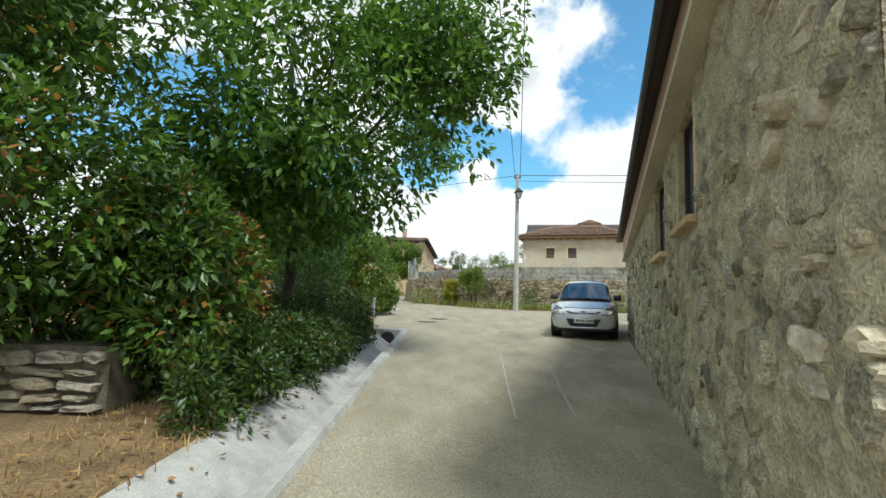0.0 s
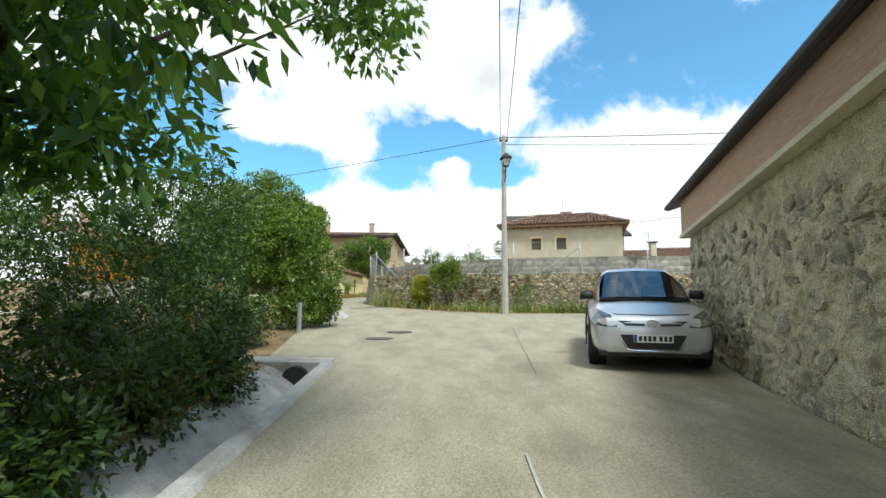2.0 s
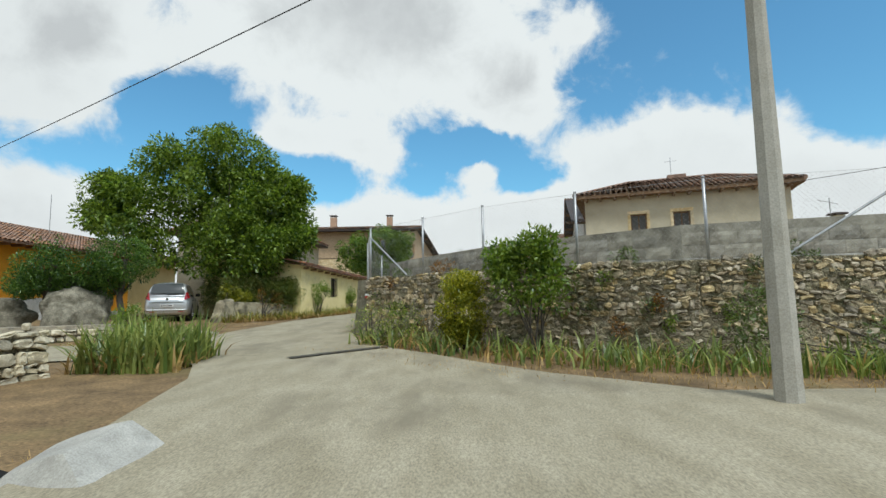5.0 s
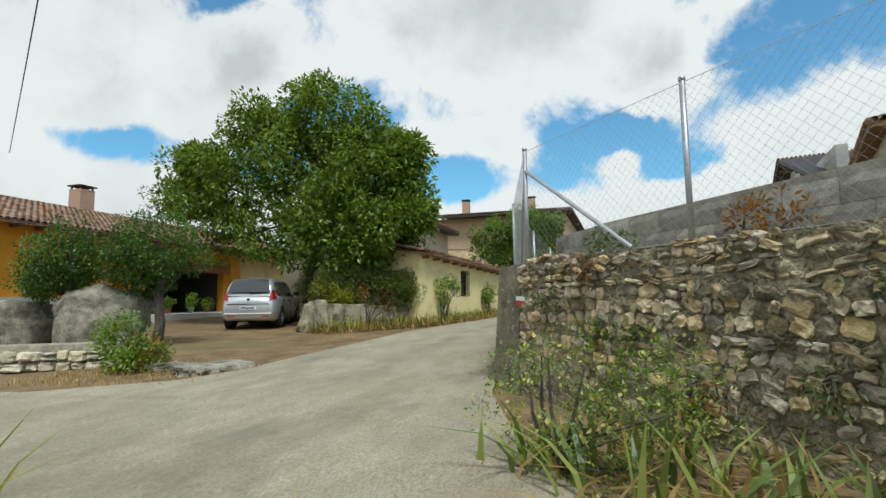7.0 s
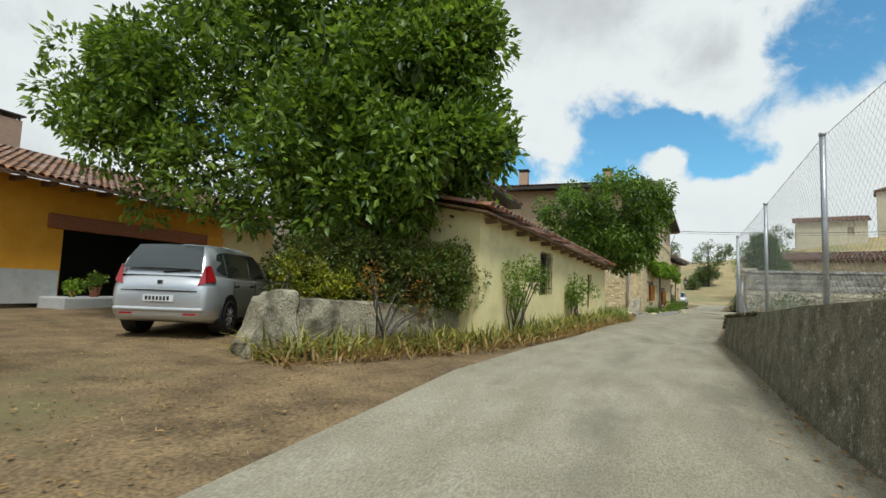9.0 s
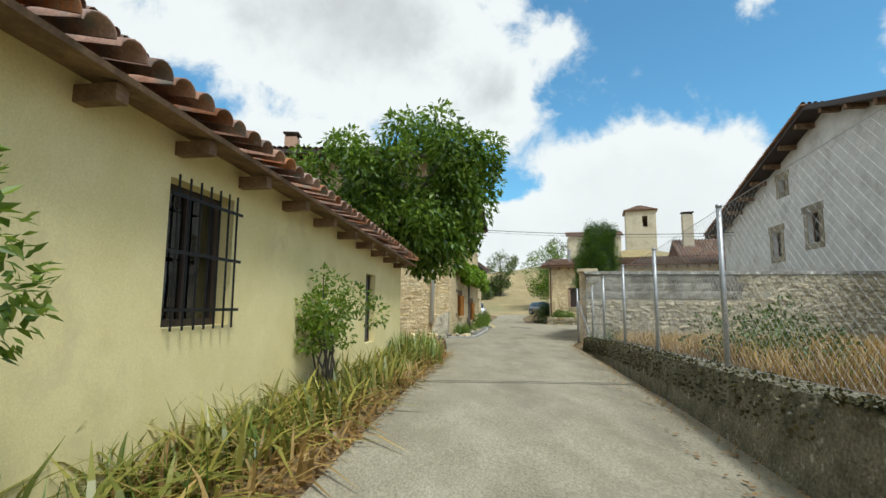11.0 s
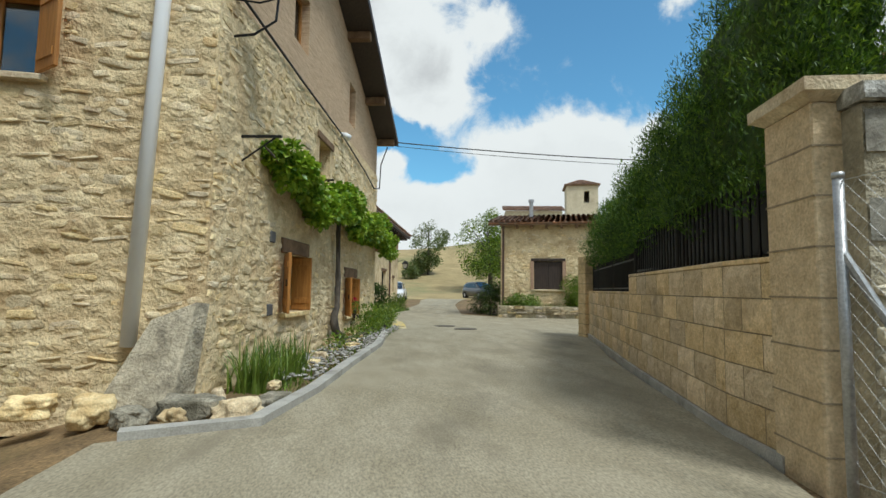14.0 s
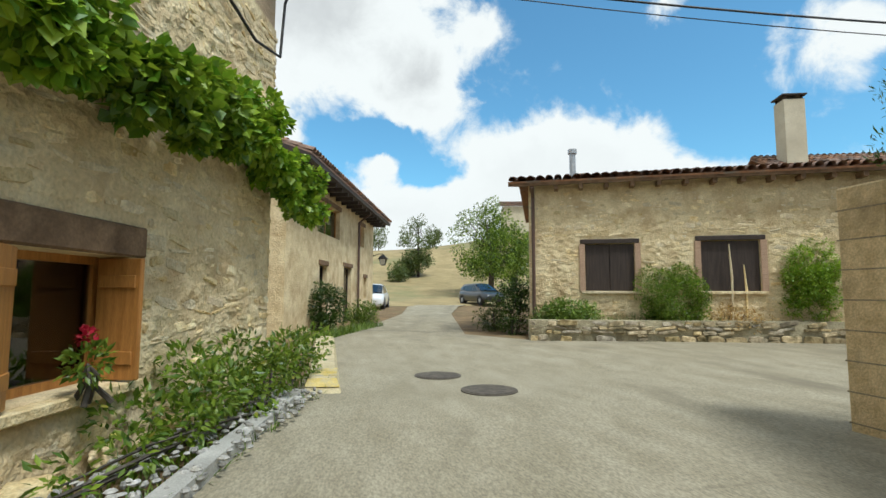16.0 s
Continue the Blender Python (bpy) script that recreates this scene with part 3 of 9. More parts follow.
    def disc(self, c, r, axis="z", n=20, h=0.02):
        d = {"x": Vector((1, 0, 0)), "y": Vector((0, 1, 0)), "z": Vector((0, 0, 1))}[axis]
        return self.tube([Vector(c) - d * h / 2, Vector(c) + d * h / 2], r, n)

    def turned(self, m):
        self.v = [tuple(m @ Vector(p)) for p in self.v]
        return self

    def mesh(self, name, material, smooth=False):
        me = bpy.data.meshes.new(name)
        me.from_pydata(self.v, [], self.f)
        me.materials.append(material)
        if smooth:
            me.shade_smooth()
        me.update()
        return me


def thing(name, label, category, m=None, group="", kind=""):
    """An Empty at a thing's base, which parents its parts."""
    ob = new(name)
    ob.empty_display_size = 0.2
    if m is not None:
        ob.matrix_world = m
    return tagged(ob, label, category, group, kind)


def part(name, shape, material, parent=None, label="", smooth=False, kind=""):
    """One mesh under a thing or under a part, in the frame of its thing."""
    ob = new(name, shape.mesh(name, material, smooth))
    ob.parent = parent
    return tagged(ob, label, kind=kind)


def solo(name, shape, material, label, category, m=None, group="", kind="", smooth=False):
    """A thing of one single mesh."""
    ob = new(name, shape.mesh(name, material, smooth))
    if m is not None:
        ob.matrix_world = m
    return tagged(ob, label, category, group, kind)


def lerp(a, b, t):
    return a + (b - a) * t


ROAD_Y = (-60, 0, 6, 11.6, 24, 30, 39, 50, 60, 72, 90, 100, 112, 128, 150, 200, 400)
ROAD_Z = (0, 0, .05, .13, .52, .67, .80, 1.0, .97, .93, 1.05, 1.2, 1.7, 4.2, 8.5, 12, 12)


def road_z(y):
    return float(np.interp(y, ROAD_Y, ROAD_Z))


def ground_z(x, y):
    """Height of the natural ground beside the road."""
    z = road_z(y) - 0.03
    if x < -6 and y < 95:
        z += 0.012 * min(-x - 6, 12) * min(max((y - 34) / 4, 0), 1)
        z -= 0.035 * min(-x - 6, 9) * max(1 - abs(y - 29.5) / 8, 0)
    if x < -3.9 and 57 < y < 66:
        z -= 0.38 * min((-3.9 - x) / 1.6, 1) * min((y - 57) / 4, 1)
    if -1.9 < x < -1.02 and y < 13.9:
        z -= 0.6
    if y < 14 and x < -1.9:
        z += 0.05
    return z


# ---------------------------------------------------------------- ground and road
def grid_sheet(xs, ys, zf):
    s = Shape()
    nx = len(xs)
    s.v = [(x, y, zf(x, y)) for y in ys for x in xs]
    s.f = [(j * nx + i, j * nx + i + 1, (j + 1) * nx + i + 1, (j + 1) * nx + i) for j in range(len(ys) - 1) for i in range(nx - 1)]
    return s


XS = [-900, -400, -200, -100, -60, -40, -30] + list(np.arange(-24, -2.5, 0.6)) + [-1.98, -1.88, -1.07, -1.0] + list(np.arange(-0.6, 24, 0.6)) + [30, 40, 60, 100, 200, 400, 900]
YS = [-300, -100, -40, -20] + list(np.arange(-10, 13, 0.8)) + [13.8, 14.0] + list(np.arange(14.6, 126, 0.8)) + [130, 135, 140, 145, 150, 160, 180, 200, 250, 400, 1200]


def ground_bumpy(x, y):
    n = noise.noise((x * 0.35, y * 0.35, 0.0)) * 0.05 + noise.noise((x * 1.3, y * 1.3, 5.0)) * 0.02
    n *= min(max((abs(x) - 2) / 10, 0.2), 1)
    z = ground_z(x, y) + n - 0.015
    if y > 112:
        z += noise.noise((x * 0.03, y * 0.03, 9.0)) * 1.5 * min((y - 112) / 30, 1)
        z -= 0.0004 * max(-x - 12, 0) ** 2 * min((y - 112) / 40, 1)
        z += 6.0 * math.exp(-((x - 45) / 22) ** 2 - ((y - 158) / 26) ** 2)
        z = max(z, -2.0)
    return z


ground = solo("ground", grid_sheet(XS, YS, ground_bumpy), M_GROUND, "dry brown earth with sparse dead grass", "ground", kind="structure", smooth=True)
hill = solo("meadow_hill", grid_sheet([-60, -40, -28, -20, -14] + list(np.arange(-10, 40, 1.5)) + [45, 60, 90], list(np.arange(99, 126, 1.5)) + [130, 135, 140, 145, 150, 160, 180, 200],
            lambda x, y: ground_bumpy(x, y) + 0.06 - (0.5 if y < 99.5 else 0)), M_HILL, "dry yellow meadow slope behind the village", "hill", kind="structure", smooth=True)

LEFT = [(-14, -1.12), (13.9, -1.12), (14.2, -2.1), (18.6, -2.62), (22.8, -2.6), (26.5, -3.4), (27.8, -4.0), (28.8, -5.2), (29.4, -20), (31.6, -20), (32.0, -8.5), (33.0, -6.9),
        (34, -6.6), (41, -6.5), (44, -6.05), (46.3, -5.5), (53.5, -4.45), (57.3, -4.0), (61.8, -3.85), (62.15, -2.95), (63.4, -2.6), (65.2, -2.25), (67.7, -1.7), (71.8, -1.05), (78, -0.9), (80.8, -0.1), (90, 2.2), (98, 3.5), (105, 6), (113, 11), (120, 16)]
RIGHT = [(-14, 3.0), (0, 1.4), (4.9, 2.35), (8.3, 3.45), (12.6, 4.75), (16, 5.9), (16.6, 18), (24.9, 18), (25.2, 12), (25.3, 3.2), (26.6, 1.6), (27.9, 0.5), (28.9, -0.25), (30.1, -1.25), (31.3, -1.85), (32.9, -2.35), (36.7, -2.78),
         (39.7, -2.8), (44.5, -2.5), (46.6, -2.4), (55.2, -0.85), (58.5, -0.3), (60.9, 0.65), (63.6, 1.5), (65.7, 2.2), (68.9, 3.55), (69.3, 22), (75.0, 22), (75.4, 11.0), (77.2, 4.0), (79, 2.6), (90, 4.6), (98, 6.8), (105, 10), (113, 16), (120, 22)]


def edge(tab, y):
    return float(np.interp(y, [p[0] for p in tab], [p[1] for p in tab]))


def road_sheet():
    s = Shape()
    ys = sorted(set([p[0] for p in LEFT] + [p[0] for p in RIGHT] + list(np.arange(-14, 120, 0.8))))
    n = 14
    for y in ys:
        a, b = edge(LEFT, y), edge(RIGHT, y)
        for i in range(n + 1):
            x = lerp(a, b, i / n)
            s.v.append((x, y, ground_z(max(x, -30), y) + 0.03 + 0.012 * noise.noise((x * 0.5, y * 0.5, 3.0)) if x < -3 else road_z(y) + 0.012 * noise.noise((x * 0.5, y * 0.5, 3.0))))
    s.f = [(j * (n + 1) + i, j * (n + 1) + i + 1, (j + 1) * (n + 1) + i + 1, (j + 1) * (n + 1) + i) for j in range(len(ys) - 1) for i in range(n)]
    return s


ROAD_ACROSS = 14
road = solo("road", road_sheet(), M_ROAD, "worn pale concrete village road with darker patches", "road", kind="structure", smooth=True)
across = road.data.uv_layers.new(name="across")
for lp in road.data.loops:
    across.data[lp.index].uv = (2 * (lp.vertex_index % (ROAD_ACROSS + 1)) / ROAD_ACROSS - 1, 0.0)

# ditch beside the first stretch of road: kerb, channel and sloping bank, ending at a pipe
ditch = thing("ditch", "pale concrete roadside ditch with a sloping bank", "ditch", pose(-1.6, 4, -0.2), kind="structure")


def strip(profile, ys, zf=road_z, shift=(0, 0)):
    """A band with this x-z outline along y."""
    s = Shape()
    for y in ys:
        s.v += [(x + shift[0], y + shift[1], zf(y) + z) for x, z in profile]
    k = len(profile)
    s.f = [(j * k + i, j * k + i + 1, (j + 1) * k + i + 1, (j + 1) * k + i) for j in range(len(ys) - 1) for i in range(k - 1)]
    return s


DY = list(np.arange(-12, 13.9, 0.6)) + [13.9]
off = Matrix.Translation((1.6, -4, 0.2))
part("channel", strip([(-1.12, -0.02), (-1.16, -0.30), (-1.42, -0.33)], DY).turned(off), M_CONC, ditch, "dark damp concrete channel")
part("bank", strip([(-1.42, -0.33), (-1.78, -0.08), (-1.92, -0.02), (-2.05, 0.0)], DY).turned(off), M_CONC, ditch, "pale smooth concrete bank")
part("kerb", strip([(-1.12, -0.1), (-1.12, 0.045), (-0.98, 0.05), (-0.95, 0.0)], DY).turned(off), M_CONC, ditch, "pale concrete road edge")
hw = Shape()
hw.hexa([(-2.45, 13.9, -0.4), (-1.0, 13.9, -0.4), (-1.0, 14.4, -0.4), (-2.45, 14.4, -0.4), (-2.45, 13.9, 0.26), (-1.0, 13.9, 0.22), (-1.0, 14.4, 0.24), (-2.45, 14.4, 0.27)])
part("headwall", hw.turned(off), M_CONC, ditch, "concrete headwall")
pp = Shape()
pp.tube([(-1.5, 13.75, 0.0), (-1.5, 13.92, 0.0)], 0.19, 20)
part("pipe", pp.turned(off), M_BLACKP, ditch, "black drain pipe mouth")


# ---------------------------------------------------------------- walls, stones, roofs
def frame_at(x, y, z, degrees):
    """A wall's own frame: x along it, y into it, z up."""
    return pose(x, y, z, 0, 0, degrees)


def wall_shape(L, H, thick, holes=(), top=None):
    """A wall with real openings (x0, z0, x1, z1); its front is at y = 0."""
    s = Shape()
    xs = sorted({0.0, L, *[h[0] for h in holes], *[h[2] for h in holes], *([p[0] for p in top] if top else [])})
    zs = sorted({0.0, H, *[h[1] for h in holes], *[h[3] for h in holes]})

    def up(x, z):
        if top and z >= H - 1e-6:
            return float(np.interp(x, [p[0] for p in top], [p[1] for p in top]))
        return z

    def solid(i, j):
        if not (0 <= i < len(xs) - 1 and 0 <= j < len(zs) - 1):
            return False
        cx, cz = (xs[i] + xs[i + 1]) / 2, (zs[j] + zs[j + 1]) / 2
        return not any(h[0] < cx < h[2] and h[1] < cz < h[3] for h in holes)

    for i in range(len(xs) - 1):
        for j in range(len(zs) - 1):
            if not solid(i, j):
                continue
            x0, x1 = xs[i], xs[i + 1]
            a0, a1, b0, b1 = up(x0, zs[j]), up(x1, zs[j]), up(x0, zs[j + 1]), up(x1, zs[j + 1])
            s.add([(x0, 0, a0), (x1, 0, a1), (x1, 0, b1), (x0, 0, b0)], [(0, 1, 2, 3)])
            s.add([(x0, thick, a0), (x1, thick, a1), (x1, thick, b1), (x0, thick, b0)], [(3, 2, 1, 0)])
            if not solid(i - 1, j):
                s.add([(x0, 0, a0), (x0, thick, a0), (x0, thick, b0), (x0, 0, b0)], [(3, 2, 1, 0)])
            if not solid(i + 1, j):
                s.add([(x1, 0, a1), (x1, thick, a1), (x1, thick, b1), (x1, 0, b1)], [(0, 1, 2, 3)])
            if not solid(i, j + 1):
                s.add([(x0, 0, b0), (x1, 0, b1), (x1, thick, b1), (x0, thick, b0)], [(0, 1, 2, 3)])
            if not solid(i, j - 1):
                s.add([(x0, 0, a0), (x1, 0, a1), (x1, thick, a1), (x0, thick, a0)], [(3, 2, 1, 0)])
    return s


def stone_mesh(seed):
    """One rough stone, 1 x 1 across, proud of the wall by 1: a skewed block with broken corners."""
    r = random.Random(seed)
    c = r.uniform(0.08, 0.24)
    sk = r.uniform(-0.09, 0.09)
    base = []
    for sx, sz in ((1, 1), (-1, 1), (-1, -1), (1, -1)):
        c1, c2 = c * r.uniform(0.4, 1.7), c * r.uniform(0.4, 1.7)
        a, b = (sx * 0.5, sz * (0.5 - c1)), (sx * (0.5 - c2), sz * 0.5)
        if sx * sz > 0:
            base += [a, b]
        else:
            base += [b, a]
        nx, nz = {(1, 1): (r.uniform(-.1, .1), 0.49), (-1, 1): (-0.49, r.uniform(-.1, .1)), (-1, -1): (r.uniform(-.1, .1), -0.49), (1, -1): (0.49, r.uniform(-.1, .1))}[sx, sz]
        base.append((nx, nz))
    base = [(x * r.uniform(0.93, 1.02) + sk * z, z * r.uniform(0.93, 1.02) + sk * 0.5 * x) for x, z in base]
    n = len(base)
    sh = Shape()
    f0, f1 = r.uniform(0.84, 0.93), r.uniform(0.35, 0.55)
    sh.v = [(x, 0.3, z) for x, z in base] + [(x * 0.985, -0.35 + r.uniform(-.15, .1), z * 0.985) for x, z in base]
    sh.v += [(x * f0, -0.9 + r.uniform(-0.22, 0.18), z * f0) for x, z in base] + [(x * f1, -1.0 + r.uniform(-0.25, 0.25), z * f1) for x, z in base[::3]]
    for k in range(n):
        j = (k + 1) % n
        sh.f += [(k, j, n + j, n + k), (n + k, n + j, 2 * n + j, 2 * n + k)]
    m = n // 3
    for k in range(m):
        j = (k + 1) % m
        q = 3 * n + k
        sh.f += [(2 * n + 3 * k, 2 * n + 3 * k + 1, q), (2 * n + 3 * k + 1, 2 * n + 3 * k + 2, q), (2 * n + 3 * k + 2, 2 * n + (3 * k + 3) % n, 3 * n + j), (2 * n + 3 * k + 2, 3 * n + j, q)]
    sh.f.append(tuple(3 * n + k for k in range(m)))
    sh.f = [q[::-1] for q in sh.f]
    return sh


def rough_slab(corners, seed, amp=0.04, n=(14, 4, 8)):
    """A weathered block: six subdivided faces between eight corners, pushed about by noise; its edges are worn."""
    s = Shape()
    c = [Vector(p) for p in corners]
    size = sum(((c[6] - c[0])[k]) ** 2 for k in range(3)) ** 0.5

    def at(u, v, w):
        lo = c[0].lerp(c[1], u).lerp(c[3].lerp(c[2], u), v)
        hi = c[4].lerp(c[5], u).lerp(c[7].lerp(c[6], u), v)
        p = lo.lerp(hi, w)
        mid = (c[0] + c[6]) / 2
        worn = sum(1 for q in (u, v, w) if q < 1e-6 or q > 1 - 1e-6) - 1
        d = Vector((noise.noise(p * 2.2 + Vector((seed, 0, 0))), noise.noise(p * 2.2 + Vector((0, seed, 5))), noise.noise(p * 2.2 + Vector((9, 0, seed)))))
        e = Vector((noise.noise(p * 7 + Vector((seed, 0, 0))), noise.noise(p * 7 + Vector((0, seed, 5))), noise.noise(p * 7 + Vector((9, 0, seed)))))
        return p + d * amp + e * amp * 0.45 - (p - mid).normalized() * worn * amp * 0.5

    for axis, end in ((0, 0), (0, 1), (1, 0), (1, 1), (2, 0), (2, 1)):
        a, b = [k for k in range(3) if k != axis]
        vs = []
        for j in range(n[b] + 1):
            for i in range(n[a] + 1):
                q = [0, 0, 0]
                q[axis], q[a], q[b] = end, i / n[a], j / n[b]
                vs.append(at(*q))
        k = n[a] + 1
        fs = [(j * k + i, j * k + i + 1, (j + 1) * k + i + 1, (j + 1) * k + i) for j in range(n[b]) for i in range(n[a])]
        if (end == 0) == (axis != 1):
            fs = [f[::-1] for f in fs]
        s.add(vs, fs)
    return s


def pebbles(places, size, seed):
    """Small rounded stones lying at the points."""
    r = random.Random(seed)
    s = Shape()
    for (x, y, z) in places:
        a, b, c = (size * r.uniform(0.5, 1.4) for _ in range(3))
        c *= 0.7
        t = r.uniform(0, math.pi)
        ring = []
        for h, q in ((-0.6, 0.6), (0.1, 1.0), (0.75, 0.62)):
            ring.append([(x + q * (a * math.cos(w) * math.cos(t) - b * math.sin(w) * math.sin(t)), y + q * (a * math.cos(w) * math.sin(t) + b * math.sin(w) * math.cos(t)), z + c * h) for w in (2 * math.pi * k / 6 + r.uniform(-.2, .2) for k in range(6))])
        s.loft(ring)
    return s


STONE_SHAPES = [stone_mesh(100 + k) for k in range(20)]
STONE_DATA = {}


def stone_data(material):
    if material.name not in STONE_DATA:
        STONE_DATA[material.name] = [s.mesh("stone", material, material.name.startswith("buff")) for s in STONE_SHAPES]
    return STONE_DATA[material.name]


def lay_stones(parent, L, z0, ztop, sizes, proud, material, joined_material, holes=(), seed=1, limit=300, near=None, gap=0.02, name="stone", chance=1.0, skew=5.0, grow=1.0, split=True, start=0.0):
    """Rough courses of single stones on the face y = 0 of a wall, clear of its openings. sizes: (min width, max width, min height, max height)."""
    r = random.Random(seed)
    spots = []
    z = z0
    while True:
        h = r.uniform(sizes[2], sizes[3])
        x = -r.uniform(0, sizes[0])
        any_fit = False
        while x < L:
            w = r.uniform(sizes[0], sizes[1])
            hh = h * r.uniform(0.75, 1.12)
            cx, cz = x + w / 2, z + h / 2 + r.uniform(-0.12, 0.12) * h
            t = ztop(cx) if callable(ztop) else ztop
            if cz + hh * 0.45 < t:
                any_fit = True
                x0, x1 = max(x, 0.0), min(x + w, L)
                ok = x1 - x0 > 0.45 * sizes[0] and x0 >= start
                for a in holes:
                    if x1 > a[0] and x0 < a[2] and cz + hh / 2 > a[1] and cz - hh / 2 < a[3]:
                        if x0 < a[0] - 0.1:
                            x1 = a[0]
                        elif x1 > a[2] + 0.1:
                            x0 = a[2]
                        else:
                            ok = False
                if ok and split and hh > 0.13 and r.random() < 0.22:
                    k_ = r.uniform(0.4, 0.6)
                    for zc_, h_ in ((cz - hh * (1 - k_) / 2, hh * k_), (cz + hh * k_ / 2, hh * (1 - k_))):
                        spots.append(((x0 + x1) / 2, zc_, (x1 - x0 - gap) * grow, (h_ - gap) * grow, r.randrange(len(STONE_SHAPES)), r.uniform(-skew, skew), r.uniform(0.6, 1.25)))
                elif ok and r.random() < chance:
                    spots.append(((x0 + x1) / 2, cz, (x1 - x0 - gap) * grow, (hh - gap) * grow, r.randrange(len(STONE_SHAPES)), r.uniform(-skew, skew), r.uniform(0.6, 1.25)))
            x += w
        z += h
        if not any_fit or z > z0 + 14:
            break
    if near is not None:
        spots.sort(key=lambda p: abs(p[0] - near[0]) + abs(p[1] - near[1]))
    data = stone_data(material)
    rest = Shape()
    for i, (cx, cz, w, h, k, a, d) in enumerate(spots):
        m = Matrix.LocRotScale((cx, 0, cz), Euler((0, radians(a), 0)), (w, proud * d, h))
        if i < limit:
            ob = new(name, data[k])
            ob.parent = parent
            ob.matrix_local = m
        else:
            rest.add([m @ Vector(p) for p in STONE_SHAPES[k].v], STONE_SHAPES[k].f)
    if rest.v:
        part("stonework", rest, joined_material, parent, kind="stuff")


def rough_face(L, z0, ztop, holes, step, cell, lump, grit, seed, share=0.6):
    """A thick uneven coat of mortar on the face y = 0 of a wall: lumps of buried stone, hollows and grit, level at the openings."""
    nx, nz = int(L / step), int((ztop(L) if callable(ztop) else ztop) / step)
    vs, fs = [], []
    for j in range(nz + 1):
        for i in range(nx + 1):
            x = L * i / nx
            top = ztop(x) if callable(ztop) else ztop
            z = z0 + (top - z0) * j / nz
            q = Vector((x / cell[0] + seed, z / cell[1], seed * 0.37))
            q = q + noise.noise_vector(q * 1.7) * 0.35
            d, c = noise.voronoi(q)
            mass = min(max((d[1] - d[0]) * 2.6, 0.0), 1.0) if noise.cell(c[0] * 7.3) < share * 2 - 1 else 0.0
            n1 = noise.fractal(Vector((x * 7, z * 9, seed)), 1.0, 2.1, 5)
            n2 = noise.noise(Vector((x * 1.6, z * 1.6, seed + 5.0)))
            h = lump * mass * (0.75 + 0.5 * n1) + grit * (0.55 + 0.75 * n1 + 0.35 * n2)
            away = min(x, L - x) / 0.1
            for a in holes:
                away = min(away, max(a[0] - x, x - a[2], a[1] - z, z - a[3]) / 0.1)
            vs.append((x, -0.004 - max(h, 0.0) * min(max(away, 0.0), 1.0), z))
    for j in range(nz):
        for i in range(nx):
            k = j * (nx + 1) + i
            x, z = vs[k][0] + L / nx / 2, vs[k][2] + step / 2
            if not any(a[0] < x < a[2] and a[1] < z < a[3] for a in holes):
                fs.append((k, k + 1, k + nx + 2, k + nx + 1))
    return Shape().add(vs, fs)


def tile_roof(L, run, rise, pitch=0.23, length=0.42, jitter=0.012, seed=3):
    """Barrel tiles on a slope that climbs from y = 0 to y = run; x along the eave."""
    r = random.Random(seed)
    s = Shape()
    slope = math.hypot(run, rise)
    cy, sy = run / slope, rise / slope
    rows = max(1, int(slope / (length * 0.86)))
    step = slope / rows
    cols = max(1, int(L / pitch))
    pw = L / cols
    for c in range(cols):
        x = (c + 0.5) * pw
        for q in range(rows):
            d0 = q * step - 0.02
            d1 = d0 + step + 0.05
            jx, jz = r.uniform(-jitter, jitter), r.uniform(0, jitter)
            ring = []
            for d, lift, rad in ((d0, 0.055 + jz, 0.5), (d1, 0.02 + jz, 0.42)):
                ring.append([(x + jx + math.cos(a) * rad * pw * 0.86, d * cy - sy * (lift + math.sin(a) * pw * 0.42), d * sy + cy * (lift + math.sin(a) * pw * 0.42))
                             for a in (math.pi * k / 5 for k in range(6))])
            s.loft(ring, caps=False, closed=False)
    # the deck under the tiles
    s.add([(0, 0, -0.03), (L, 0, -0.03), (L, run, rise - 0.03), (0, run, rise - 0.03), (0, 0, 0.02), (L, 0, 0.02), (L, run, rise + 0.02), (0, run, rise + 0.02)],
          [(0, 3, 2, 1), (4, 5, 6, 7), (0, 1, 5, 4), (2, 3, 7, 6), (1, 2, 6, 5), (3, 0, 4, 7)])
    return s


# ---------------------------------------------------------------- plants
def leaves(spots, size, seed, droop=0.3, fold=0.25, aspect=2.2):
    """Folded pointed leaves, one for each (point, outward direction)."""
    r = np.random.RandomState(seed)
    n = len(spots)
    p = np.array([q[0] for q in spots])
    out = np.array([q[1] for q in spots])
    d = out + r.normal(0, 0.65, (n, 3))
    d[:, 2] -= droop
    d /= np.linalg.norm(d, axis=1)[:, None] + 1e-9
    up = r.normal(0, 0.55, (n, 3)) + np.array([0, 0, 1.0])
    side = np.cross(d, up)
    side /= np.linalg.norm(side, axis=1)[:, None] + 1e-9
    nor = np.cross(side, d)
    ln = size * r.uniform(0.6, 1.25, n)[:, None]
    w = ln / aspect / 2
    a, b = p, p + d * ln
    mid = p + d * ln * 0.45
    c1, c2 = mid + side * w + nor * w * fold, mid - side * w + nor * w * fold
    v = np.stack([a, c1, b, c2], 1).reshape(-1, 3)
    s = Shape()
    s.v = v.tolist()
    s.f = [(4 * i, 4 * i + 1, 4 * i + 2) for i in range(n)] + [(4 * i, 4 * i + 2, 4 * i + 3) for i in range(n)]
    return s


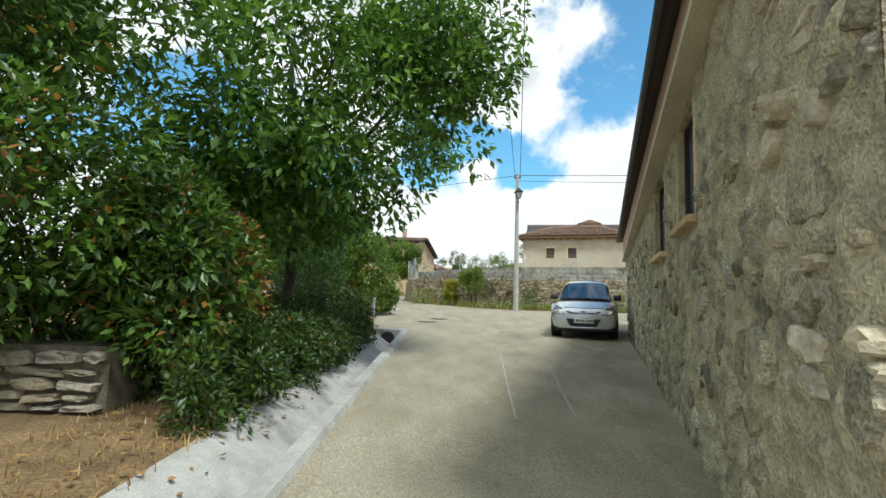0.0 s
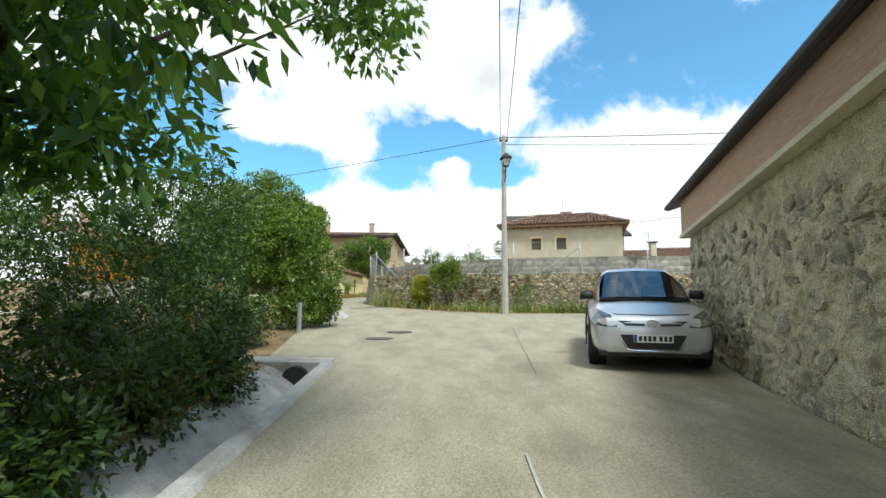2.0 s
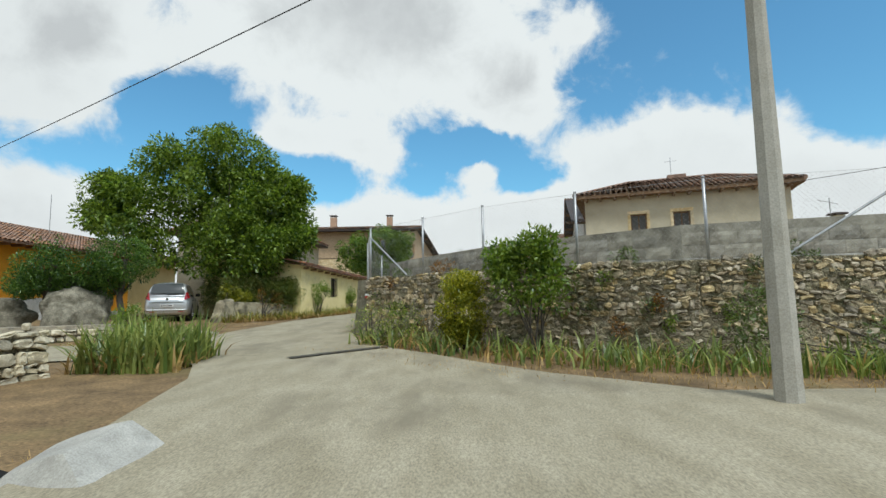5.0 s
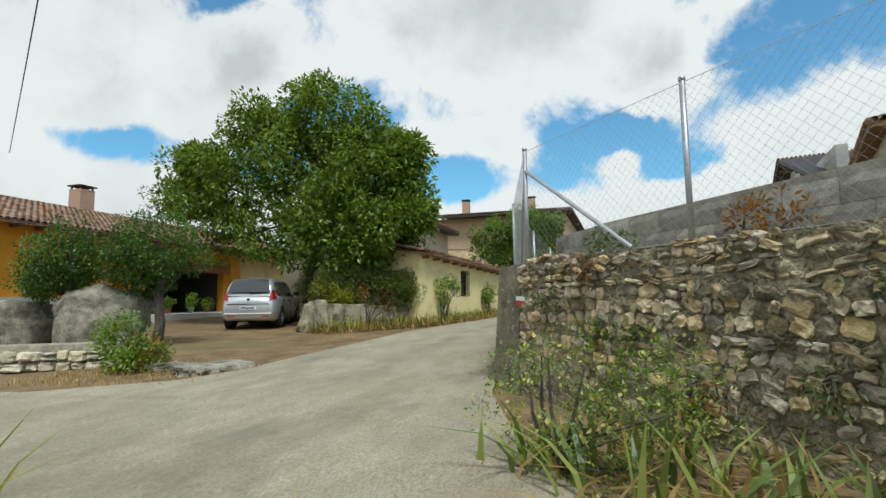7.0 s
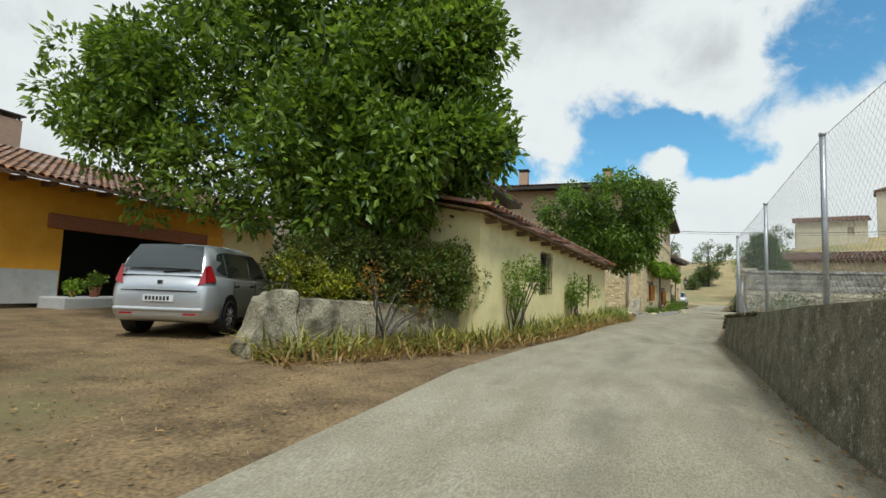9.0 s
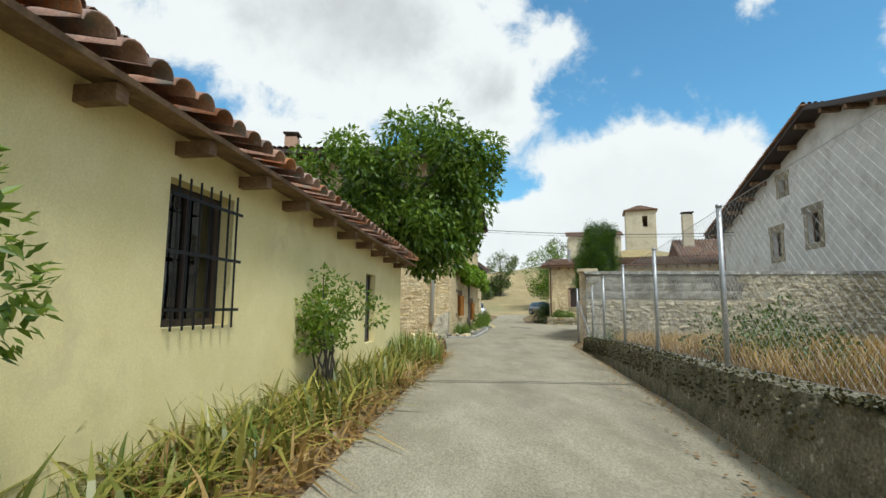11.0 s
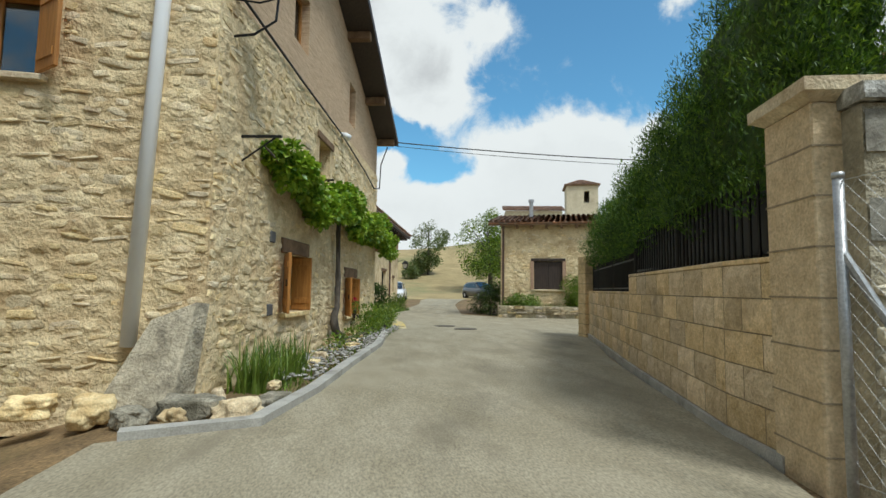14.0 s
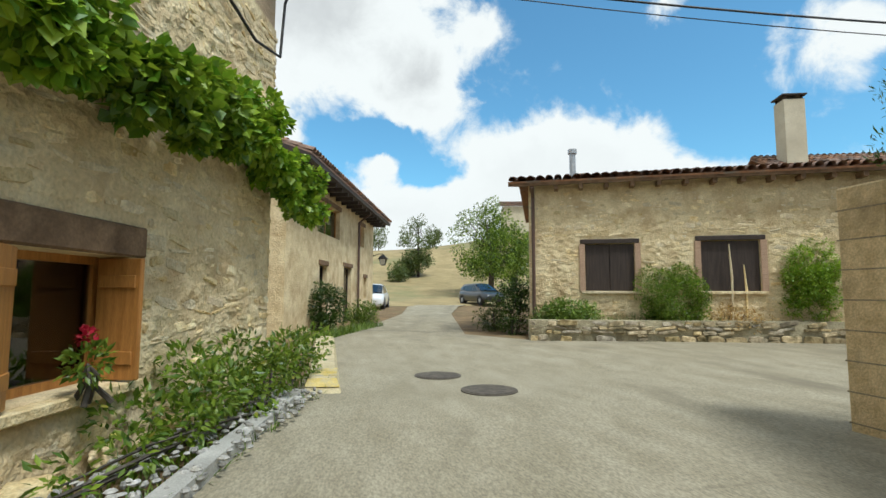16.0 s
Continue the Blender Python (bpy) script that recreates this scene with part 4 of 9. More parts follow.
def clump_spots(centres, n, seed, shell=0.55, flat=1.0):
    """Leaf places in balls (centre, radius), denser towards their skin."""
    r = np.random.RandomState(seed)
    wts = np.array([c[1] ** 2 for c in centres])
    pick = r.choice(len(centres), n, p=wts / wts.sum())
    u = r.normal(0, 1, (n, 3))
    u /= np.linalg.norm(u, axis=1)[:, None]
    rad = shell + (1 - shell) * r.uniform(0, 1, n) ** 0.6
    cs, rs = np.array([c[0] for c in centres], float), np.array([c[1] for c in centres])
    q = u * (rs[pick] * rad)[:, None]
    q[:, 2] *= flat
    return list(zip((cs[pick] + q).tolist(), u.tolist()))


def crown_clumps(blobs, per, seed, size=(0.35, 0.7)):
    """Smaller balls scattered over big ones, for an uneven outline."""
    r = np.random.RandomState(seed)
    res = []
    for (c, rx, ry, rz) in blobs:
        for _ in range(per):
            u = r.normal(0, 1, 3)
            u /= np.linalg.norm(u)
            k = r.uniform(0.35, 1.0) ** 0.5
            res.append(((c[0] + u[0] * rx * k, c[1] + u[1] * ry * k, c[2] + u[2] * rz * k), r.uniform(*size)))
    return res


def tree(name, label, base, trunk, limbs, clumps, n, leaf, leaf_material, seed, extra=None, droop=0.3, category="tree", aspect=2.2):
    """trunk: (points, radii); limbs are grown from the trunk's upper half to some of the clumps."""
    t = thing(name, label, category, pose(*base))
    s = Shape()
    s.tube(trunk[0], trunk[1], 10)
    r = random.Random(seed)
    b0 = Vector(base)
    top = [Vector(p) for p in trunk[0]]
    for k in range(limbs):
        c = Vector(r.choice(clumps)[0]) - b0
        i = r.randrange(max(len(top) // 2, 1), len(top))
        a = top[i]
        mid = (a + c) / 2 + Vector((r.uniform(-.3, .3), r.uniform(-.3, .3), r.uniform(-.1, .4)))
        rad = trunk[1][i] * r.uniform(0.3, 0.55)
        s.tube([a, a.lerp(mid, 0.5), mid, mid.lerp(c, 0.6), c], [rad, rad * 0.8, rad * 0.6, rad * 0.4, rad * 0.18], 6)
    part("trunk", s, M_BARK, t, "grey-brown trunk with limbs", smooth=True)
    spots = clump_spots(clumps, n, seed)
    lv = leaves(spots, leaf, seed, droop, aspect=aspect)
    part("crown", lv.turned(Matrix.Translation(-b0)), leaf_material, t)
    if extra:
        m2, frac, pickf = extra
        sp = [q for q in clump_spots(clumps, int(n * frac), seed + 5, 0.8) if pickf(q[0])]
        if sp:
            part("discoloured_leaves", leaves(sp, leaf, seed + 5, droop, aspect=aspect).turned(Matrix.Translation(-b0)), m2, t)
    return t


def bush(name, label, base, clumps, n, leaf, material, seed, stems=6, category="bush", droop=0.1, aspect=2.2):
    t = thing(name, label, category, pose(*base))
    r = random.Random(seed)
    b0 = Vector(base)
    s = Shape()
    for k in range(stems):
        c = Vector(r.choice(clumps)[0]) - b0
        a = Vector((r.uniform(-.12, .12), r.uniform(-.12, .12), -0.05))
        s.tube([a, a.lerp(c, 0.5) + Vector((r.uniform(-.08, .08), r.uniform(-.08, .08), 0.05)), c], [0.02, 0.014, 0.006], 5)
    part("branchwork", s, M_BARK, t, kind="stuff")
    part("foliage", leaves(clump_spots(clumps, n, seed), leaf, seed, droop, aspect=aspect).turned(Matrix.Translation(-b0)), material, t)
    return t


def blades(places, height, width, seed, lean=0.45, seg=3):
    """Long arching grass or iris blades from the ground points."""
    r = random.Random(seed)
    s = Shape()
    for (x, y, z) in places:
        h = height * r.uniform(0.55, 1.15)
        a = r.uniform(0, 2 * math.pi)
        dx, dy = math.cos(a), math.sin(a)
        l = lean * r.uniform(0.1, 1.2) * h
        w = width * r.uniform(0.7, 1.2) / 2
        px, py = -dy * w, dx * w
        vs = []
        for k in range(seg + 1):
            t = k / seg
            cx, cy, cz = x + dx * l * t * t, y + dy * l * t * t, z + h * (t - 0.28 * t * t * (l / h) * 1.6)
            q = 1 - t ** 2.2 * 0.96
            vs += [(cx - px * q, cy - py * q, cz), (cx + px * q, cy + py * q, cz)]
        s.add(vs, [(2 * k, 2 * k + 1, 2 * k + 3, 2 * k + 2) for k in range(seg)])
    return s


def scatter(poly_fn, n, seed):
    """n ground points from a function of two random numbers."""
    r = random.Random(seed)
    res = []
    for _ in range(n):
        x, y = poly_fn(r.random(), r.random())
        res.append((x, y, ground_z(x, y) - 0.05))
    return res


# ---------------------------------------------------------------- openings
def framed_window(house, x0, z0, x1, z1, depth, frame_m, pane_m=None, sill=None, lintel=None, cross=True, bars=False, surround=None, back=0.30):
    """A window set in an opening of the wall y = 0, with its frame, panes and, if wanted, sill, lintel, bars and surround."""
    pane_m = pane_m or M_GLASS
    w = 0.055
    s = Shape()
    y0, y1 = depth, depth + 0.06
    ring = [[(x, y, z) for x, z in ((x0 + i, z0 + i), (x1 - i, z0 + i), (x1 - i, z1 - i), (x0 + i, z1 - i))] for i, y in ((0, y0), (0, y1), (w, y1), (w, y0), (0, y0))]
    s.loft([q[::-1] for q in ring], caps=False)
    win = part("window", s, frame_m, house)
    if cross:
        part("mullion", Shape().box((x0 + x1) / 2 - 0.025, y0 + 0.004, z0 + w, (x0 + x1) / 2 + 0.025, y1 - 0.004, z1 - w), frame_m, win)
    part("pane", Shape().box(x0 + w - 0.01, y0 + 0.025, z0 + w - 0.01, x1 - w + 0.01, y0 + 0.032, z1 - w + 0.01), pane_m, win, "dark reflecting glass")
    # board behind the pane; the room's darkness is put into its colour
    part("room_behind", Shape().box(x0 - 0.02, depth + back, z0 - 0.02, x1 + 0.02, depth + back + 0.02, z1 + 0.02), M_DARK, win, "near-black board standing in for the unlit room")
    if sill:
        part("sill", Shape().box(x0 - 0.10, -0.09, z0 - 0.07, x1 + 0.10, depth, z0 - 0.003, 0.008), sill, win)
    if lintel:
        mat_l, hh, over = lintel
        part("lintel", Shape().box(x0 - over, -0.035, z1 + 0.003, x1 + over, 0.2, z1 + hh, 0.015), mat_l, win, "weathered timber lintel")
    if surround:
        for b in ((x0 - 0.13, -0.03, z0 - 0.02, x0 - 0.002, 0.1, z1), (x1 + 0.002, -0.03, z0 - 0.02, x1 + 0.13, 0.1, z1), (x0 - 0.13, -0.034, z1 + 0.002, x1 + 0.13, 0.1, z1 + 0.15)):
            part("surround", Shape().box(*b, 0.012), surround, win)
    if bars:
        b = Shape()
        k = max(2, int((x1 - x0) / 0.13))
        for i in range(k + 1):
            xx = lerp(x0 + 0.03, x1 - 0.03, i / k)
            b.tube([(xx, -0.05, z0 - 0.02), (xx, -0.05, z1 + 0.02)], 0.009, 6)
        for q in (0.12, 0.5, 0.88):
            zz = lerp(z0, z1, q)
            b.box(x0 - 0.05, -0.062, zz - 0.012, x1 + 0.05, -0.05, zz + 0.012)
        part("grille", b, M_IRON, win, "black iron window grille")
    return win


def shutter(house, hinge, depth, side, z0, z1, material, angle, m0, w=0.4):
    """One boarded shutter; side 1 hangs on the right of the opening. angle is measured from closed."""
    m = pose(hinge, depth, 0, 0, 0, -angle) if side == 0 else pose(hinge, depth, 0, 0, 0, angle) @ Matrix.Diagonal((-1, 1, 1, 1))

    def board(a, b, c, d, e, f, bev=0.004):
        s = Shape().box(a, b, c, d, e, f, bev)
        if side:
            s.f = [q[::-1] for q in s.f]
        return s.turned(m)

    sh_ = part("shutter", board(0, -0.02, z0 + 0.012, w, 0.02, z1 - 0.012, 0.006), material, house, "varnished orange-brown shutter")
    sh_.matrix_local = m0
    for z in (z0 + 0.12, z1 - 0.22):
        part("ledge", board(0.03, -0.034, z, w - 0.03, -0.0205, z + 0.09), material, sh_)
        part("ledge", board(0.03, 0.0205, z, w - 0.03, 0.034, z + 0.09), material, sh_)
    part("latch", board(w - 0.09, -0.04, (z0 + z1) / 2 - 0.05, w - 0.06, -0.0205, (z0 + z1) / 2 + 0.05), M_IRON, sh_, "black iron latch")


def rafter_ends(house, L, y, z, n, material, size=(0.09, 0.5, 0.13), x0=0.1, slope=0.0):
    for k in range(n):
        xx = lerp(x0, L - x0, k / max(n - 1, 1))
        s = Shape()
        a, b, c = size
        s.hexa([(xx - a / 2, y - b, z - slope * b - c), (xx + a / 2, y - b, z - slope * b - c), (xx + a / 2, y + 0.1, z - c), (xx - a / 2, y + 0.1, z - c),
                (xx - a / 2, y - b, z - slope * b), (xx + a / 2, y - b, z - slope * b), (xx + a / 2, y + 0.1, z), (xx - a / 2, y + 0.1, z)])
        part("rafter_end", s, material, house)


def chimney(house, x, y, z0, z1, w=0.5, d=0.5, material=None, cap=True):
    s = Shape()
    s.box(x - w / 2, y - d / 2, z0, x + w / 2, y + d / 2, z1, 0.01)
    c = part("chimney", s, material or M_BRICKWALL, house)
    if cap:
        k = Shape()
        k.box(x - w / 2 - 0.07, y - d / 2 - 0.07, z1 + 0.14, x + w / 2 + 0.07, y + d / 2 + 0.07, z1 + 0.20, 0.01)
        for sx in (-1, 1):
            for sy in (-1, 1):
                k.box(x + sx * w * 0.4 - 0.03, y + sy * d * 0.4 - 0.03, z1, x + sx * w * 0.4 + 0.03, y + sy * d * 0.4 + 0.03, z1 + 0.14)
        part("chimney_cap", k, M_DARKWOOD, c, "dark chimney cowl")
    return c


# ---------------------------------------------------------------- barn beside the first stretch
barn = thing("barn", "long rubble-stone barn with a brick eaves band and dark windows", "barn", frame_at(5.97, 15.97, 0, 252))
BL = 15.4
BH = [(8.95, 1.87, 10.2, 2.91), (11.4, 1.98, 12.4, 3.03)]
barn_wall = part("wall", wall_shape(BL, 3.15, 0.5, BH), M_BARN, barn, "rough rubble wall in flush buff mortar")
part("wall", Shape().box(0, 0.5, 0, 0.5, 7, 3.25), M_BARN, barn)
part("wall", Shape().box(BL - 0.5, 0.5, 0, BL, 7, 3.25), M_BARN, barn)
part("wall", Shape().box(0.5, 6.5, 0, BL - 0.5, 7, 3.4), M_MORTAR, barn)


def course(x0, x1, y0, y1, lift0, lift1, top=None):
    """A band along the barn that follows its slightly rising string course."""
    za, zb = 2.46 + 0.052 * x0, 2.46 + 0.052 * x1
    ta, tb = (top + 0.03 * x0, top + 0.03 * x1) if top else (za + lift1, zb + lift1)
    return Shape().hexa([(x0, y0, za + lift0), (x1, y0, zb + lift0), (x1, y1, zb + lift0), (x0, y1, za + lift0), (x0, y0, ta), (x1, y0, tb), (x1, y1, tb), (x0, y1, ta)])


part("brick_band", course(-0.06, BL + 0.02, -0.16, -0.004, 0.072, 0, 3.2), M_BRICKWALL, barn, "reddish thin-brick eaves band")
part("cornice", course(-0.08, BL + 0.04, -0.2, -0.004, 0.0, 0.07), M_HOUSE1, barn, "pale string course")
for h in BH:
    framed_window(barn, *h, 0.06, M_DARKWOOD, M_DARKPANE, sill=M_BLOCK, cross=False)
    for a, b in ((h[2] + 0.004, h[2] + 0.11), (h[0] - 0.11, h[0] - 0.004)):
        part("jamb", Shape().box(a, -0.012, h[1] - 0.02, b, 0.16, h[3] - 0.01), M_BLOCK, barn, "tan rendered window jamb")
rf = Shape()
RZ = -0.2
rf.hexa([(-0.85, -0.26, 3.40), (BL + 0.2, -0.26, 3.40), (BL + 0.2, 3.6, 4.7), (-0.85, 3.6, 4.7), (-0.85, -0.26, 3.48), (BL + 0.2, -0.26, 3.48), (BL + 0.2, 3.6, 4.78), (-0.85, 3.6, 4.78)])
rf.hexa([(-0.85, 3.6, 4.7), (BL + 0.2, 3.6, 4.7), (BL + 0.2, 7.5, 3.4), (-0.85, 7.5, 3.4), (-0.85, 3.6, 4.78), (BL + 0.2, 3.6, 4.78), (BL + 0.2, 7.5, 3.48), (-0.85, 7.5, 3.48)])
part("roof", rf.turned(pose(0, 0, RZ, 0, -1.7, 0)), M_DARKWOOD, barn, "dark roof edge")
part("roof_tiles", tile_roof(BL + 1.05, 3.9, 1.30, seed=4).turned(pose(0, 0, RZ, 0, -1.7, 0) @ pose(-0.85, 0.12, 3.59)), M_TILE, barn, kind="stuff")
part("gutter", Shape().tube([(-0.85, -0.30, 3.22), (BL + 0.2, -0.30, 3.71)], 0.055, 8), M_BLACKP, barn, "dark gutter")

# ---------------------------------------------------------------- pale house over the garden wall
house1 = thing("pale_house", "old pale rendered house with tiled hip roof and small windows", "house", frame_at(6.9, 43.4, 1.9, -19.5))
H1 = [(2.05, 2.72, 2.75, 3.58), (3.88, 2.72, 4.58, 3.58)]
part("wall", wall_shape(8.5, 4.45, 0.4, H1), M_HOUSE1, house1, "pale stained render")
part("wall", Shape().box(0, 0.4, 0, 0.4, 7, 4.45), M_HOUSE1, house1)
part("wall", Shape().box(8.1, 0.4, 0, 8.5, 7, 4.45), M_HOUSE1, house1)
part("wall", Shape().box(0.4, 6.6, 0, 8.1, 7, 4.45), M_HOUSE1, house1)
for h in H1:
    framed_window(house1, *h, 0.12, M_OLDWOOD, M_SHADE, surround=M_STONE_PALE)


def hip_roof(house, x0, x1, y0, y1, z, rise, material, edge_material, over=0.5, hip=2.4, seed=5, thick=0.14):
    """A hipped tile roof: eaves at height z, ridge along x."""
    a0, a1, b0, b1 = x0 - over, x1 + over, y0 - over, y1 + over
    ym = (b0 + b1) / 2
    s = Shape()
    lo = [(a0, b0), (a1, b0), (a1, b1), (a0, b1)]
    top = [(a0 + hip, ym), (a1 - hip, ym)]
    for dz in (0.0,):
        s.add([(*p, z) for p in lo] + [(*p, z + thick) for p in lo] + [(*p, z + rise + thick) for p in top],
              [(0, 3, 2, 1), (0, 1, 5, 4), (1, 2, 6, 5), (2, 3, 7, 6), (3, 0, 4, 7), (4, 5, 9, 8), (6, 7, 8, 9), (5, 6, 9), (7, 4, 8)])
    roof = part("roof", s, edge_material, house, "timber roof deck with dark eaves")
    # barrel tiles, cut to the four slopes
    t = Shape()
    r = random.Random(seed)
    run = ym - b0
    for (ox, oy, ux, uy, vx, vy, width, hipl, hipr, rn) in ((a0, b0, 1, 0, 0, 1, a1 - a0, hip, hip, run), (a1, b1, -1, 0, 0, -1, a1 - a0, hip, hip, run),
                                                         (a0, b1, 0, -1, 1, 0, b1 - b0, run, run, hip), (a1, b0, 0, 1, -1, 0, b1 - b0, run, run, hip)):
        slope = math.hypot(rn, rise)
        cy, sy = rn / slope, rise / slope
        rows = max(1, int(slope / 0.36))
        step = slope / rows
        cols = int(width / 0.24)
        pw = width / cols
        for q in range(rows):
            lo_in = (q + 0.3) / rows
            for c in range(cols):
                x = (c + 0.5) * pw
                if x < hipl * lo_in or x > width - hipr * lo_in:
                    continue
                ring = []
                jx, jz = r.uniform(-.012, .012), r.uniform(0, .012)
                for d, lift, rad in ((q * step - 0.03, 0.05 + jz, 0.5), ((q + 1) * step + 0.02, 0.015 + jz, 0.42)):
                    pts = []
                    for k in range(6):
                        a = math.pi * k / 5
                        along, up = x + jx + math.cos(a) * rad * pw * 0.86, lift + math.sin(a) * pw * 0.42
                        dd, zz = d * cy - sy * up, d * sy + cy * up
                        pts.append((ox + ux * along + vx * dd, oy + uy * along + vy * dd, z + thick + zz))
                    ring.append(pts)
                t.loft(ring, caps=False, closed=False)
    part("roof_tiles", t, material, roof, kind="stuff")
    for p, q in ((lo[0], top[0]), (lo[1], top[1]), (lo[2], top[1]), (lo[3], top[0]), (top[0], top[1])):
        zz0 = z + thick + (rise if p in top else 0)
        part("ridge_tiles", Shape().tube([(*p, zz0 + 0.03), (*q, z + rise + thick + 0.05)], 0.11, 8), material, roof)
    return roof


hip_roof(house1, 0, 8.5, 0, 7, 4.42, 1.25, M_TILE, M_OLDWOOD, 0.45, 2.6)
rafter_ends(house1, 8.5, 0.0, 4.42, 14, M_OLDWOOD, (0.09, 0.4, 0.12))
ch = Shape().box(4.0, 3.2, 5.6, 4.9, 3.9, 6.05, 0.02)
part("chimney", ch, M_TILE, house1, "low tiled roof turret")
aer = Shape().tube([(4.2, 3.4, 6.0), (4.2, 3.4, 7.0)], 0.015, 5).tube([(3.9, 3.4, 6.8), (4.5, 3.4, 6.8)], 0.01, 4)
part("aerial", aer, M_GALV, house1)

# low red-roofed buildings in the distance beside it
for (px, py, pz, ang_, L_, H_, rm) in ((15.6, 44.2, 1.9, -19.5, 5.2, 2.0, M_TILE), (19.0, 42.6, 1.9, -16, 14.0, 2.1, M_TILE)):
    lh = thing("outbuilding", "low rendered outbuilding with a clay tile roof", "outbuilding", frame_at(px, py, pz, ang_), group="far outbuildings")
    part("wall", Shape().box(0, 0, 0, L_, 5, H_), M_HOUSE1, lh)
    part("roof", tile_roof(L_ + 0.6, 3.2, 1.0, seed=9).turned(pose(-0.3, -0.4, H_)), rm, lh)
    part("roof", tile_roof(L_ + 0.6, 3.0, 1.0, seed=9).turned(pose(L_ + 0.3, 5.6, H_, 0, 0, 180)), rm, lh)
lh = None
sm = thing("chimney_stack", "small white chimney with cowl and aerial above a tiled roof", "chimney", pose(17.6, 41.6, 3.8))
part("stack", Shape().box(-0.2, -0.2, 0, 0.2, 0.2, 1.3, 0.01), M_HOUSE1, sm)
part("cowl", Shape().box(-0.28, -0.28, 1.32, 0.28, 0.28, 1.4), M_DARKWOOD, sm)
part("aerial", Shape().tube([(-0.3, 0, 1.0), (-0.3, 0, 2.1)], 0.02, 5).tube([(-0.8, 0, 2.0), (0.1, 0, 1.8)], 0.015, 4), M_GALV, sm)

# ---------------------------------------------------------------- cream shed along the lane
shed = thing("cream_shed", "long low cream rendered shed with a clay tile roof", "outbuilding", frame_at(-7.1, 44.1, 0.9, 80))
SH = [(3.62, 1.0, 4.45, 2.08), (8.55, 0.55, 9.15, 1.72)]
SL = 11.25
part("wall", wall_shape(SL, 2.55, 0.35, SH, top=[(0, 2.62), (SL, 2.15)]), M_CREAM, shed, "smooth cream render")
part("wall", wall_shape(5.0, 4.2, 0.35, (), top=[(0, 2.60), (5.0, 3.75)]).turned(pose(0.003, 0.36, 0, 0, 0, 90) @ Matrix.Diagonal((1, -1, 1, 1))), M_CREAM, shed, "cream gable end")
part("wall", Shape().box(SL - 0.35, 0.35, 0, SL, 5, 2.5), M_CREAM, shed)
framed_window(shed, *SH[0], 0.14, M_DARKWOOD, M_GLASS, bars=True)
framed_window(shed, *SH[1], 0.10, M_DARKWOOD, M_SHADE, cross=False)
shed_roof = part("roof", Shape().hexa([(-0.35, -0.32, 2.50), (SL + 0.2, -0.32, 2.05), (SL + 0.2, 5.3, 3.2), (-0.35, 5.3, 3.7), (-0.35, -0.32, 2.54), (SL + 0.2, -0.32, 2.09), (SL + 0.2, 5.3, 3.24), (-0.35, 5.3, 3.74)]), M_OLDWOOD, shed, "timber roof deck")

for k in range(13):
    xx = 0.2 + k * 0.86
    zz = lerp(2.56, 2.11, xx / SL) - 0.07
    part("rafter_end", Shape().box(xx, -0.27, zz - 0.1, xx + 0.09, 0.05, zz), M_OLDWOOD, shed)

# ---------------------------------------------------------------- ochre house with a garage
ochre = thing("ochre_house", "ochre rendered house with a garage opening and tiled roof", "house", frame_at(-20, 36.5, 1.1, 90))
OH = [(7.9, 0.0, 12.8, 2.25), (4.2, 1.7, 4.9, 2.3)]
part("wall", wall_shape(14.0, 3.5, 0.4, OH), M_OCHRE, ochre, "bright ochre render")
part("plinth", Shape().box(-0.02, -0.03, 0, 7.86, -0.004, 0.95), M_PALECONC, ochre, "pale grey plinth")
part("beam", Shape().box(7.45, -0.1, 2.18, 13.2, 0.2, 2.6, 0.03), M_REDBEAM, ochre, "red-brown timber beam")
part("pier", Shape().box(13.2, -0.1, 0, 14.0, 0.0, 2.6, 0.01), M_OCHRE, ochre)
# garage box; the missing light inside is put into its dark grey
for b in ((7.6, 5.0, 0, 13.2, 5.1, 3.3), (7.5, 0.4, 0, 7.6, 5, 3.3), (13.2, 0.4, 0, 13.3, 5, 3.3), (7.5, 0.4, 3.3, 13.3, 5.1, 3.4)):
    part("garage_lining", Shape().box(*b), M_SHADE, ochre, "garage wall in dark grey standing in for the gloom inside")
framed_window(ochre, *OH[1], 0.12, M_DARKWOOD, M_GLASS)
part("wall", Shape().box(14.0, 0.3, 0, 20.0, 0.7, 3.7), M_CREAM, ochre, "cream rendered wing")
part("roof", tile_roof(21.5, 5.2, 1.7, seed=12).turned(pose(-0.8, -0.75, 3.42)), M_TILE, ochre)
rafter_ends(ochre, 20.0, 0.0, 3.44, 26, M_OLDWOOD, (0.1, 0.62, 0.13))
chimney(ochre, 8.8, 5.2, 4.4, 6.3, 0.75, 0.75, M_BRICKWALL)
chimney(ochre, 3.4, 4.0, 4.4, 5.6, 0.7, 0.7, M_BRICKWALL)
part("aerial", Shape().tube([(12.0, 3.5, 4.4), (12.0, 3.5, 7.2)], 0.02, 5), M_GALV, ochre)

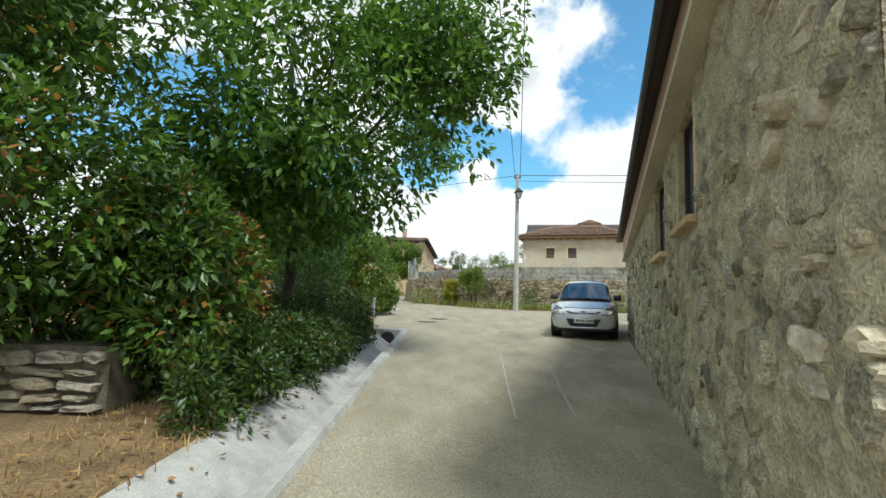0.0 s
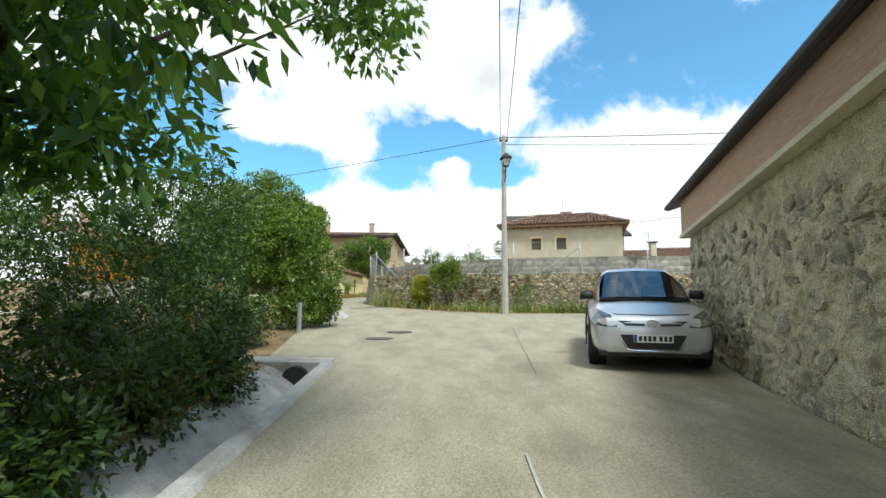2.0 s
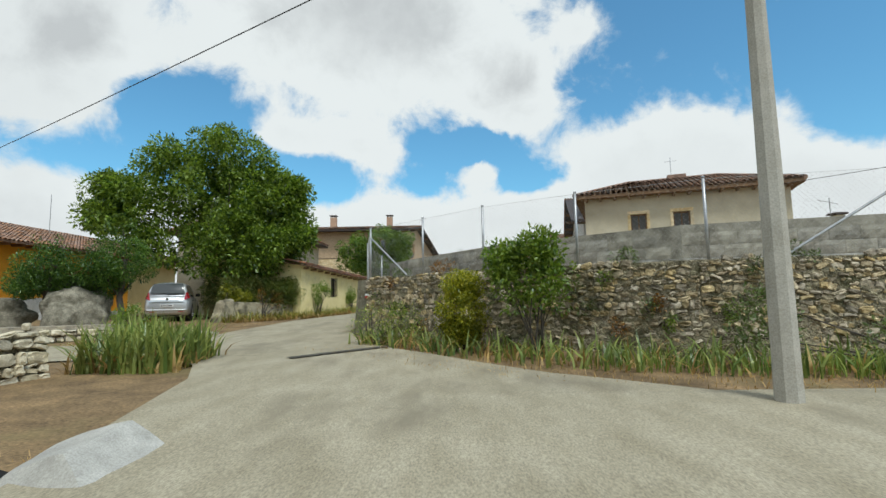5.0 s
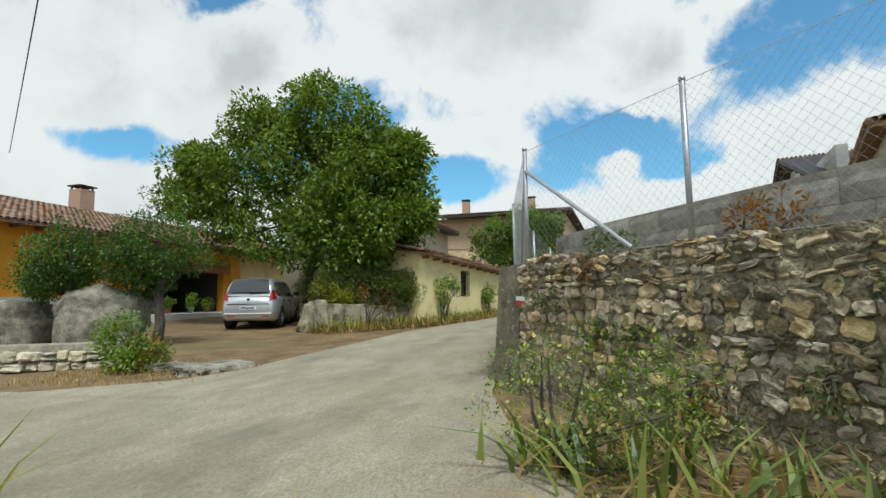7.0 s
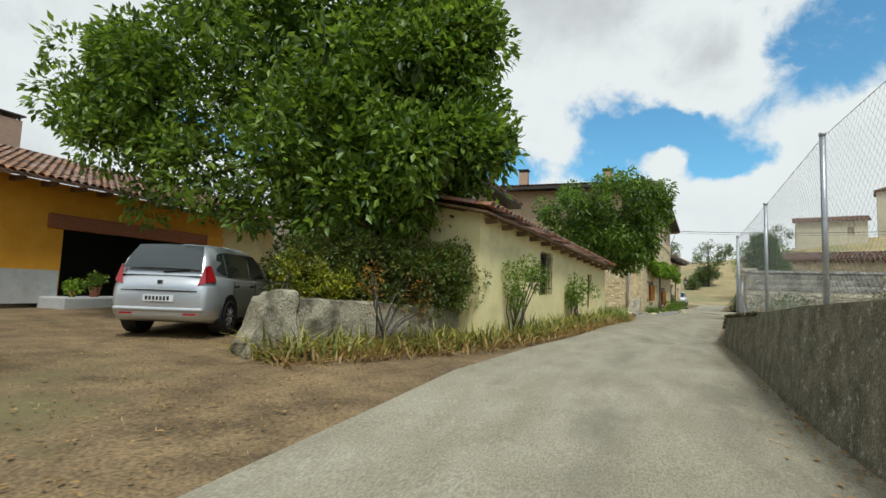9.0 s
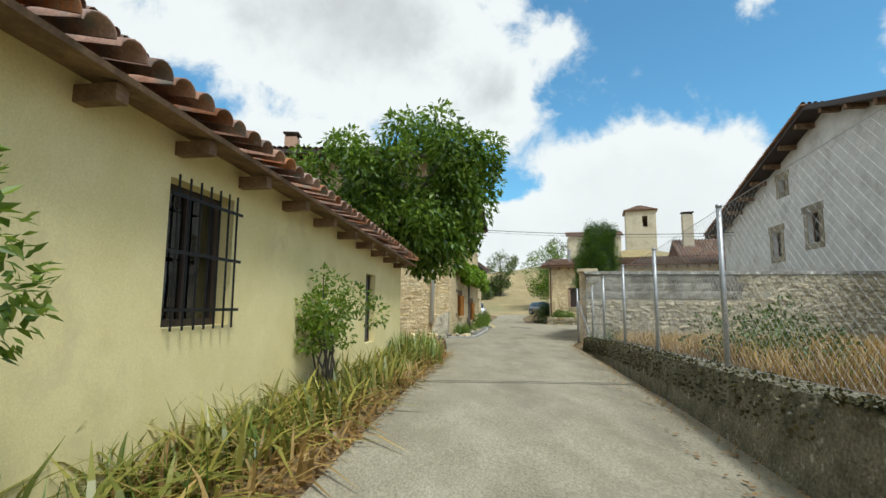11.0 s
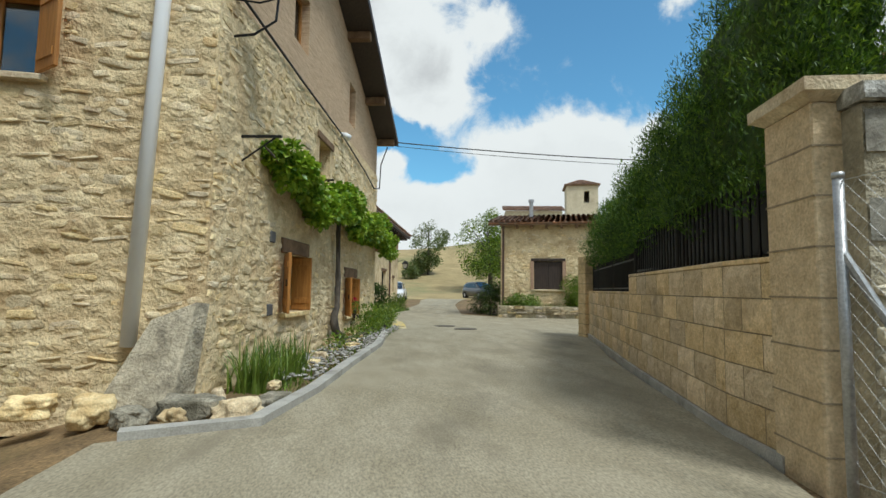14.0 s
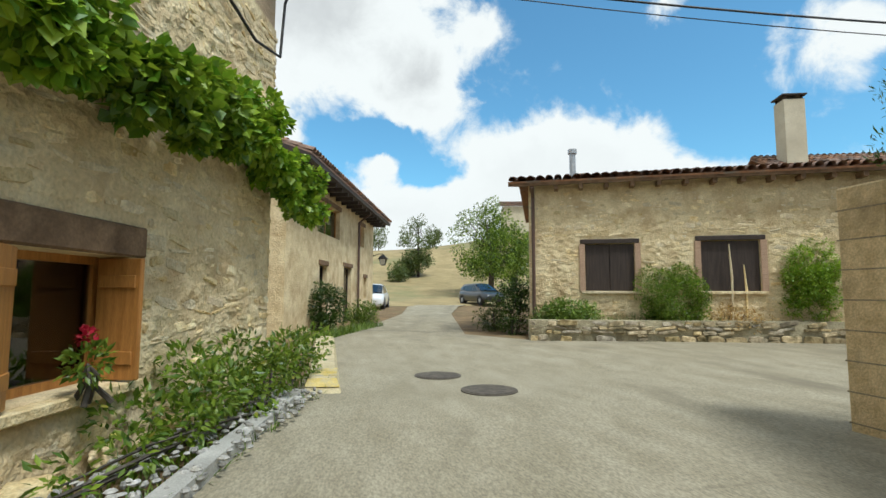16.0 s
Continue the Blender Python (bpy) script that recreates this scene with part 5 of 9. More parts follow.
# ---------------------------------------------------------------- stone house with the vine
stone_house = thing("stone_house", "tall buff limestone house with brick upper storey and wide eaves", "house", pose(-3.62, 63.46, 0.6))
SW = 9.0
S_HOLES = [(SW - 2.74, 3.58, SW - 1.72, 4.5), (SW - 2.72, 5.55, SW - 1.75, 6.6), (3.95, 1.45, 4.55, 2.2)]
S_AT = pose(-SW, 0, 0)
s_wall = part("wall", wall_shape(SW, 4.85, 0.5, S_HOLES[:1] + S_HOLES[2:]), M_MORTAR_PALE, stone_house, "buff limestone rubble")
s_wall.matrix_local = S_AT
part("upper_wall", wall_shape(SW, 2.42, 0.5, [(SW - 2.72, 0.7, SW - 1.75, 1.75)]).turned(pose(-SW, 0.02, 4.86)), M_TANBRICK, stone_house, "thin pinkish brick")
EL, E_AT = 9.6, pose(0, 0, 0, 0, 0, 77)
E_HOLES = [(2.2, 1.08, 3.14, 1.97), (6.02, 0.83, 6.98, 1.70), (3.75, 3.48, 4.5, 4.2)]
e_wall = part("wall", wall_shape(EL, 4.85, 0.5, E_HOLES).turned(pose(0, 0, 0)), M_MORTAR_PALE, stone_house, "buff limestone rubble")
e_wall.matrix_local = E_AT
part("upper_wall", wall_shape(7.0, 3.02, 0.5, [(2.3, 0.55, 3.0, 1.5), (6.0, 0.45, 6.6, 1.4)], top=[(0, 2.44), (3.6, 3.02), (7.0, 1.93)]), M_TANBRICK, stone_house, "thin pinkish brick").matrix_local = E_AT @ pose(0, 0.02, 4.86)
part("upper_wall", wall_shape(EL - 7.0, 1.93, 0.5, top=[(0, 1.93), (EL - 7.0, 1.08)]), M_TANBRICK, stone_house, "thin pinkish brick").matrix_local = E_AT @ pose(7.0, 0.02, 4.86)
part("wall", Shape().box(-SW, 0.5, 0, -SW + 0.5, 9.4, 5.6), M_MORTAR_PALE, stone_house)
part("wall", Shape().box(-SW, 8.9, 0, 1.9, 9.4, 5.6), M_MORTAR_PALE, stone_house)
VERGE = [(-0.8, 7.22), (3.6, 8.0), (9.95, 5.88)]
for (s0, z0), (s1, z1), sd_ in ((VERGE[0], VERGE[1], 31), (VERGE[2], VERGE[1], 32)):
    # a roof slope between its eave and the ridge, with the verge over the lane
    p0, p1 = E_AT @ Vector((s0, -0.58, z0)), E_AT @ Vector((s1, -0.58, z1))
    west, up = Vector((-SW - 1.4, 0, 0)), Vector((0, 0, 0.16))
    q = [p0, p1, p1 + west, p0 + west]
    if s0 > s1:
        q = [p1, p0, p0 + west, p1 + west]
    deck = part("roof", Shape().hexa([*q, *[v + up for v in q]]), M_DARKWOOD, stone_house, "dark timber deck and verge")
    run_ = p1 - p0
    tl = Shape()
    n_ = int(run_.length / 0.36)
    rr_ = random.Random(sd_)
    for i_ in range(n_):
        for j_ in range(46):
            c0 = p0 + run_ * (i_ / n_) + west * ((j_ + 0.5) / 46) + up * (1.15 + rr_.uniform(0, 0.08))
            d_ = run_ * (1.12 / n_)
            tl.loft([[tuple(c0 + d_ * t_ + west.normalized() * (math.cos(w_) * 0.11) + Vector((0, 0, math.sin(w_) * 0.09 - 0.03 * t_))) for w_ in (math.pi * k / 4 for k in range(5))] for t_ in (0.0, 1.0)], caps=False, closed=False)
    part("roof_tiles", tl, M_TILE, stone_house, kind="stuff")
for s_, dz in ((-0.45, 0.0), (1.6, 0.0), (3.6, 0.0), (5.7, 0.0), (7.8, 0.0), (9.6, 0.0)):
    zz = float(np.interp(s_, [p[0] for p in VERGE], [p[1] for p in VERGE]))
    part("purlin_end", Shape().box(s_ - 0.09, -0.5, zz - 0.2, s_ + 0.09, 0.1, zz - 0.02, 0.012), M_OLDWOOD, stone_house).matrix_local = E_AT
chimney(stone_house, -1.9, 4.6, 7.4, 9.3, 0.55, 0.55, M_BRICKWALL)
chimney(stone_house, -7.0, 2.6, 7.2, 9.0, 0.55, 0.55, M_BRICKWALL)

# its openings
for h in (S_HOLES[0], S_HOLES[2]):
    hh = (h[0] - SW, h[1], h[2] - SW, h[3])
    w_ = framed_window(stone_house, *hh, 0.2, M_WOOD, M_GLASS, sill=M_STONE_PALE, lintel=(M_OLDWOOD, 0.2 if h[1] > 3 else 0.13, 0.16))
    if h[1] > 3:
        shutter(stone_house, hh[0] + 0.03, 0.17, 0, hh[1], hh[3], M_WOOD, 86, Matrix.Identity(4))
        shutter(stone_house, hh[2] + 0.01, -0.03, 1, hh[1], hh[3], M_WOOD, 140, Matrix.Identity(4))
w_ = framed_window(stone_house, -2.72, 5.56, -1.75, 6.61, 0.2, M_WOOD, M_GLASS, sill=M_STONE_PALE)
for k, h in enumerate(E_HOLES):
    w_ = framed_window(stone_house, *h, 0.22, M_WOOD, M_GLASS, sill=M_STONE_PALE if k < 2 else None, lintel=(M_OLDWOOD, 0.23 if k < 2 else 0.14, 0.15), cross=k == 2)
    w_.matrix_local = E_AT
    if k < 2:
        shutter(stone_house, h[0] - 0.01, -0.03, 0, h[1], h[3], M_WOOD, 152, E_AT, 0.44)
        shutter(stone_house, h[2] - 0.03, 0.19, 1, h[1], h[3], M_WOOD, 84, E_AT, 0.34)
for h in ((2.3, 5.41, 3.0, 6.36), (6.0, 5.31, 6.6, 6.26)):
    framed_window(stone_house, *h, 0.16, M_WOOD, M_GLASS).matrix_local = E_AT
part("downpipe", Shape().tube([(-0.42, -0.1, 7.4), (-0.55, -0.09, 4.5), (-0.68, -0.08, 0.85)], 0.075, 12), M_PIPE, stone_house, "white plastic downpipe", smooth=True)
part("cable", Shape().tube([E_AT @ Vector(p) for p in ((-0.1, -0.05, 4.9), (2.5, -0.06, 4.78), (5.0, -0.06, 4.72), (7.6, -0.06, 4.5), (8.8, -0.08, 4.3), (9.5, -0.1, 4.45), (9.56, -0.12, 5.2), (9.6, -0.3, 5.75))], 0.018, 6), M_CABLE, stone_house, "black cable along the wall")
part("cable", Shape().tube([(-SW, -0.04, 4.95), (-6.0, -0.05, 4.9), (-3.0, -0.05, 4.93), (-0.1, -0.05, 4.9)], 0.018, 6), M_CABLE, stone_house, "black cable along the wall")
part("lamp", Shape().disc((5.18, -0.03, 4.74), 0.05, "y", 12, 0.05).tube([(5.18, -0.05, 4.74), (5.18, -0.12, 4.72), (5.18, -0.2, 4.66)], [0.05, 0.065, 0.075], 12), M_PIPE, stone_house, "white outdoor lamp", smooth=True).matrix_local = E_AT
for z_ in (2.16, 1.15):
    part("wall_box", Shape().box(1.56, -0.045, z_ - 0.08, 1.74, 0.01, z_ + 0.08, 0.012), M_SHADE, stone_house, "small grey wall box").matrix_local = E_AT
part("corner_buttress", Shape().hexa([(-0.82, -0.55, 0.2), (-0.12, -0.6, 0.2), (-0.02, -0.22, 0.2), (-0.7, -0.18, 0.2), (-0.46, -0.13, 1.12), (-0.04, -0.16, 1.3), (0.03, 0.05, 1.28), (-0.4, 0.05, 1.1)]), M_OLDSLAB, stone_house, "grey stone corner guard")

# wing of the stone house behind the shed
wing = thing("rear_house", "buff rendered house wing behind the shed with a low tiled roof", "house", frame_at(-9.75, 48.3, 0.9, 88))
part("wall", Shape().box(0, 0, 0, 8.0, 6.0, 4.9), M_HOUSE1, wing)
part("roof", tile_roof(9.0, 3.8, 1.2, seed=14).turned(pose(-0.5, -0.6, 4.9)), M_TILE, wing, kind="stuff")
part("eave", Shape().box(-0.5, -0.58, 4.78, 8.5, 0.0, 4.86), M_DARKWOOD, wing, "dark timber eave")
framed_window(wing, 4.6, 3.3, 5.1, 4.0, 0.1, M_OLDWOOD)
chimney(wing, 7.0, 2.6, 5.6, 7.0, 0.55, 0.55, M_BRICKWALL)
part("roof", tile_roof(9.0, 3.8, 1.2, seed=15).turned(pose(8.5, 6.6, 4.9, 0, 0, 180)), M_TILE, wing)

# ---------------------------------------------------------------- stone house across the end of the lane
far_house = thing("end_house", "single-storey buff stone house with dark shutters and clay tiles", "house", frame_at(4.25, 78.65, 0.6, -24.5))
FH = [(1.42, 1.52, 2.62, 2.72), (4.15, 1.52, 5.45, 2.75), (8.3, 1.5, 9.4, 2.75)]
f_wall = part("wall", wall_shape(12.0, 4.3, 0.45, FH), M_MORTAR_PALE, far_house, "buff limestone rubble")
part("wall", Shape().box(0, 0.45, 0, 0.45, 6, 4.3), M_MORTAR_PALE, far_house)
part("wall", Shape().box(11.55, 0.45, 0, 12, 6, 4.3), M_MORTAR_PALE, far_house)
part("wall", Shape().box(0.45, 5.55, 0, 11.55, 6, 4.3), M_MORTAR_PALE, far_house)
for h in FH:
    w_ = framed_window(far_house, *h, 0.16, M_DARKWOOD, M_SHADE, sill=M_STONE_PALE, lintel=(M_DARKWOOD, 0.12, 0.12))
    s_ = Shape()
    xm = (h[0] + h[2]) / 2
    for a, b in ((h[0] + 0.01, xm - 0.006), (xm + 0.006, h[2] - 0.01)):
        s_.box(a, 0.06, h[1] + 0.01, b, 0.10, h[3] - 0.01, 0.005)
        part("shutter", s_, M_DARKWOOD, w_, "closed dark brown shutter")
        s_ = Shape()
    for a, b in ((h[2] + 0.004, h[2] + 0.14), (h[0] - 0.14, h[0] - 0.004)):
        part("brick_jamb", Shape().box(a, -0.03, h[1], b, 0.05, h[3]), M_BRICKWALL, w_, "pink brick jamb")
part("roof", Shape().hexa([(-0.5, -0.38, 4.23), (12.3, -0.38, 4.23), (12.3, 3.2, 4.98), (-0.5, 3.2, 4.98), (-0.5, -0.38, 4.31), (12.3, -0.38, 4.31), (12.3, 3.2, 5.06), (-0.5, 3.2, 5.06)]), M_OLDWOOD, far_house, "timber roof deck")
part("roof_tiles", tile_roof(12.8, 3.58, 0.75, seed=16).turned(pose(-0.5, -0.41, 4.33)), M_TILE, far_house, kind="stuff")
part("roof_tiles", tile_roof(12.8, 3.4, 0.80, seed=17).turned(pose(12.3, 6.6, 4.28, 0, 0, 180)), M_TILE, far_house, kind="stuff")
rafter_ends(far_house, 12.0, 0.0, 4.24, 20, M_OLDWOOD, (0.1, 0.34, 0.12))
part("downpipe", Shape().tube([(0.12, -0.36, 4.2), (0.12, -0.1, 3.95), (0.12, -0.08, 0.2)], 0.045, 8), M_BROWNPIPE, far_house, "brown downpipe")
part("flue", Shape().tube([(1.2, 1.6, 4.7), (1.2, 1.6, 5.6)], 0.09, 10).tube([(1.2, 1.6, 5.55), (1.2, 1.6, 5.68)], 0.13, 10), M_GALV, far_house, "metal stove flue")

# ---------------------------------------------------------------- second stone house past the vine
house2 = thing("lane_house", "buff stone house with timber windows, balcony strip and tiled eaves", "house", frame_at(-1.97, 79.05, 0.6, 76))
G_HOLES = [(2.9, 0.35, 3.7, 2.3), (5.9, 0.35, 7.1, 2.4), (2.6, 3.3, 5.2, 4.3), (8.6, 3.4, 9.4, 4.3), (9.4, 1.2, 10.0, 2.1)]
part("wall", wall_shape(11.5, 4.7, 0.4, G_HOLES), M_MORTAR_PALE, house2, "buff stone and render")
part("wall", Shape().box(0, 0.4, 0, 0.4, 6, 4.7), M_MORTAR_PALE, house2)
for h in G_HOLES:
    framed_window(house2, *h, 0.14, M_WOOD if h[1] > 3 else M_DARKWOOD, M_GLASS, lintel=(M_OLDWOOD, 0.16, 0.12))
part("roof", Shape().hexa([(-0.4, -0.7, 4.72), (12.2, -0.7, 4.72), (12.2, 3.4, 6.2), (-0.4, 3.4, 6.2), (-0.4, -0.7, 4.84), (12.2, -0.7, 4.84), (12.2, 3.4, 6.32), (-0.4, 3.4, 6.32)]), M_DARKWOOD, house2, "dark timber eaves")
part("roof_tiles", tile_roof(12.6, 4.1, 1.48, seed=18).turned(pose(-0.4, -0.72, 4.86)), M_TILE, house2, kind="stuff")
part("wall", Shape().box(0.4, 6.0, 0, 11.5, 6.4, 4.7), M_MORTAR_PALE, house2)
rafter_ends(house2, 11.5, 0.0, 4.72, 16, M_DARKWOOD, (0.1, 0.6, 0.13))
part("downpipe", Shape().tube([(7.9, -0.6, 4.7), (7.9, -0.1, 4.3), (7.9, -0.1, 0.2)], 0.05, 8), M_BROWNPIPE, house2, "brown downpipe")

# ---------------------------------------------------------------- white house behind the grey wall
white_house = thing("white_house", "tall old whitewashed gabled house with brown stone-framed windows", "house", frame_at(13.7, 73.3, 1.0, 258))
WH = [(6.0, 3.55, 6.75, 4.75), (9.1, 3.85, 9.95, 5.15), (6.95, 6.55, 7.5, 7.15)]


def rake(x):
    return 5.72 + 0.305 * x if x < 11 else 9.075 - 0.305 * (x - 11)


part("wall", wall_shape(22, 5.7, 0.45, WH[:2]), M_WHITE, white_house, "peeling whitewashed render")
part("gable", wall_shape(22, 1.6, 0.45, [(6.95, 0.85 - 0.003, 7.5, 1.45)], top=[(0, 0.02), (5.2, 1.6), (11, rake(11) - 5.7), (16.8, 1.6), (22, 0.02)]).turned(pose(0, 0, 5.7)), M_WHITE, white_house, "peeling whitewashed gable")
part("wall", Shape().box(0, 0.45, 0, 0.45, 10, 5.7), M_WHITE, white_house)
part("wall", Shape().box(21.55, 0.45, 0, 22, 10, 5.7), M_WHITE, white_house)
for h in WH:
    w_ = framed_window(white_house, *h, 0.2, M_OLDWOOD, M_GLASS)
    a = 0.30
    part("surround", Shape().box(h[0] - a, -0.02, h[1] - 0.25, h[0] - 0.003, 0.15, h[3] + 0.02, 0.01), M_STONE, w_, "brown dressed-stone jamb")
    part("surround", Shape().box(h[2] + 0.003, -0.02, h[1] - 0.25, h[2] + a, 0.15, h[3] + 0.02, 0.01), M_STONE, w_, "brown dressed-stone jamb")
    part("surround", Shape().box(h[0] - a - 0.1, -0.024, h[3] + 0.024, h[2] + a + 0.1, 0.15, h[3] + 0.34, 0.01), M_STONE, w_, "brown dressed-stone lintel")
    part("surround", Shape().box(h[0], -0.022, h[1] - 0.25, h[2], 0.15, h[1] - 0.003, 0.01), M_STONE, w_, "brown dressed-stone sill")
for x0, x1, z0, z1 in ((-0.9, 11, rake(-0.9), rake(11)), (22.9, 11, rake(22.9), rake(11))):
    part("roof", Shape().hexa([(x0, -0.8, z0), (x1, -0.8, z1), (x1, 10.5, z1), (x0, 10.5, z0), (x0, -0.8, z0 + 0.2), (x1, -0.8, z1 + 0.2), (x1, 10.5, z1 + 0.2), (x0, 10.5, z0 + 0.2)]), M_DARKWOOD, white_house, "dark timber verge")
    for k in range(8):
        t_ = (k + 0.4) / 8
        xx, zz = lerp(x0, x1, t_), lerp(z0, z1, t_)
        part("purlin_end", Shape().box(xx - 0.1, -0.7, zz - 0.2, xx + 0.1, 0.1, zz + 0.0), M_OLDWOOD, white_house)
part("roof_tiles", tile_roof(11.3, 11.9, 3.63, seed=21).turned(pose(-0.9, 10.4, rake(-0.9) + 0.22, 0, 0, -90)), M_TILE, white_house, kind="stuff")
chimney(white_house, 3.64, 0.9, 6.7, 8.72, 0.4, 0.4, M_HOUSE1)

# roofs and chimney behind the grey wall
rear = thing("rear_cottage", "rendered cottage with brown tiled roof and tall chimney", "house", frame_at(15.0, 80.0, 1.0, -18))
part("wall", Shape().box(0, 0, 0, 9.5, 6, 4.6), M_BLOCK, rear)
part("roof", tile_roof(10.5, 3.8, 1.9, seed=22).turned(pose(-0.5, -0.6, 4.6)), M_TILE, rear)
part("roof", tile_roof(10.5, 3.6, 1.9, seed=23).turned(pose(10.0, 6.6, 4.6, 0, 0, 180)), M_TILE, rear)
chimney(rear, 0.55, 2.2, 5.0, 8.45, 0.75, 0.7, M_HOUSE1)

# church tower and cottage on the rise behind the end house
tower = thing("church_tower", "small square stone bell tower with a tiled cap", "tower", frame_at(42.5, 156, 15.0, -20))
part("wall", wall_shape(6.5, 9.5, 0.6, [(3.6, 5.8, 4.7, 8.3)]), M_HOUSE1, tower, "buff stone with ivy")
part("wall", Shape().box(0, 0.6, 0, 0.6, 6, 9.5).box(5.9, 0.6, 0, 6.5, 6, 9.5).box(0.6, 5.4, 0, 5.9, 6, 9.5), M_HOUSE1, tower)
hip_roof(tower, 0, 6.5, 0, 6, 9.5, 1.6, M_TILE, M_OLDWOOD, 0.4, 3.2)
cot = thing("hill_cottage", "low stone cottage on the rise with a tiled roof", "house", frame_at(27, 150, 12.0, -14))
part("wall", wall_shape(11, 5.5, 0.5, [(8.0, 3.0, 9.0, 4.4)]), M_HOUSE1, cot)
part("wall", Shape().box(0, 0.5, 0, 11, 6, 5.4), M_HOUSE1, cot)
part("roof", tile_roof(12, 3.6, 1.4, seed=25).turned(pose(-0.5, -0.5, 5.5)), M_TILE, cot)


# ---------------------------------------------------------------- garden walls and fence on the right
def along(pts, s):
    """The point at s metres along a line of plan points."""
    for a, b in zip(pts, pts[1:]):
        d = math.dist(a, b)
        if s <= d or b is pts[-1]:
            return (lerp(a[0], b[0], s / d), lerp(a[1], b[1], s / d))
        s -= d


def thick_wall(pts, tops, bottoms, thick, batter=0.0):
    """A wall that follows plan points; its face is on the left of the way, with its own top and foot at each point."""
    s = Shape()
    n = len(pts)
    for i in range(n):
        a, b = pts[max(i - 1, 0)], pts[min(i + 1, n - 1)]
        d = Vector((b[0] - a[0], b[1] - a[1])).normalized()
        nx, ny = d.y, -d.x
        x, y = pts[i]
        s.v += [(x - nx * batter, y - ny * batter, bottoms[i]), (x, y, tops[i]), (x + nx * thick, y + ny * thick, tops[i]), (x + nx * thick, y + ny * thick, bottoms[i])]
    for i in range(n - 1):
        k = 4 * i
        for a, b in ((0, 1), (1, 2), (2, 3)):
            s.f.append((k + a, k + 4 + a, k + 4 + b, k + b))
    s.f += [(0, 1, 2, 3), (4 * n - 1, 4 * n - 2, 4 * n - 3, 4 * n - 4)]
    return s


# the garden behind the walls, a terrace above the lane
GARDEN = [(26.9, 12, 2.1), (28, 4.4, 2.12), (30.2, 1.2, 2.12), (33.2, -1.75, 2.1), (36.7, -2.4, 1.95), (40.3, -2.4, 1.8), (43.3, -2.2, 1.62), (47, -1.95, 1.45), (54, -0.5, 1.28), (57.5, 0.15, 1.15), (59.4, 0.9, 1.1)]
gs = Shape()
for (y, x, z) in GARDEN:
    for k in range(9):
        xx = lerp(x, 30, (k / 8) ** 1.6)
        gs.v.append((xx, y, z + 0.03 * noise.noise((xx, y, 2.0))))
gs.f = [(j * 9 + i, j * 9 + i + 1, (j + 1) * 9 + i + 1, (j + 1) * 9 + i) for j in range(len(GARDEN) - 1) for i in range(8)]
solo("garden_ground", gs, M_GROUND, "dry grass garden terrace above the lane", "garden", kind="structure", smooth=True)

# rubble retaining wall facing the junction
RW = [(-2.0, 33.1), (0.95, 30.15), (4.4, 27.9), (9.9, 26.7), (18.0, 26.2)]
rub = thing("retaining_wall", "dry rubble limestone retaining wall with plants in its joints", "wall", pose(-2.0, 33.1, 0.6))
RTOP = [2.2, 2.25, 2.2, 2.15, 2.15]
part("core", thick_wall(RW[::-1], RTOP[::-1], [0.3] * 5, 0.45, 0.08).turned(Matrix.Translation((2.0, -33.1, -0.6))), M_WALLFILL, rub, "earth and mortar between the stones")
RUB_FACES = []
for a, b in zip(RW, RW[1:]):
    L_ = math.dist(a, b)
    fo = part("facing", Shape().box(0, 0.02, 0.0, L_, 0.1, 1.76), M_WALLFILL, rub)
    fo.matrix_world = frame_at(a[0], a[1], 0.45, math.degrees(math.atan2(b[1] - a[1], b[0] - a[0])))
    RUB_FACES.append((fo, L_))

# weathered concrete wall along the lane, lower and lower
CW = [(-2.0, 33.1), (-2.35, 33.6), (-2.72, 36.7), (-2.72, 40.3), (-2.5, 43.3), (-2.3, 47.0), (-0.85, 54.2), (-0.35, 57.2), (0.55, 59.6)]
CT = [2.2, 2.2, 2.05, 1.88, 1.72, 1.55, 1.38, 1.25, 1.15]
cw = solo("lane_wall", thick_wall(CW, CT, [0.4] * len(CW), 0.35, 0.13).turned(Matrix.Identity(4)), M_OLDCONC, "dark lichen-spotted concrete retaining wall along the lane", "wall", kind="structure")

rm = random.Random(47)
moss_spots = []
for k in range(9000):
    f_ = rm.uniform(4.0, 8.0)
    q = int(min(f_, 7.999))
    a_ = f_ - q
    sd_ = rm.uniform(-0.02, 0.30) if rm.random() < 0.55 else rm.gauss(-0.03, 0.03)
    dx, dy = CW[q + 1][0] - CW[q][0], CW[q + 1][1] - CW[q][1]
    ln_ = math.hypot(dx, dy)
    drop = 0.0 if sd_ > 0 else rm.uniform(0, 0.3) * (f_ > 5.0)
    off_m = max(sd_, -0.02) - drop * 0.13 / 0.9
    moss_spots.append(((lerp(CW[q][0], CW[q + 1][0], a_) + dy / ln_ * off_m, lerp(CW[q][1], CW[q + 1][1], a_) - dx / ln_ * off_m, lerp(CT[q], CT[q + 1], a_) - drop), (-0.3, 0, 0.5)))
part("moss", leaves(moss_spots, 0.04, 48, 0.3, aspect=1.2), L_MOSS, cw, "dark olive moss and dead leaves on the wall top", kind="stuff")

# grey block wall on top of the garden behind the fence
GW = [(-1.75, 36.1), (-1.0, 34.6), (1.6, 31.6), (4.8, 29.3), (10.2, 28.0), (18.0, 27.6)]
gw = thing("grey_garden_wall", "grey concrete block garden wall behind the fence", "wall", pose(-1.0, 34.6, 2.1))
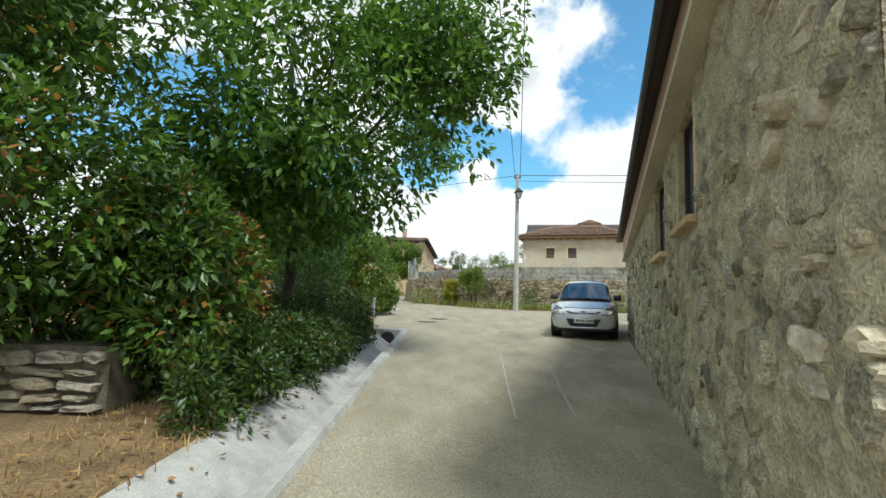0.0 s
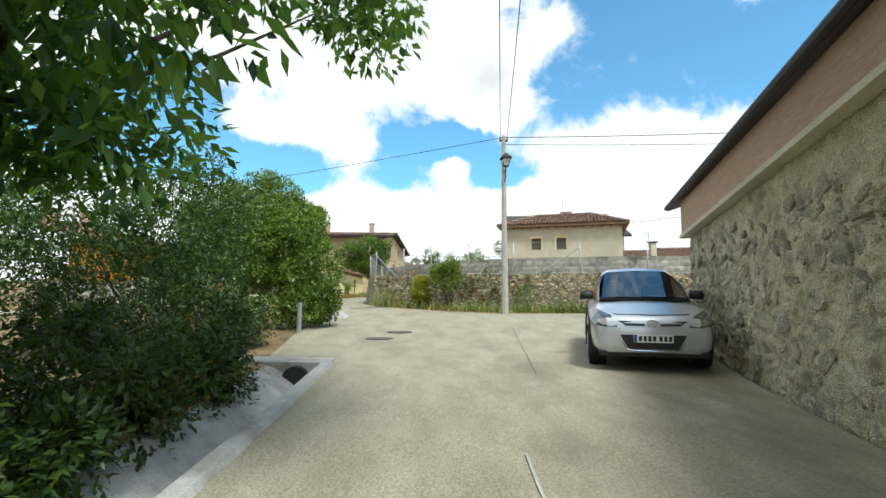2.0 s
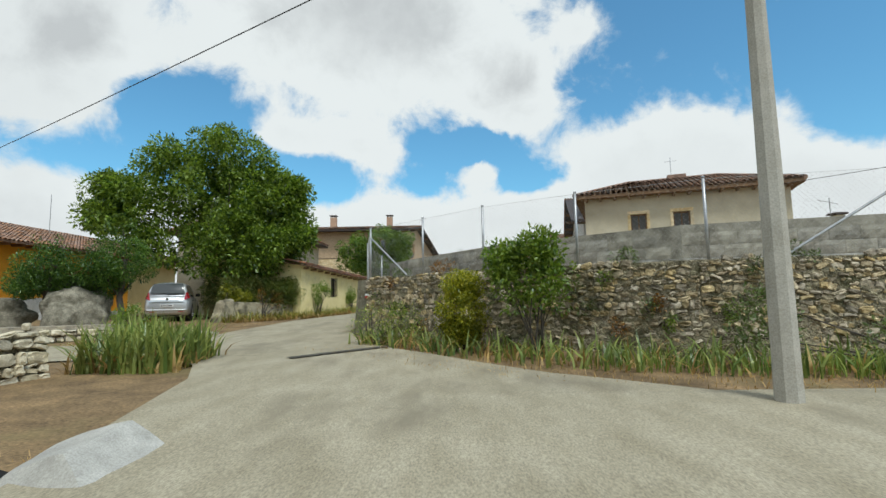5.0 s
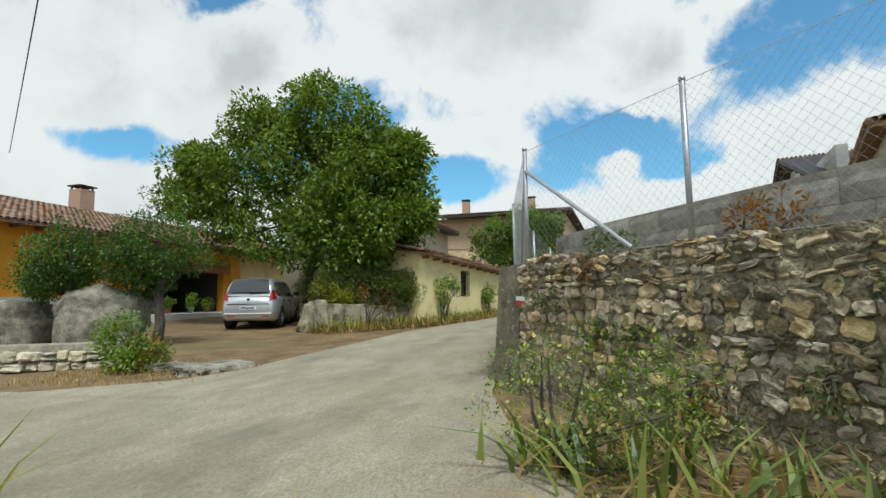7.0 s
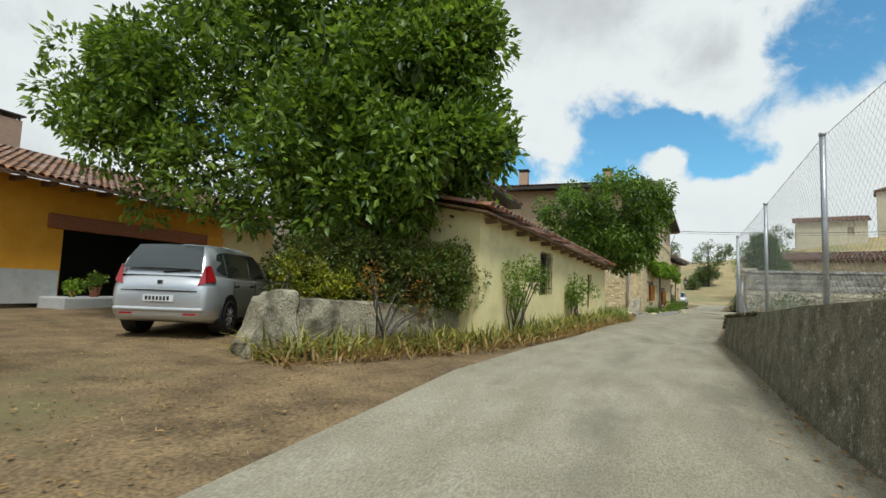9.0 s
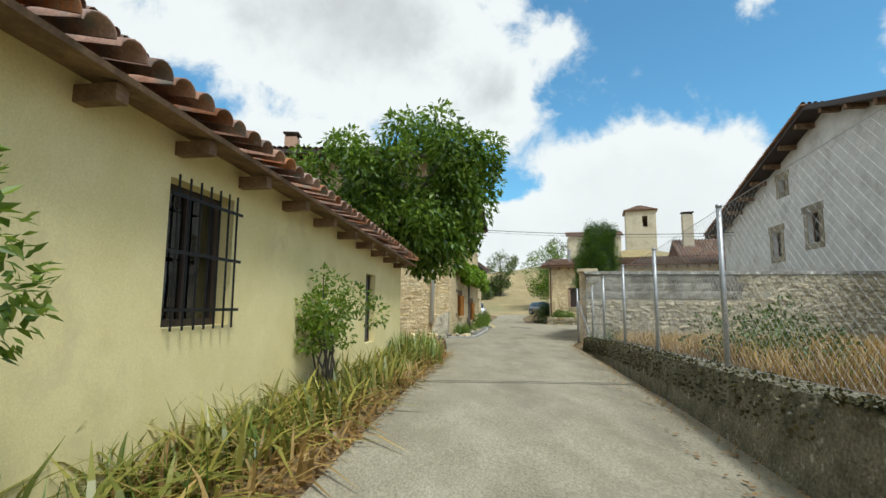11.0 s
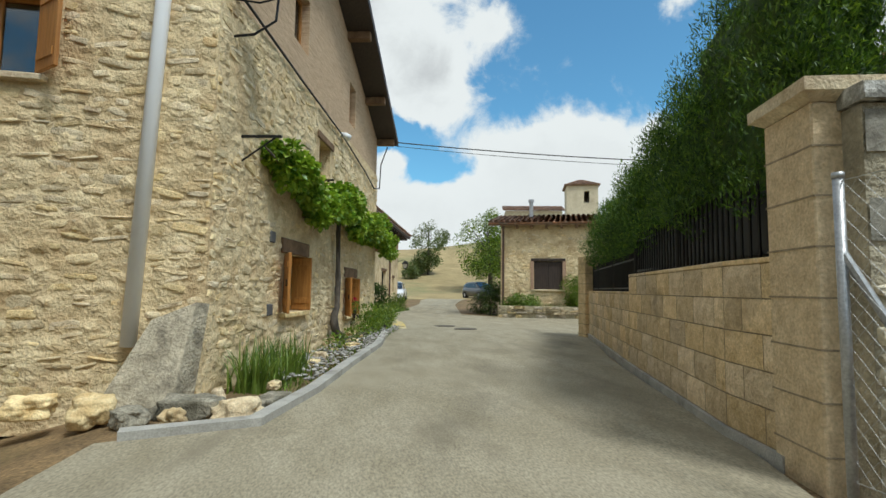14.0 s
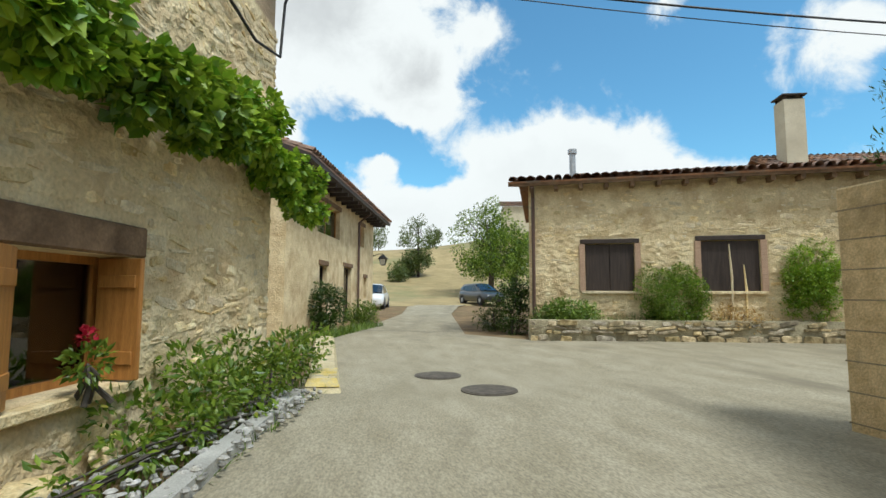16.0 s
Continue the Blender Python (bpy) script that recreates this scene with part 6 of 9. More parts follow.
part("core", thick_wall(GW[::-1], [3.05, 3.05, 3.0, 2.95, 2.85, 2.8], [1.9] * 6, 0.2).turned(Matrix.Translation((1.0, -34.6, -2.1))), M_GREYBLOCK, gw)

# higher grey wall with a rubble foot beyond the fence
tall = thing("grey_boundary_wall", "boundary wall of grey blocks over whitish rubble with lichen", "wall", frame_at(0.66, 60.12, 0.7, -15))
tall_core = part("core", wall_shape(13, 2.45, 0.3, (), top=[(0, 2.45), (13, 2.35)]), M_RUBBLE_GREY, tall)

# tan block wall with pier and hedge
BW = [(3.7, 69.4), (1.95, 64.66), (0.82, 61.4), (0.672, 60.7)]
bw = thing("block_wall", "tan split-block boundary wall with an iron fence on top", "wall", pose(0.78, 60.6, 0.9))
part("core", thick_wall(BW[::-1], [2.26, 2.26, 2.05, 2.02], [0.6] * 4, 0.22).turned(Matrix.Translation((-0.78, -60.6, -0.9))), M_BLOCKJOINT, bw, "recessed joints")

# ---------------------------------------------------------------- chain-link fence on the garden wall
FENCE = [(10.2, 26.85, 2.15), (7.4, 27.3, 2.18), (4.6, 27.95, 2.2), (2.7, 29.1, 2.22), (0.98, 30.3, 2.22), (-0.40, 31.6, 2.2), (-1.93, 33.2, 2.2), (-2.6, 36.8, 2.02), (-2.58, 40.3, 1.88), (-2.38, 43.3, 1.72), (-2.2, 46.3, 1.56),
         (-1.7, 48.9, 1.48), (-1.28, 51.2, 1.42), (-0.91, 53.25, 1.4), (-0.62, 55.07, 1.34), (0.09, 57.86, 1.22), (0.34, 60.0, 1.12)]
FENCE_H = [1.42, 1.42, 1.42, 1.42, 1.42, 1.42, 1.42, 1.6, 1.65, 1.65, 1.65, 1.6, 1.5, 1.45, 1.42, 1.45, 1.56]
fence = thing("wire_fence", "galvanised chain-link fence on posts along the garden wall", "fence", pose(-1.93, 33.2, 2.2))
f_off = Matrix.Translation((1.93, -33.2, -2.2))
for (x, y, z), h in zip(FENCE, FENCE_H):
    part("post", Shape().tube([(x, y, z - 0.15), (x, y, z + h)], 0.026, 10).disc((x, y, z + h + 0.01), 0.03, "z", 10, 0.03).turned(f_off), M_GALV, fence, smooth=True)
for i, j, f_ in ((6, 5, 0.72), (6, 7, 0.35), (1, 2, 0.6)):
    a, b = Vector(FENCE[i]), Vector(FENCE[j])
    part("brace", Shape().tube([a + Vector((0, 0, FENCE_H[i] * 0.82)), a.lerp(b, f_) + Vector((0, 0, 0.05))], 0.022, 8).turned(f_off), M_GALV, fence)
for i in range(len(FENCE) - 1):
    a, b = Vector(FENCE[i]), Vector(FENCE[i + 1])
    ha, hb = FENCE_H[i] - 0.06, FENCE_H[i + 1] - 0.06
    L_ = (b - a).length
    net = Shape()
    n = int(L_ / 0.085)

    def at(s_, t_):
        return a.lerp(b, s_ / L_) + Vector((0, 0, 0.04 + t_ * lerp(ha, hb, s_ / L_)))

    hgt = (ha + hb) / 2
    for k in range(-int(hgt / 0.085) - 1, n + 1):
        for sgn in (0, 1):
            s0, s1 = k * 0.085, k * 0.085 + hgt * 0.95
            u0, u1 = max(s0, 0), min(s1, L_)
            if u1 - u0 < 0.03:
                continue
            t0, t1 = (u0 - s0) / (s1 - s0), (u1 - s0) / (s1 - s0)
            if sgn:
                t0, t1 = 1 - t0, 1 - t1
            net.tube([at(u0, t0), at(u1, t1)], 0.001, 3, caps=False)
    for t_ in (0.0, 1.0):
        net.tube([at(0, t_), at(L_, t_)], 0.003, 4, caps=False)
    part("netting", net.turned(f_off), M_WIRE, fence, "thin diamond wire netting", kind="stuff")

part("brace", Shape().tube([(0.34, 60.0, 2.3), (0.62, 59.45, 1.0)], 0.022, 8).turned(f_off), M_GALV, fence)

# ---------------------------------------------------------------- pole, wires and lantern
pole = thing("utility_pole", "tapered concrete utility pole with a street lantern", "utility pole", pose(3.63, 24.75, 0.5))
part("shaft", Shape().tube([(0, 0, 0), (0.0, 0, 6.95)], [0.135, 0.075], 8), M_POLE, pole, "grey concrete shaft")
part("insulator_arm", Shape().box(-0.16, -0.03, 6.72, 0.16, 0.03, 6.78).tube([(-0.14, 0, 6.78), (-0.14, 0, 6.9)], 0.025, 6).tube([(0.14, 0, 6.78), (0.14, 0, 6.9)], 0.025, 6), M_IRON, pole)
part("bracket", Shape().tube([(0, -0.12, 5.1), (0.0, -0.4, 5.25), (0.0, -0.45, 5.6)], 0.02, 6).tube([(0, -0.12, 5.45), (0, -0.42, 5.5)], 0.015, 6), M_IRON, pole)


def lantern(parent, m):
    """A four-sided street lantern, its foot at the origin of m."""
    s = Shape()
    s.loft([[(-0.09, -0.09, 0.0), (0.09, -0.09, 0.0), (0.09, 0.09, 0.0), (-0.09, 0.09, 0.0)], [(-0.10, -0.10, 0.03), (0.10, -0.10, 0.03), (0.10, 0.10, 0.03), (-0.10, 0.10, 0.03)]])
    for sx in (-1, 1):
        for sy in (-1, 1):
            s.tube([(sx * 0.095, sy * 0.095, 0.03), (sx * 0.16, sy * 0.16, 0.3)], 0.012, 5)
    s.loft([[(-0.2, -0.2, 0.30), (0.2, -0.2, 0.30), (0.2, 0.2, 0.30), (-0.2, 0.2, 0.30)], [(-0.21, -0.21, 0.33), (0.21, -0.21, 0.33), (0.21, 0.21, 0.33), (-0.21, 0.21, 0.33)],
            [(-0.1, -0.1, 0.45), (0.1, -0.1, 0.45), (0.1, 0.1, 0.45), (-0.1, 0.1, 0.45)], [(-0.05, -0.05, 0.52), (0.05, -0.05, 0.52), (0.05, 0.05, 0.52), (-0.05, 0.05, 0.52)]])
    ob = part("lantern", s.turned(m), M_IRON, parent, "black iron lantern")
    g = Shape().loft([[(-0.085, -0.085, 0.035), (0.085, -0.085, 0.035), (0.085, 0.085, 0.035), (-0.085, 0.085, 0.035)], [(-0.15, -0.15, 0.295), (0.15, -0.15, 0.295), (0.15, 0.15, 0.295), (-0.15, 0.15, 0.295)]])
    part("lamp_glass", g.turned(m), M_LAMP, ob, "clear lamp glass")


lantern(pole, pose(0, -0.45, 5.6))


def wire(label, a, b, sag, r=0.012, group="overhead wires"):
    a, b = Vector(a), Vector(b)
    pts = [a.lerp(b, k / 14) - Vector((0, 0, sag * 4 * (k / 14) * (1 - k / 14))) for k in range(15)]
    return solo("overhead_wire", Shape().tube(pts, r, 5), M_CABLE, label, "wire", group=group)


W_TOP = (3.63, 24.75, 7.38)
wire("black overhead wire from the pole across the road", (3.5, 24.75, 7.42), (-3.0, -14, 9.0), 0.5)
wire("black overhead wire from the pole across the road", (3.77, 24.75, 7.42), (-2.0, -14, 9.2), 0.6)
wire("black overhead wire from the pole to the yard", W_TOP, (-20.2, 38.9, 7.0), 0.1)
wire("black overhead wire from the pole past the barn", W_TOP, (32, 22.0, 8.6), 0.35, 0.016)
wire("black overhead wire from the pole past the barn", (3.63, 24.75, 7.1), (32, 22.5, 8.0), 0.35)
wire("black overhead wire over the garden", (13.5, 40.5, 6.2), (34, 29, 9.2), 0.5)
wire("black overhead cable across the lane", (-0.85, 73.1, 6.62), (18, 71.5, 6.75), 0.3, 0.018)
wire("black overhead cable across the lane", (-0.85, 73.1, 6.5), (18, 71.7, 6.6), 0.32, 0.009)

# ---------------------------------------------------------------- manholes, stake, kerbs
for (x, y, z, r_) in ((-0.5, 17.2, 0.30, 0.33), (-0.1, 18.5, 0.345, 0.31), (0.75, 73.05, 0.93, 0.32), (1.15, 71.95, 0.93, 0.33)):
    mh = thing("manhole_cover", "round dark cast-iron manhole cover set in concrete", "manhole", pose(x, y, z), group="manhole covers")
    part("rim", Shape().disc((0, 0, 0.0), r_, "z", 28, 0.02), M_CAST, mh)
    part("lid", Shape().disc((0, 0, 0.005), r_ * 0.88, "z", 28, 0.02), M_CAST, mh, "ribbed iron lid")
stake = solo("grey_stake", Shape().tube([(0, 0, -0.1), (0.0, 0, 0.72)], 0.055, 10), M_GALV, "short grey metal post beside the bush", "post", pose(-2.55, 18.45, 0.35))
sand = thing("kerb_ramp", "faded yellow concrete kerb ramp end on the road", "kerb", pose(-0.75, 72.2, 0.93))
part("ramp", Shape().hexa([(-0.2, -0.1, 0.0), (0.22, -0.15, 0.0), (0.05, 5.9, 0.0), (-0.42, 5.9, 0.0), (-0.15, 0.25, 0.13), (0.15, 0.2, 0.13), (0.0, 5.9, 0.13), (-0.36, 5.9, 0.13)]), M_TANCONC, sand)
part("yellow_band", Shape().hexa([(-0.19, 0.02, 0.055), (0.2, -0.03, 0.055), (0.16, 0.15, 0.12), (-0.16, 0.2, 0.12), (-0.19, 0.01, 0.06), (0.2, -0.04, 0.06), (0.165, 0.14, 0.128), (-0.165, 0.19, 0.128)]), M_YELLOWP, sand, "worn yellow paint")
part("yellow_band", Shape().box(-0.16, 0.3, 0.131, 0.16, 0.9, 0.134), M_YELLOWP, sand, "worn yellow paint")

# joints, a drain strip and pale streaks in the road
def road_line(name, label, a, b, w, material, h=0.006):
    a, b = Vector(a), Vector(b)
    d = (b - a).normalized()
    q = Vector((-d.y, d.x)) * w / 2
    s = Shape()
    n = max(2, int((b - a).length / 0.5))
    for k in range(n + 1):
        p = a.lerp(b, k / n)
        j = Vector((0.006 * noise.noise((p.x * 2, p.y * 2, 1.0)), 0.006 * noise.noise((p.x * 2, p.y * 2, 4.0))))
        z = road_z(p.y) + 0.012 * noise.noise((p.x * 0.5, p.y * 0.5, 3.0)) + h
        s.v += [(p.x - q.x + j.x, p.y - q.y + j.y, z), (p.x + q.x + j.x, p.y + q.y + j.y, z)]
    s.f = [(2 * k, 2 * k + 2, 2 * k + 3, 2 * k + 1) for k in range(n)]
    return solo(name, s, material, label, "road joint", kind="structure")


road_line("road_drain", "narrow dark drain strip across the side road", (-1.05, 29.95), (-2.6, 28.35), 0.22, M_DRAIN, 0.02)
road_line("road_joint", "dark joint across the concrete lane", (-4.75, 51.4), (-1.55, 51.15), 0.05, M_CAST, 0.022)
road_line("road_joint", "dark joint across the concrete lane", (-0.2, 80.6), (2.7, 79.7), 0.05, M_CAST, 0.012)
road_line("road_crack", "long crack in the concrete road", (2.0, 13.0), (2.9, 19.5), 0.008, M_OLDCONC, 0.012)
road_line("road_streak", "pale scratched streak along the road", (0.75, 5.0), (1.15, 9.8), 0.02, M_CONC, 0.012)
road_line("road_streak", "pale scratched streak along the road", (1.35, 5.0), (1.85, 8.6), 0.016, M_CONC, 0.012)

# white and red trail mark on the wall's corner
mk = thing("trail_mark", "painted white over red trail mark on the wall corner", "trail mark", pose(-2.02, 33.06, 1.76))
part("white_bar", Shape().box(-0.012, -0.08, 0.005, 0.0, 0.08, 0.055).turned(pose(0, 0, 0, 0, 0, 45) @ pose(0, -0.02, 0)), M_WHITEP, mk)
part("red_bar", Shape().box(-0.012, -0.08, -0.055, 0.0, 0.08, -0.002).turned(pose(0, 0, 0, 0, 0, 45) @ pose(0, -0.02, 0)), M_REDP, mk)


# ---------------------------------------------------------------- cars
def car(name, label, m, paint, L, W, H, hood, wheel_r, base, van=False, rear=True, front=True, fine=True):
    """A parked car; front towards +x, standing on z = 0."""
    c = thing(name, label, "car", m)
    hl, hw = L / 2, W / 2
    belt = 0.62 * H
    secs = []
    fr = hl - hood * 1.0
    for x, w, b, t in ((-hl, 0.80, 0.36, belt - 0.22), (-hl + 0.06, 0.90, 0.28, belt - 0.03), (-hl + 0.35, 0.985, 0.22, belt + 0.05), (-hl + 1.0, 1.0, 0.20, belt + 0.03), (0.0, 1.0, 0.20, belt),
                       (fr - 0.25, 1.0, 0.20, belt - 0.02), (fr + 0.05, 0.995, 0.20, belt - 0.01), (fr + hood * 0.45, 0.99, 0.20, belt - 0.06), (hl - 0.34, 0.97, 0.20, belt - 0.13), (hl - 0.14, 0.93, 0.20, belt - 0.195), (hl - 0.05, 0.87, 0.21, belt - 0.225), (hl, 0.76, 0.24, belt - 0.30)):
        w *= hw
        half = [(0.0, b), (w * 0.86, b), (w * 0.97, b + 0.09), (w, lerp(b, t, 0.42)), (w * 0.985, lerp(b, t, 0.72)), (w * 0.93, t - 0.05), (w * 0.80, t), (w * 0.40, t + 0.02), (0.0, t + 0.025)]
        ring = [(x, y, z) for y, z in half] + [(x, -y, z) for y, z in half[-2:0:-1]]
        secs.append(ring)
    body = part("body", Shape().loft(secs), paint, c, smooth=True)
    roof_pts = [(-hl + 0.10, belt + 0.02, 0.80, 0.80), (-hl + 0.30, belt + 0.28 * (H - belt) / 0.5, 0.82, 0.72), (-hl + 0.52, H - 0.07, 0.83, 0.66), (-hl + 1.05, H - 0.01, 0.84, 0.65), (-0.1, H, 0.84, 0.65),
                (fr - 1.0, H - 0.05, 0.84, 0.64), (fr - 0.45, lerp(belt, H, 0.55), 0.83, 0.70), (fr + 0.08, belt + 0.0, 0.80, 0.78)]
    if van:
        roof_pts[1] = (-hl + 0.22, lerp(belt, H, 0.5), 0.83, 0.75)
        roof_pts[2] = (-hl + 0.38, H - 0.10, 0.84, 0.68)
    rr = []
    for x, zt, wb, wt in roof_pts:
        zt = max(zt, belt + 0.01)
        k = (zt - belt) / (H - belt)
        wt_ = lerp(wb, wt, k) * hw
        half = [(wb * hw, belt - 0.04), (lerp(wb * hw, wt_, 0.5) + 0.015, lerp(belt, zt, 0.5)), (wt_, zt - 0.05 * k), (wt_ * 0.85, zt), (0.0, zt + 0.03 * k)]
        rr.append([(x, y, z) for y, z in half] + [(x, -y, z) for y, z in half[-2::-1]])
    shell = Shape().loft(rr, caps=False, closed=False)
    shell.f = [q for k, q in enumerate(shell.f) if not (k // 8 in (5, 6) and 2 <= k % 8 <= 5)]
    cabin = part("cabin", shell, paint, c, "rounded roof and pillars", smooth=True)
    # plate over the body paint; the cabin's shade is put into its black
    part("belt_plate", Shape().box(-hl + 0.3, -hw * 0.76, belt + 0.03, fr + 0.0, hw * 0.76, belt + 0.045), M_BLACKP, cabin, "black plate at belt height standing in for the cabin's gloom")

    def side_y(x, z):
        """Half width of the cabin at this place."""
        xs_ = [p[0] for p in roof_pts]
        zt = float(np.interp(x, xs_, [p[1] for p in roof_pts]))
        k = min(max((z - belt) / (H - belt), 0), 1)
        return lerp(0.835 * hw, 0.66 * hw, k) + 0.017

    def panel(name_, pts, material, lab=""):
        for sg in (1, -1):
            s = Shape()
            vs = [(x, sg * side_y(x, z), z) for x, z in pts]
            ins = [(x, sg * (side_y(x, z) - 0.03), z) for x, z in pts]
            n_ = len(pts)
            s.add(vs + ins, [tuple(range(n_)) if sg < 0 else tuple(range(n_))[::-1]] + [(i, (i + 1) % n_, n_ + (i + 1) % n_, n_ + i) for i in range(n_)])
            part(name_, s, material, cabin, lab)

    zt, zb = H - 0.115, belt + 0.03
    mid = -0.05
    panel("side_window", [(mid + 0.05, zb), (fr - 0.42, zb), (fr - 0.72, lerp(zb, zt, 0.6)), (fr - 1.05, zt), (mid + 0.05, zt)], M_TINTGLASS, "dark side glass")
    panel("side_window", [(-hl + 1.05, zb), (mid - 0.03, zb), (mid - 0.03, zt), (-hl + 1.0, zt - 0.02)], M_TINTGLASS, "dark side glass")
    panel("side_window", [(-hl + 0.52, zb + 0.1), (-hl + 0.98, zb + 0.02), (-hl + 0.93, zt - 0.03), (-hl + 0.66, zt - 0.08)], M_TINTGLASS, "dark side glass")
    # windscreen and rear glass follow the cabin's slope
    def sloped(name_, a, b, lo, hi, wlo, whi, lab):
        s = Shape()
        n_ = 6
        p0, p1 = Vector((a[0], 0, a[1])), Vector((b[0], 0, b[1]))
        nrm = Vector((-(p1 - p0).z, 0, (p1 - p0).x)).normalized()
        if nrm.z < 0:
            nrm = -nrm
        rows_ = []
        for t_ in (lo, (lo + hi) / 2, hi):
            q = p0.lerp(p1, t_) + nrm * (0.02 if a[0] > 0 else 0.045 + 0.05 * (1 - (2 * t_ - 1) ** 2))
            ww = lerp(wlo, whi, t_) * hw
            rows_.append([(q.x - (0.05 if a[0] > 0 else -0.012) * (abs(u) ** 2), ww * u, q.z + 0.02 * (1 - u * u)) for u in np.linspace(-1, 1, n_)])
        k = n_
        s.v = [p for r_ in rows_ for p in r_]
        s.f = [(i * k + j, i * k + j + 1, (i + 1) * k + j + 1, (i + 1) * k + j) for i in range(2) for j in range(k - 1)]
        part(name_, s, M_CARGLASS if a[0] > 0 else M_TINTGLASS, cabin, lab, smooth=True)

    sloped("windscreen", (roof_pts[7][0], belt + 0.02), (roof_pts[5][0], H - 0.05), 0.05, 0.97, 0.76, 0.60, "dark sloping windscreen")
    sloped("rear_window", (roof_pts[0][0] - 0.01, belt + 0.06), (roof_pts[2][0], H - 0.07), 0.08, 0.95, 0.76, 0.62, "dark rear glass")
    # inside
    part("dashboard", Shape().box(fr - 0.5, -hw * 0.7, belt - 0.1, fr - 0.1, hw * 0.7, belt + 0.01), M_BLACKP, cabin)
    for sy in (-1, 1):
        part("seat", Shape().box(-0.55, sy * 0.36 - 0.23, 0.5, -0.38, sy * 0.36 + 0.23, belt + 0.28, 0.05), M_SHADE, cabin)
        part("headrest", Shape().box(-0.56, sy * 0.36 - 0.13, belt + 0.31, -0.46, sy * 0.36 + 0.13, belt + 0.46, 0.04), M_SHADE, cabin)
    # wheels
    for wx in (base[0], base[1]):
        for sg in (1, -1):
            yy = sg * (hw - 0.11)
            part("wheel_arch", Shape().tube([(wx, sg * (hw - 0.25), wheel_r + 0.03), (wx, sg * (hw + 0.004), wheel_r + 0.03)], wheel_r + 0.065, 26), M_BLACKP, body, "black wheel arch")
            s = Shape()
            prof = [(-0.1, 0.62), (-0.1, 0.92), (-0.075, 0.99), (0.0, 1.0), (0.075, 0.99), (0.105, 0.92), (0.105, 0.66), (0.06, 0.64)]
            n_ = 28
            rings = [[(wx + math.cos(2 * math.pi * k / n_) * r_ * wheel_r, yy + sg * (o + 0.02), wheel_r + math.sin(2 * math.pi * k / n_) * r_ * wheel_r) for k in range(n_)] for o, r_ in prof]
            s.loft(rings, caps=False)
            wheel = part("wheel", s, M_TYRE, c, "black rubber tyre", smooth=True)
            rim = Shape()
            rim.tube([(wx, yy + sg * 0.06, wheel_r), (wx, yy + sg * 0.075, wheel_r)], wheel_r * 0.64, 28)
            for k in range(9):
                a = 2 * math.pi * k / 9
                p = Vector((math.cos(a), 0, math.sin(a)))
                rim.tube([Vector((wx, yy + sg * 0.115, wheel_r)) + p * 0.05, Vector((wx, yy + sg * 0.10, wheel_r)) + p * wheel_r * 0.62], [0.03, 0.022], 5)
            rim.tube([(wx, yy + sg * 0.075, wheel_r), (wx, yy + sg * 0.13, wheel_r)], 0.06, 12)
            part("rim", rim, M_RIM, wheel, "silver wheel trim")
    if not fine:
        return c
    part("sill", Shape().box(base[0] + 0.4, -hw * 0.985, 0.17, base[1] - 0.4, hw * 0.985, 0.27, 0.02), M_BLACKP, body, "black sill")
    for x in (mid, -hl + 1.02, fr - 0.12):
        for sg in (1, -1):
            part("door_gap", Shape().box(x - 0.004, sg * hw * 0.996 - 0.004, 0.34, x + 0.004, sg * hw * 0.996 + 0.004, belt - 0.06), M_BLACKP, body)
    for x in (mid - 0.22 if not van else mid - 0.2, -hl + 1.15):
        for sg in (1, -1):
            part("door_handle", Shape().box(x - 0.1, sg * (hw + 0.0) - 0.02, belt - 0.17, x + 0.1, sg * (hw + 0.0) + 0.02, belt - 0.13, 0.008), M_BLACKP, body, "black door handle")
    for sg in (1, -1):
        s = Shape()
        s.loft([[(fr - 0.45 + dx, sg * (hw * (0.9) + dy), belt + 0.10 + dz) for dx, dz in ((-0.07, -0.055), (0.06, -0.06), (0.08, 0.02), (0.0, 0.085), (-0.08, 0.06))] for dy in (0.0, 0.10, 0.20)])
        part("mirror", s, M_BLACKP, body, "black door mirror", smooth=True)
    if front:
        for sg in (1, -1):
            # the lamp lies on the wing from the nose back along the bonnet edge
            def lamp(q, out_):
                return [(x + out_, sg * (y * hw + out_ * 0.5), z + out_ * 0.6) for x, y, z in q]

            lo_ = [(hl - 0.015, 0.53, 0.575), (hl - 0.03, 0.72, 0.565), (hl - 0.09, 0.88, 0.585), (hl - 0.25, 0.965, 0.66), (hl - 0.54, 0.985, 0.80), (hl - 0.50, 0.925, 0.835), (hl - 0.30, 0.83, 0.81), (hl - 0.11, 0.64, 0.735)]
            s = Shape().loft([lamp(lo_, -0.06), lamp(lo_, 0.03), [tuple(Vector(p).lerp(Vector((hl - 0.16, sg * 0.83 * hw, 0.71)), 0.25)) for p in lamp(lo_, 0.045)]])
            part("headlight", s, M_HEADLAMP, body, "large swept-back headlight")
            part("lamp_reflector", Shape().tube([(hl - 0.10, sg * 0.78 * hw, 0.66), (hl + 0.012, sg * 0.775 * hw, 0.66)], 0.05, 14), M_CHROME, body, "bright round reflector")
            part("fog_lamp", Shape().tube([(hl - 0.16, sg * 0.60, 0.43), (hl - 0.025, sg * 0.585, 0.43)], 0.062, 14), M_BLACKP, body, "round fog lamp recess")
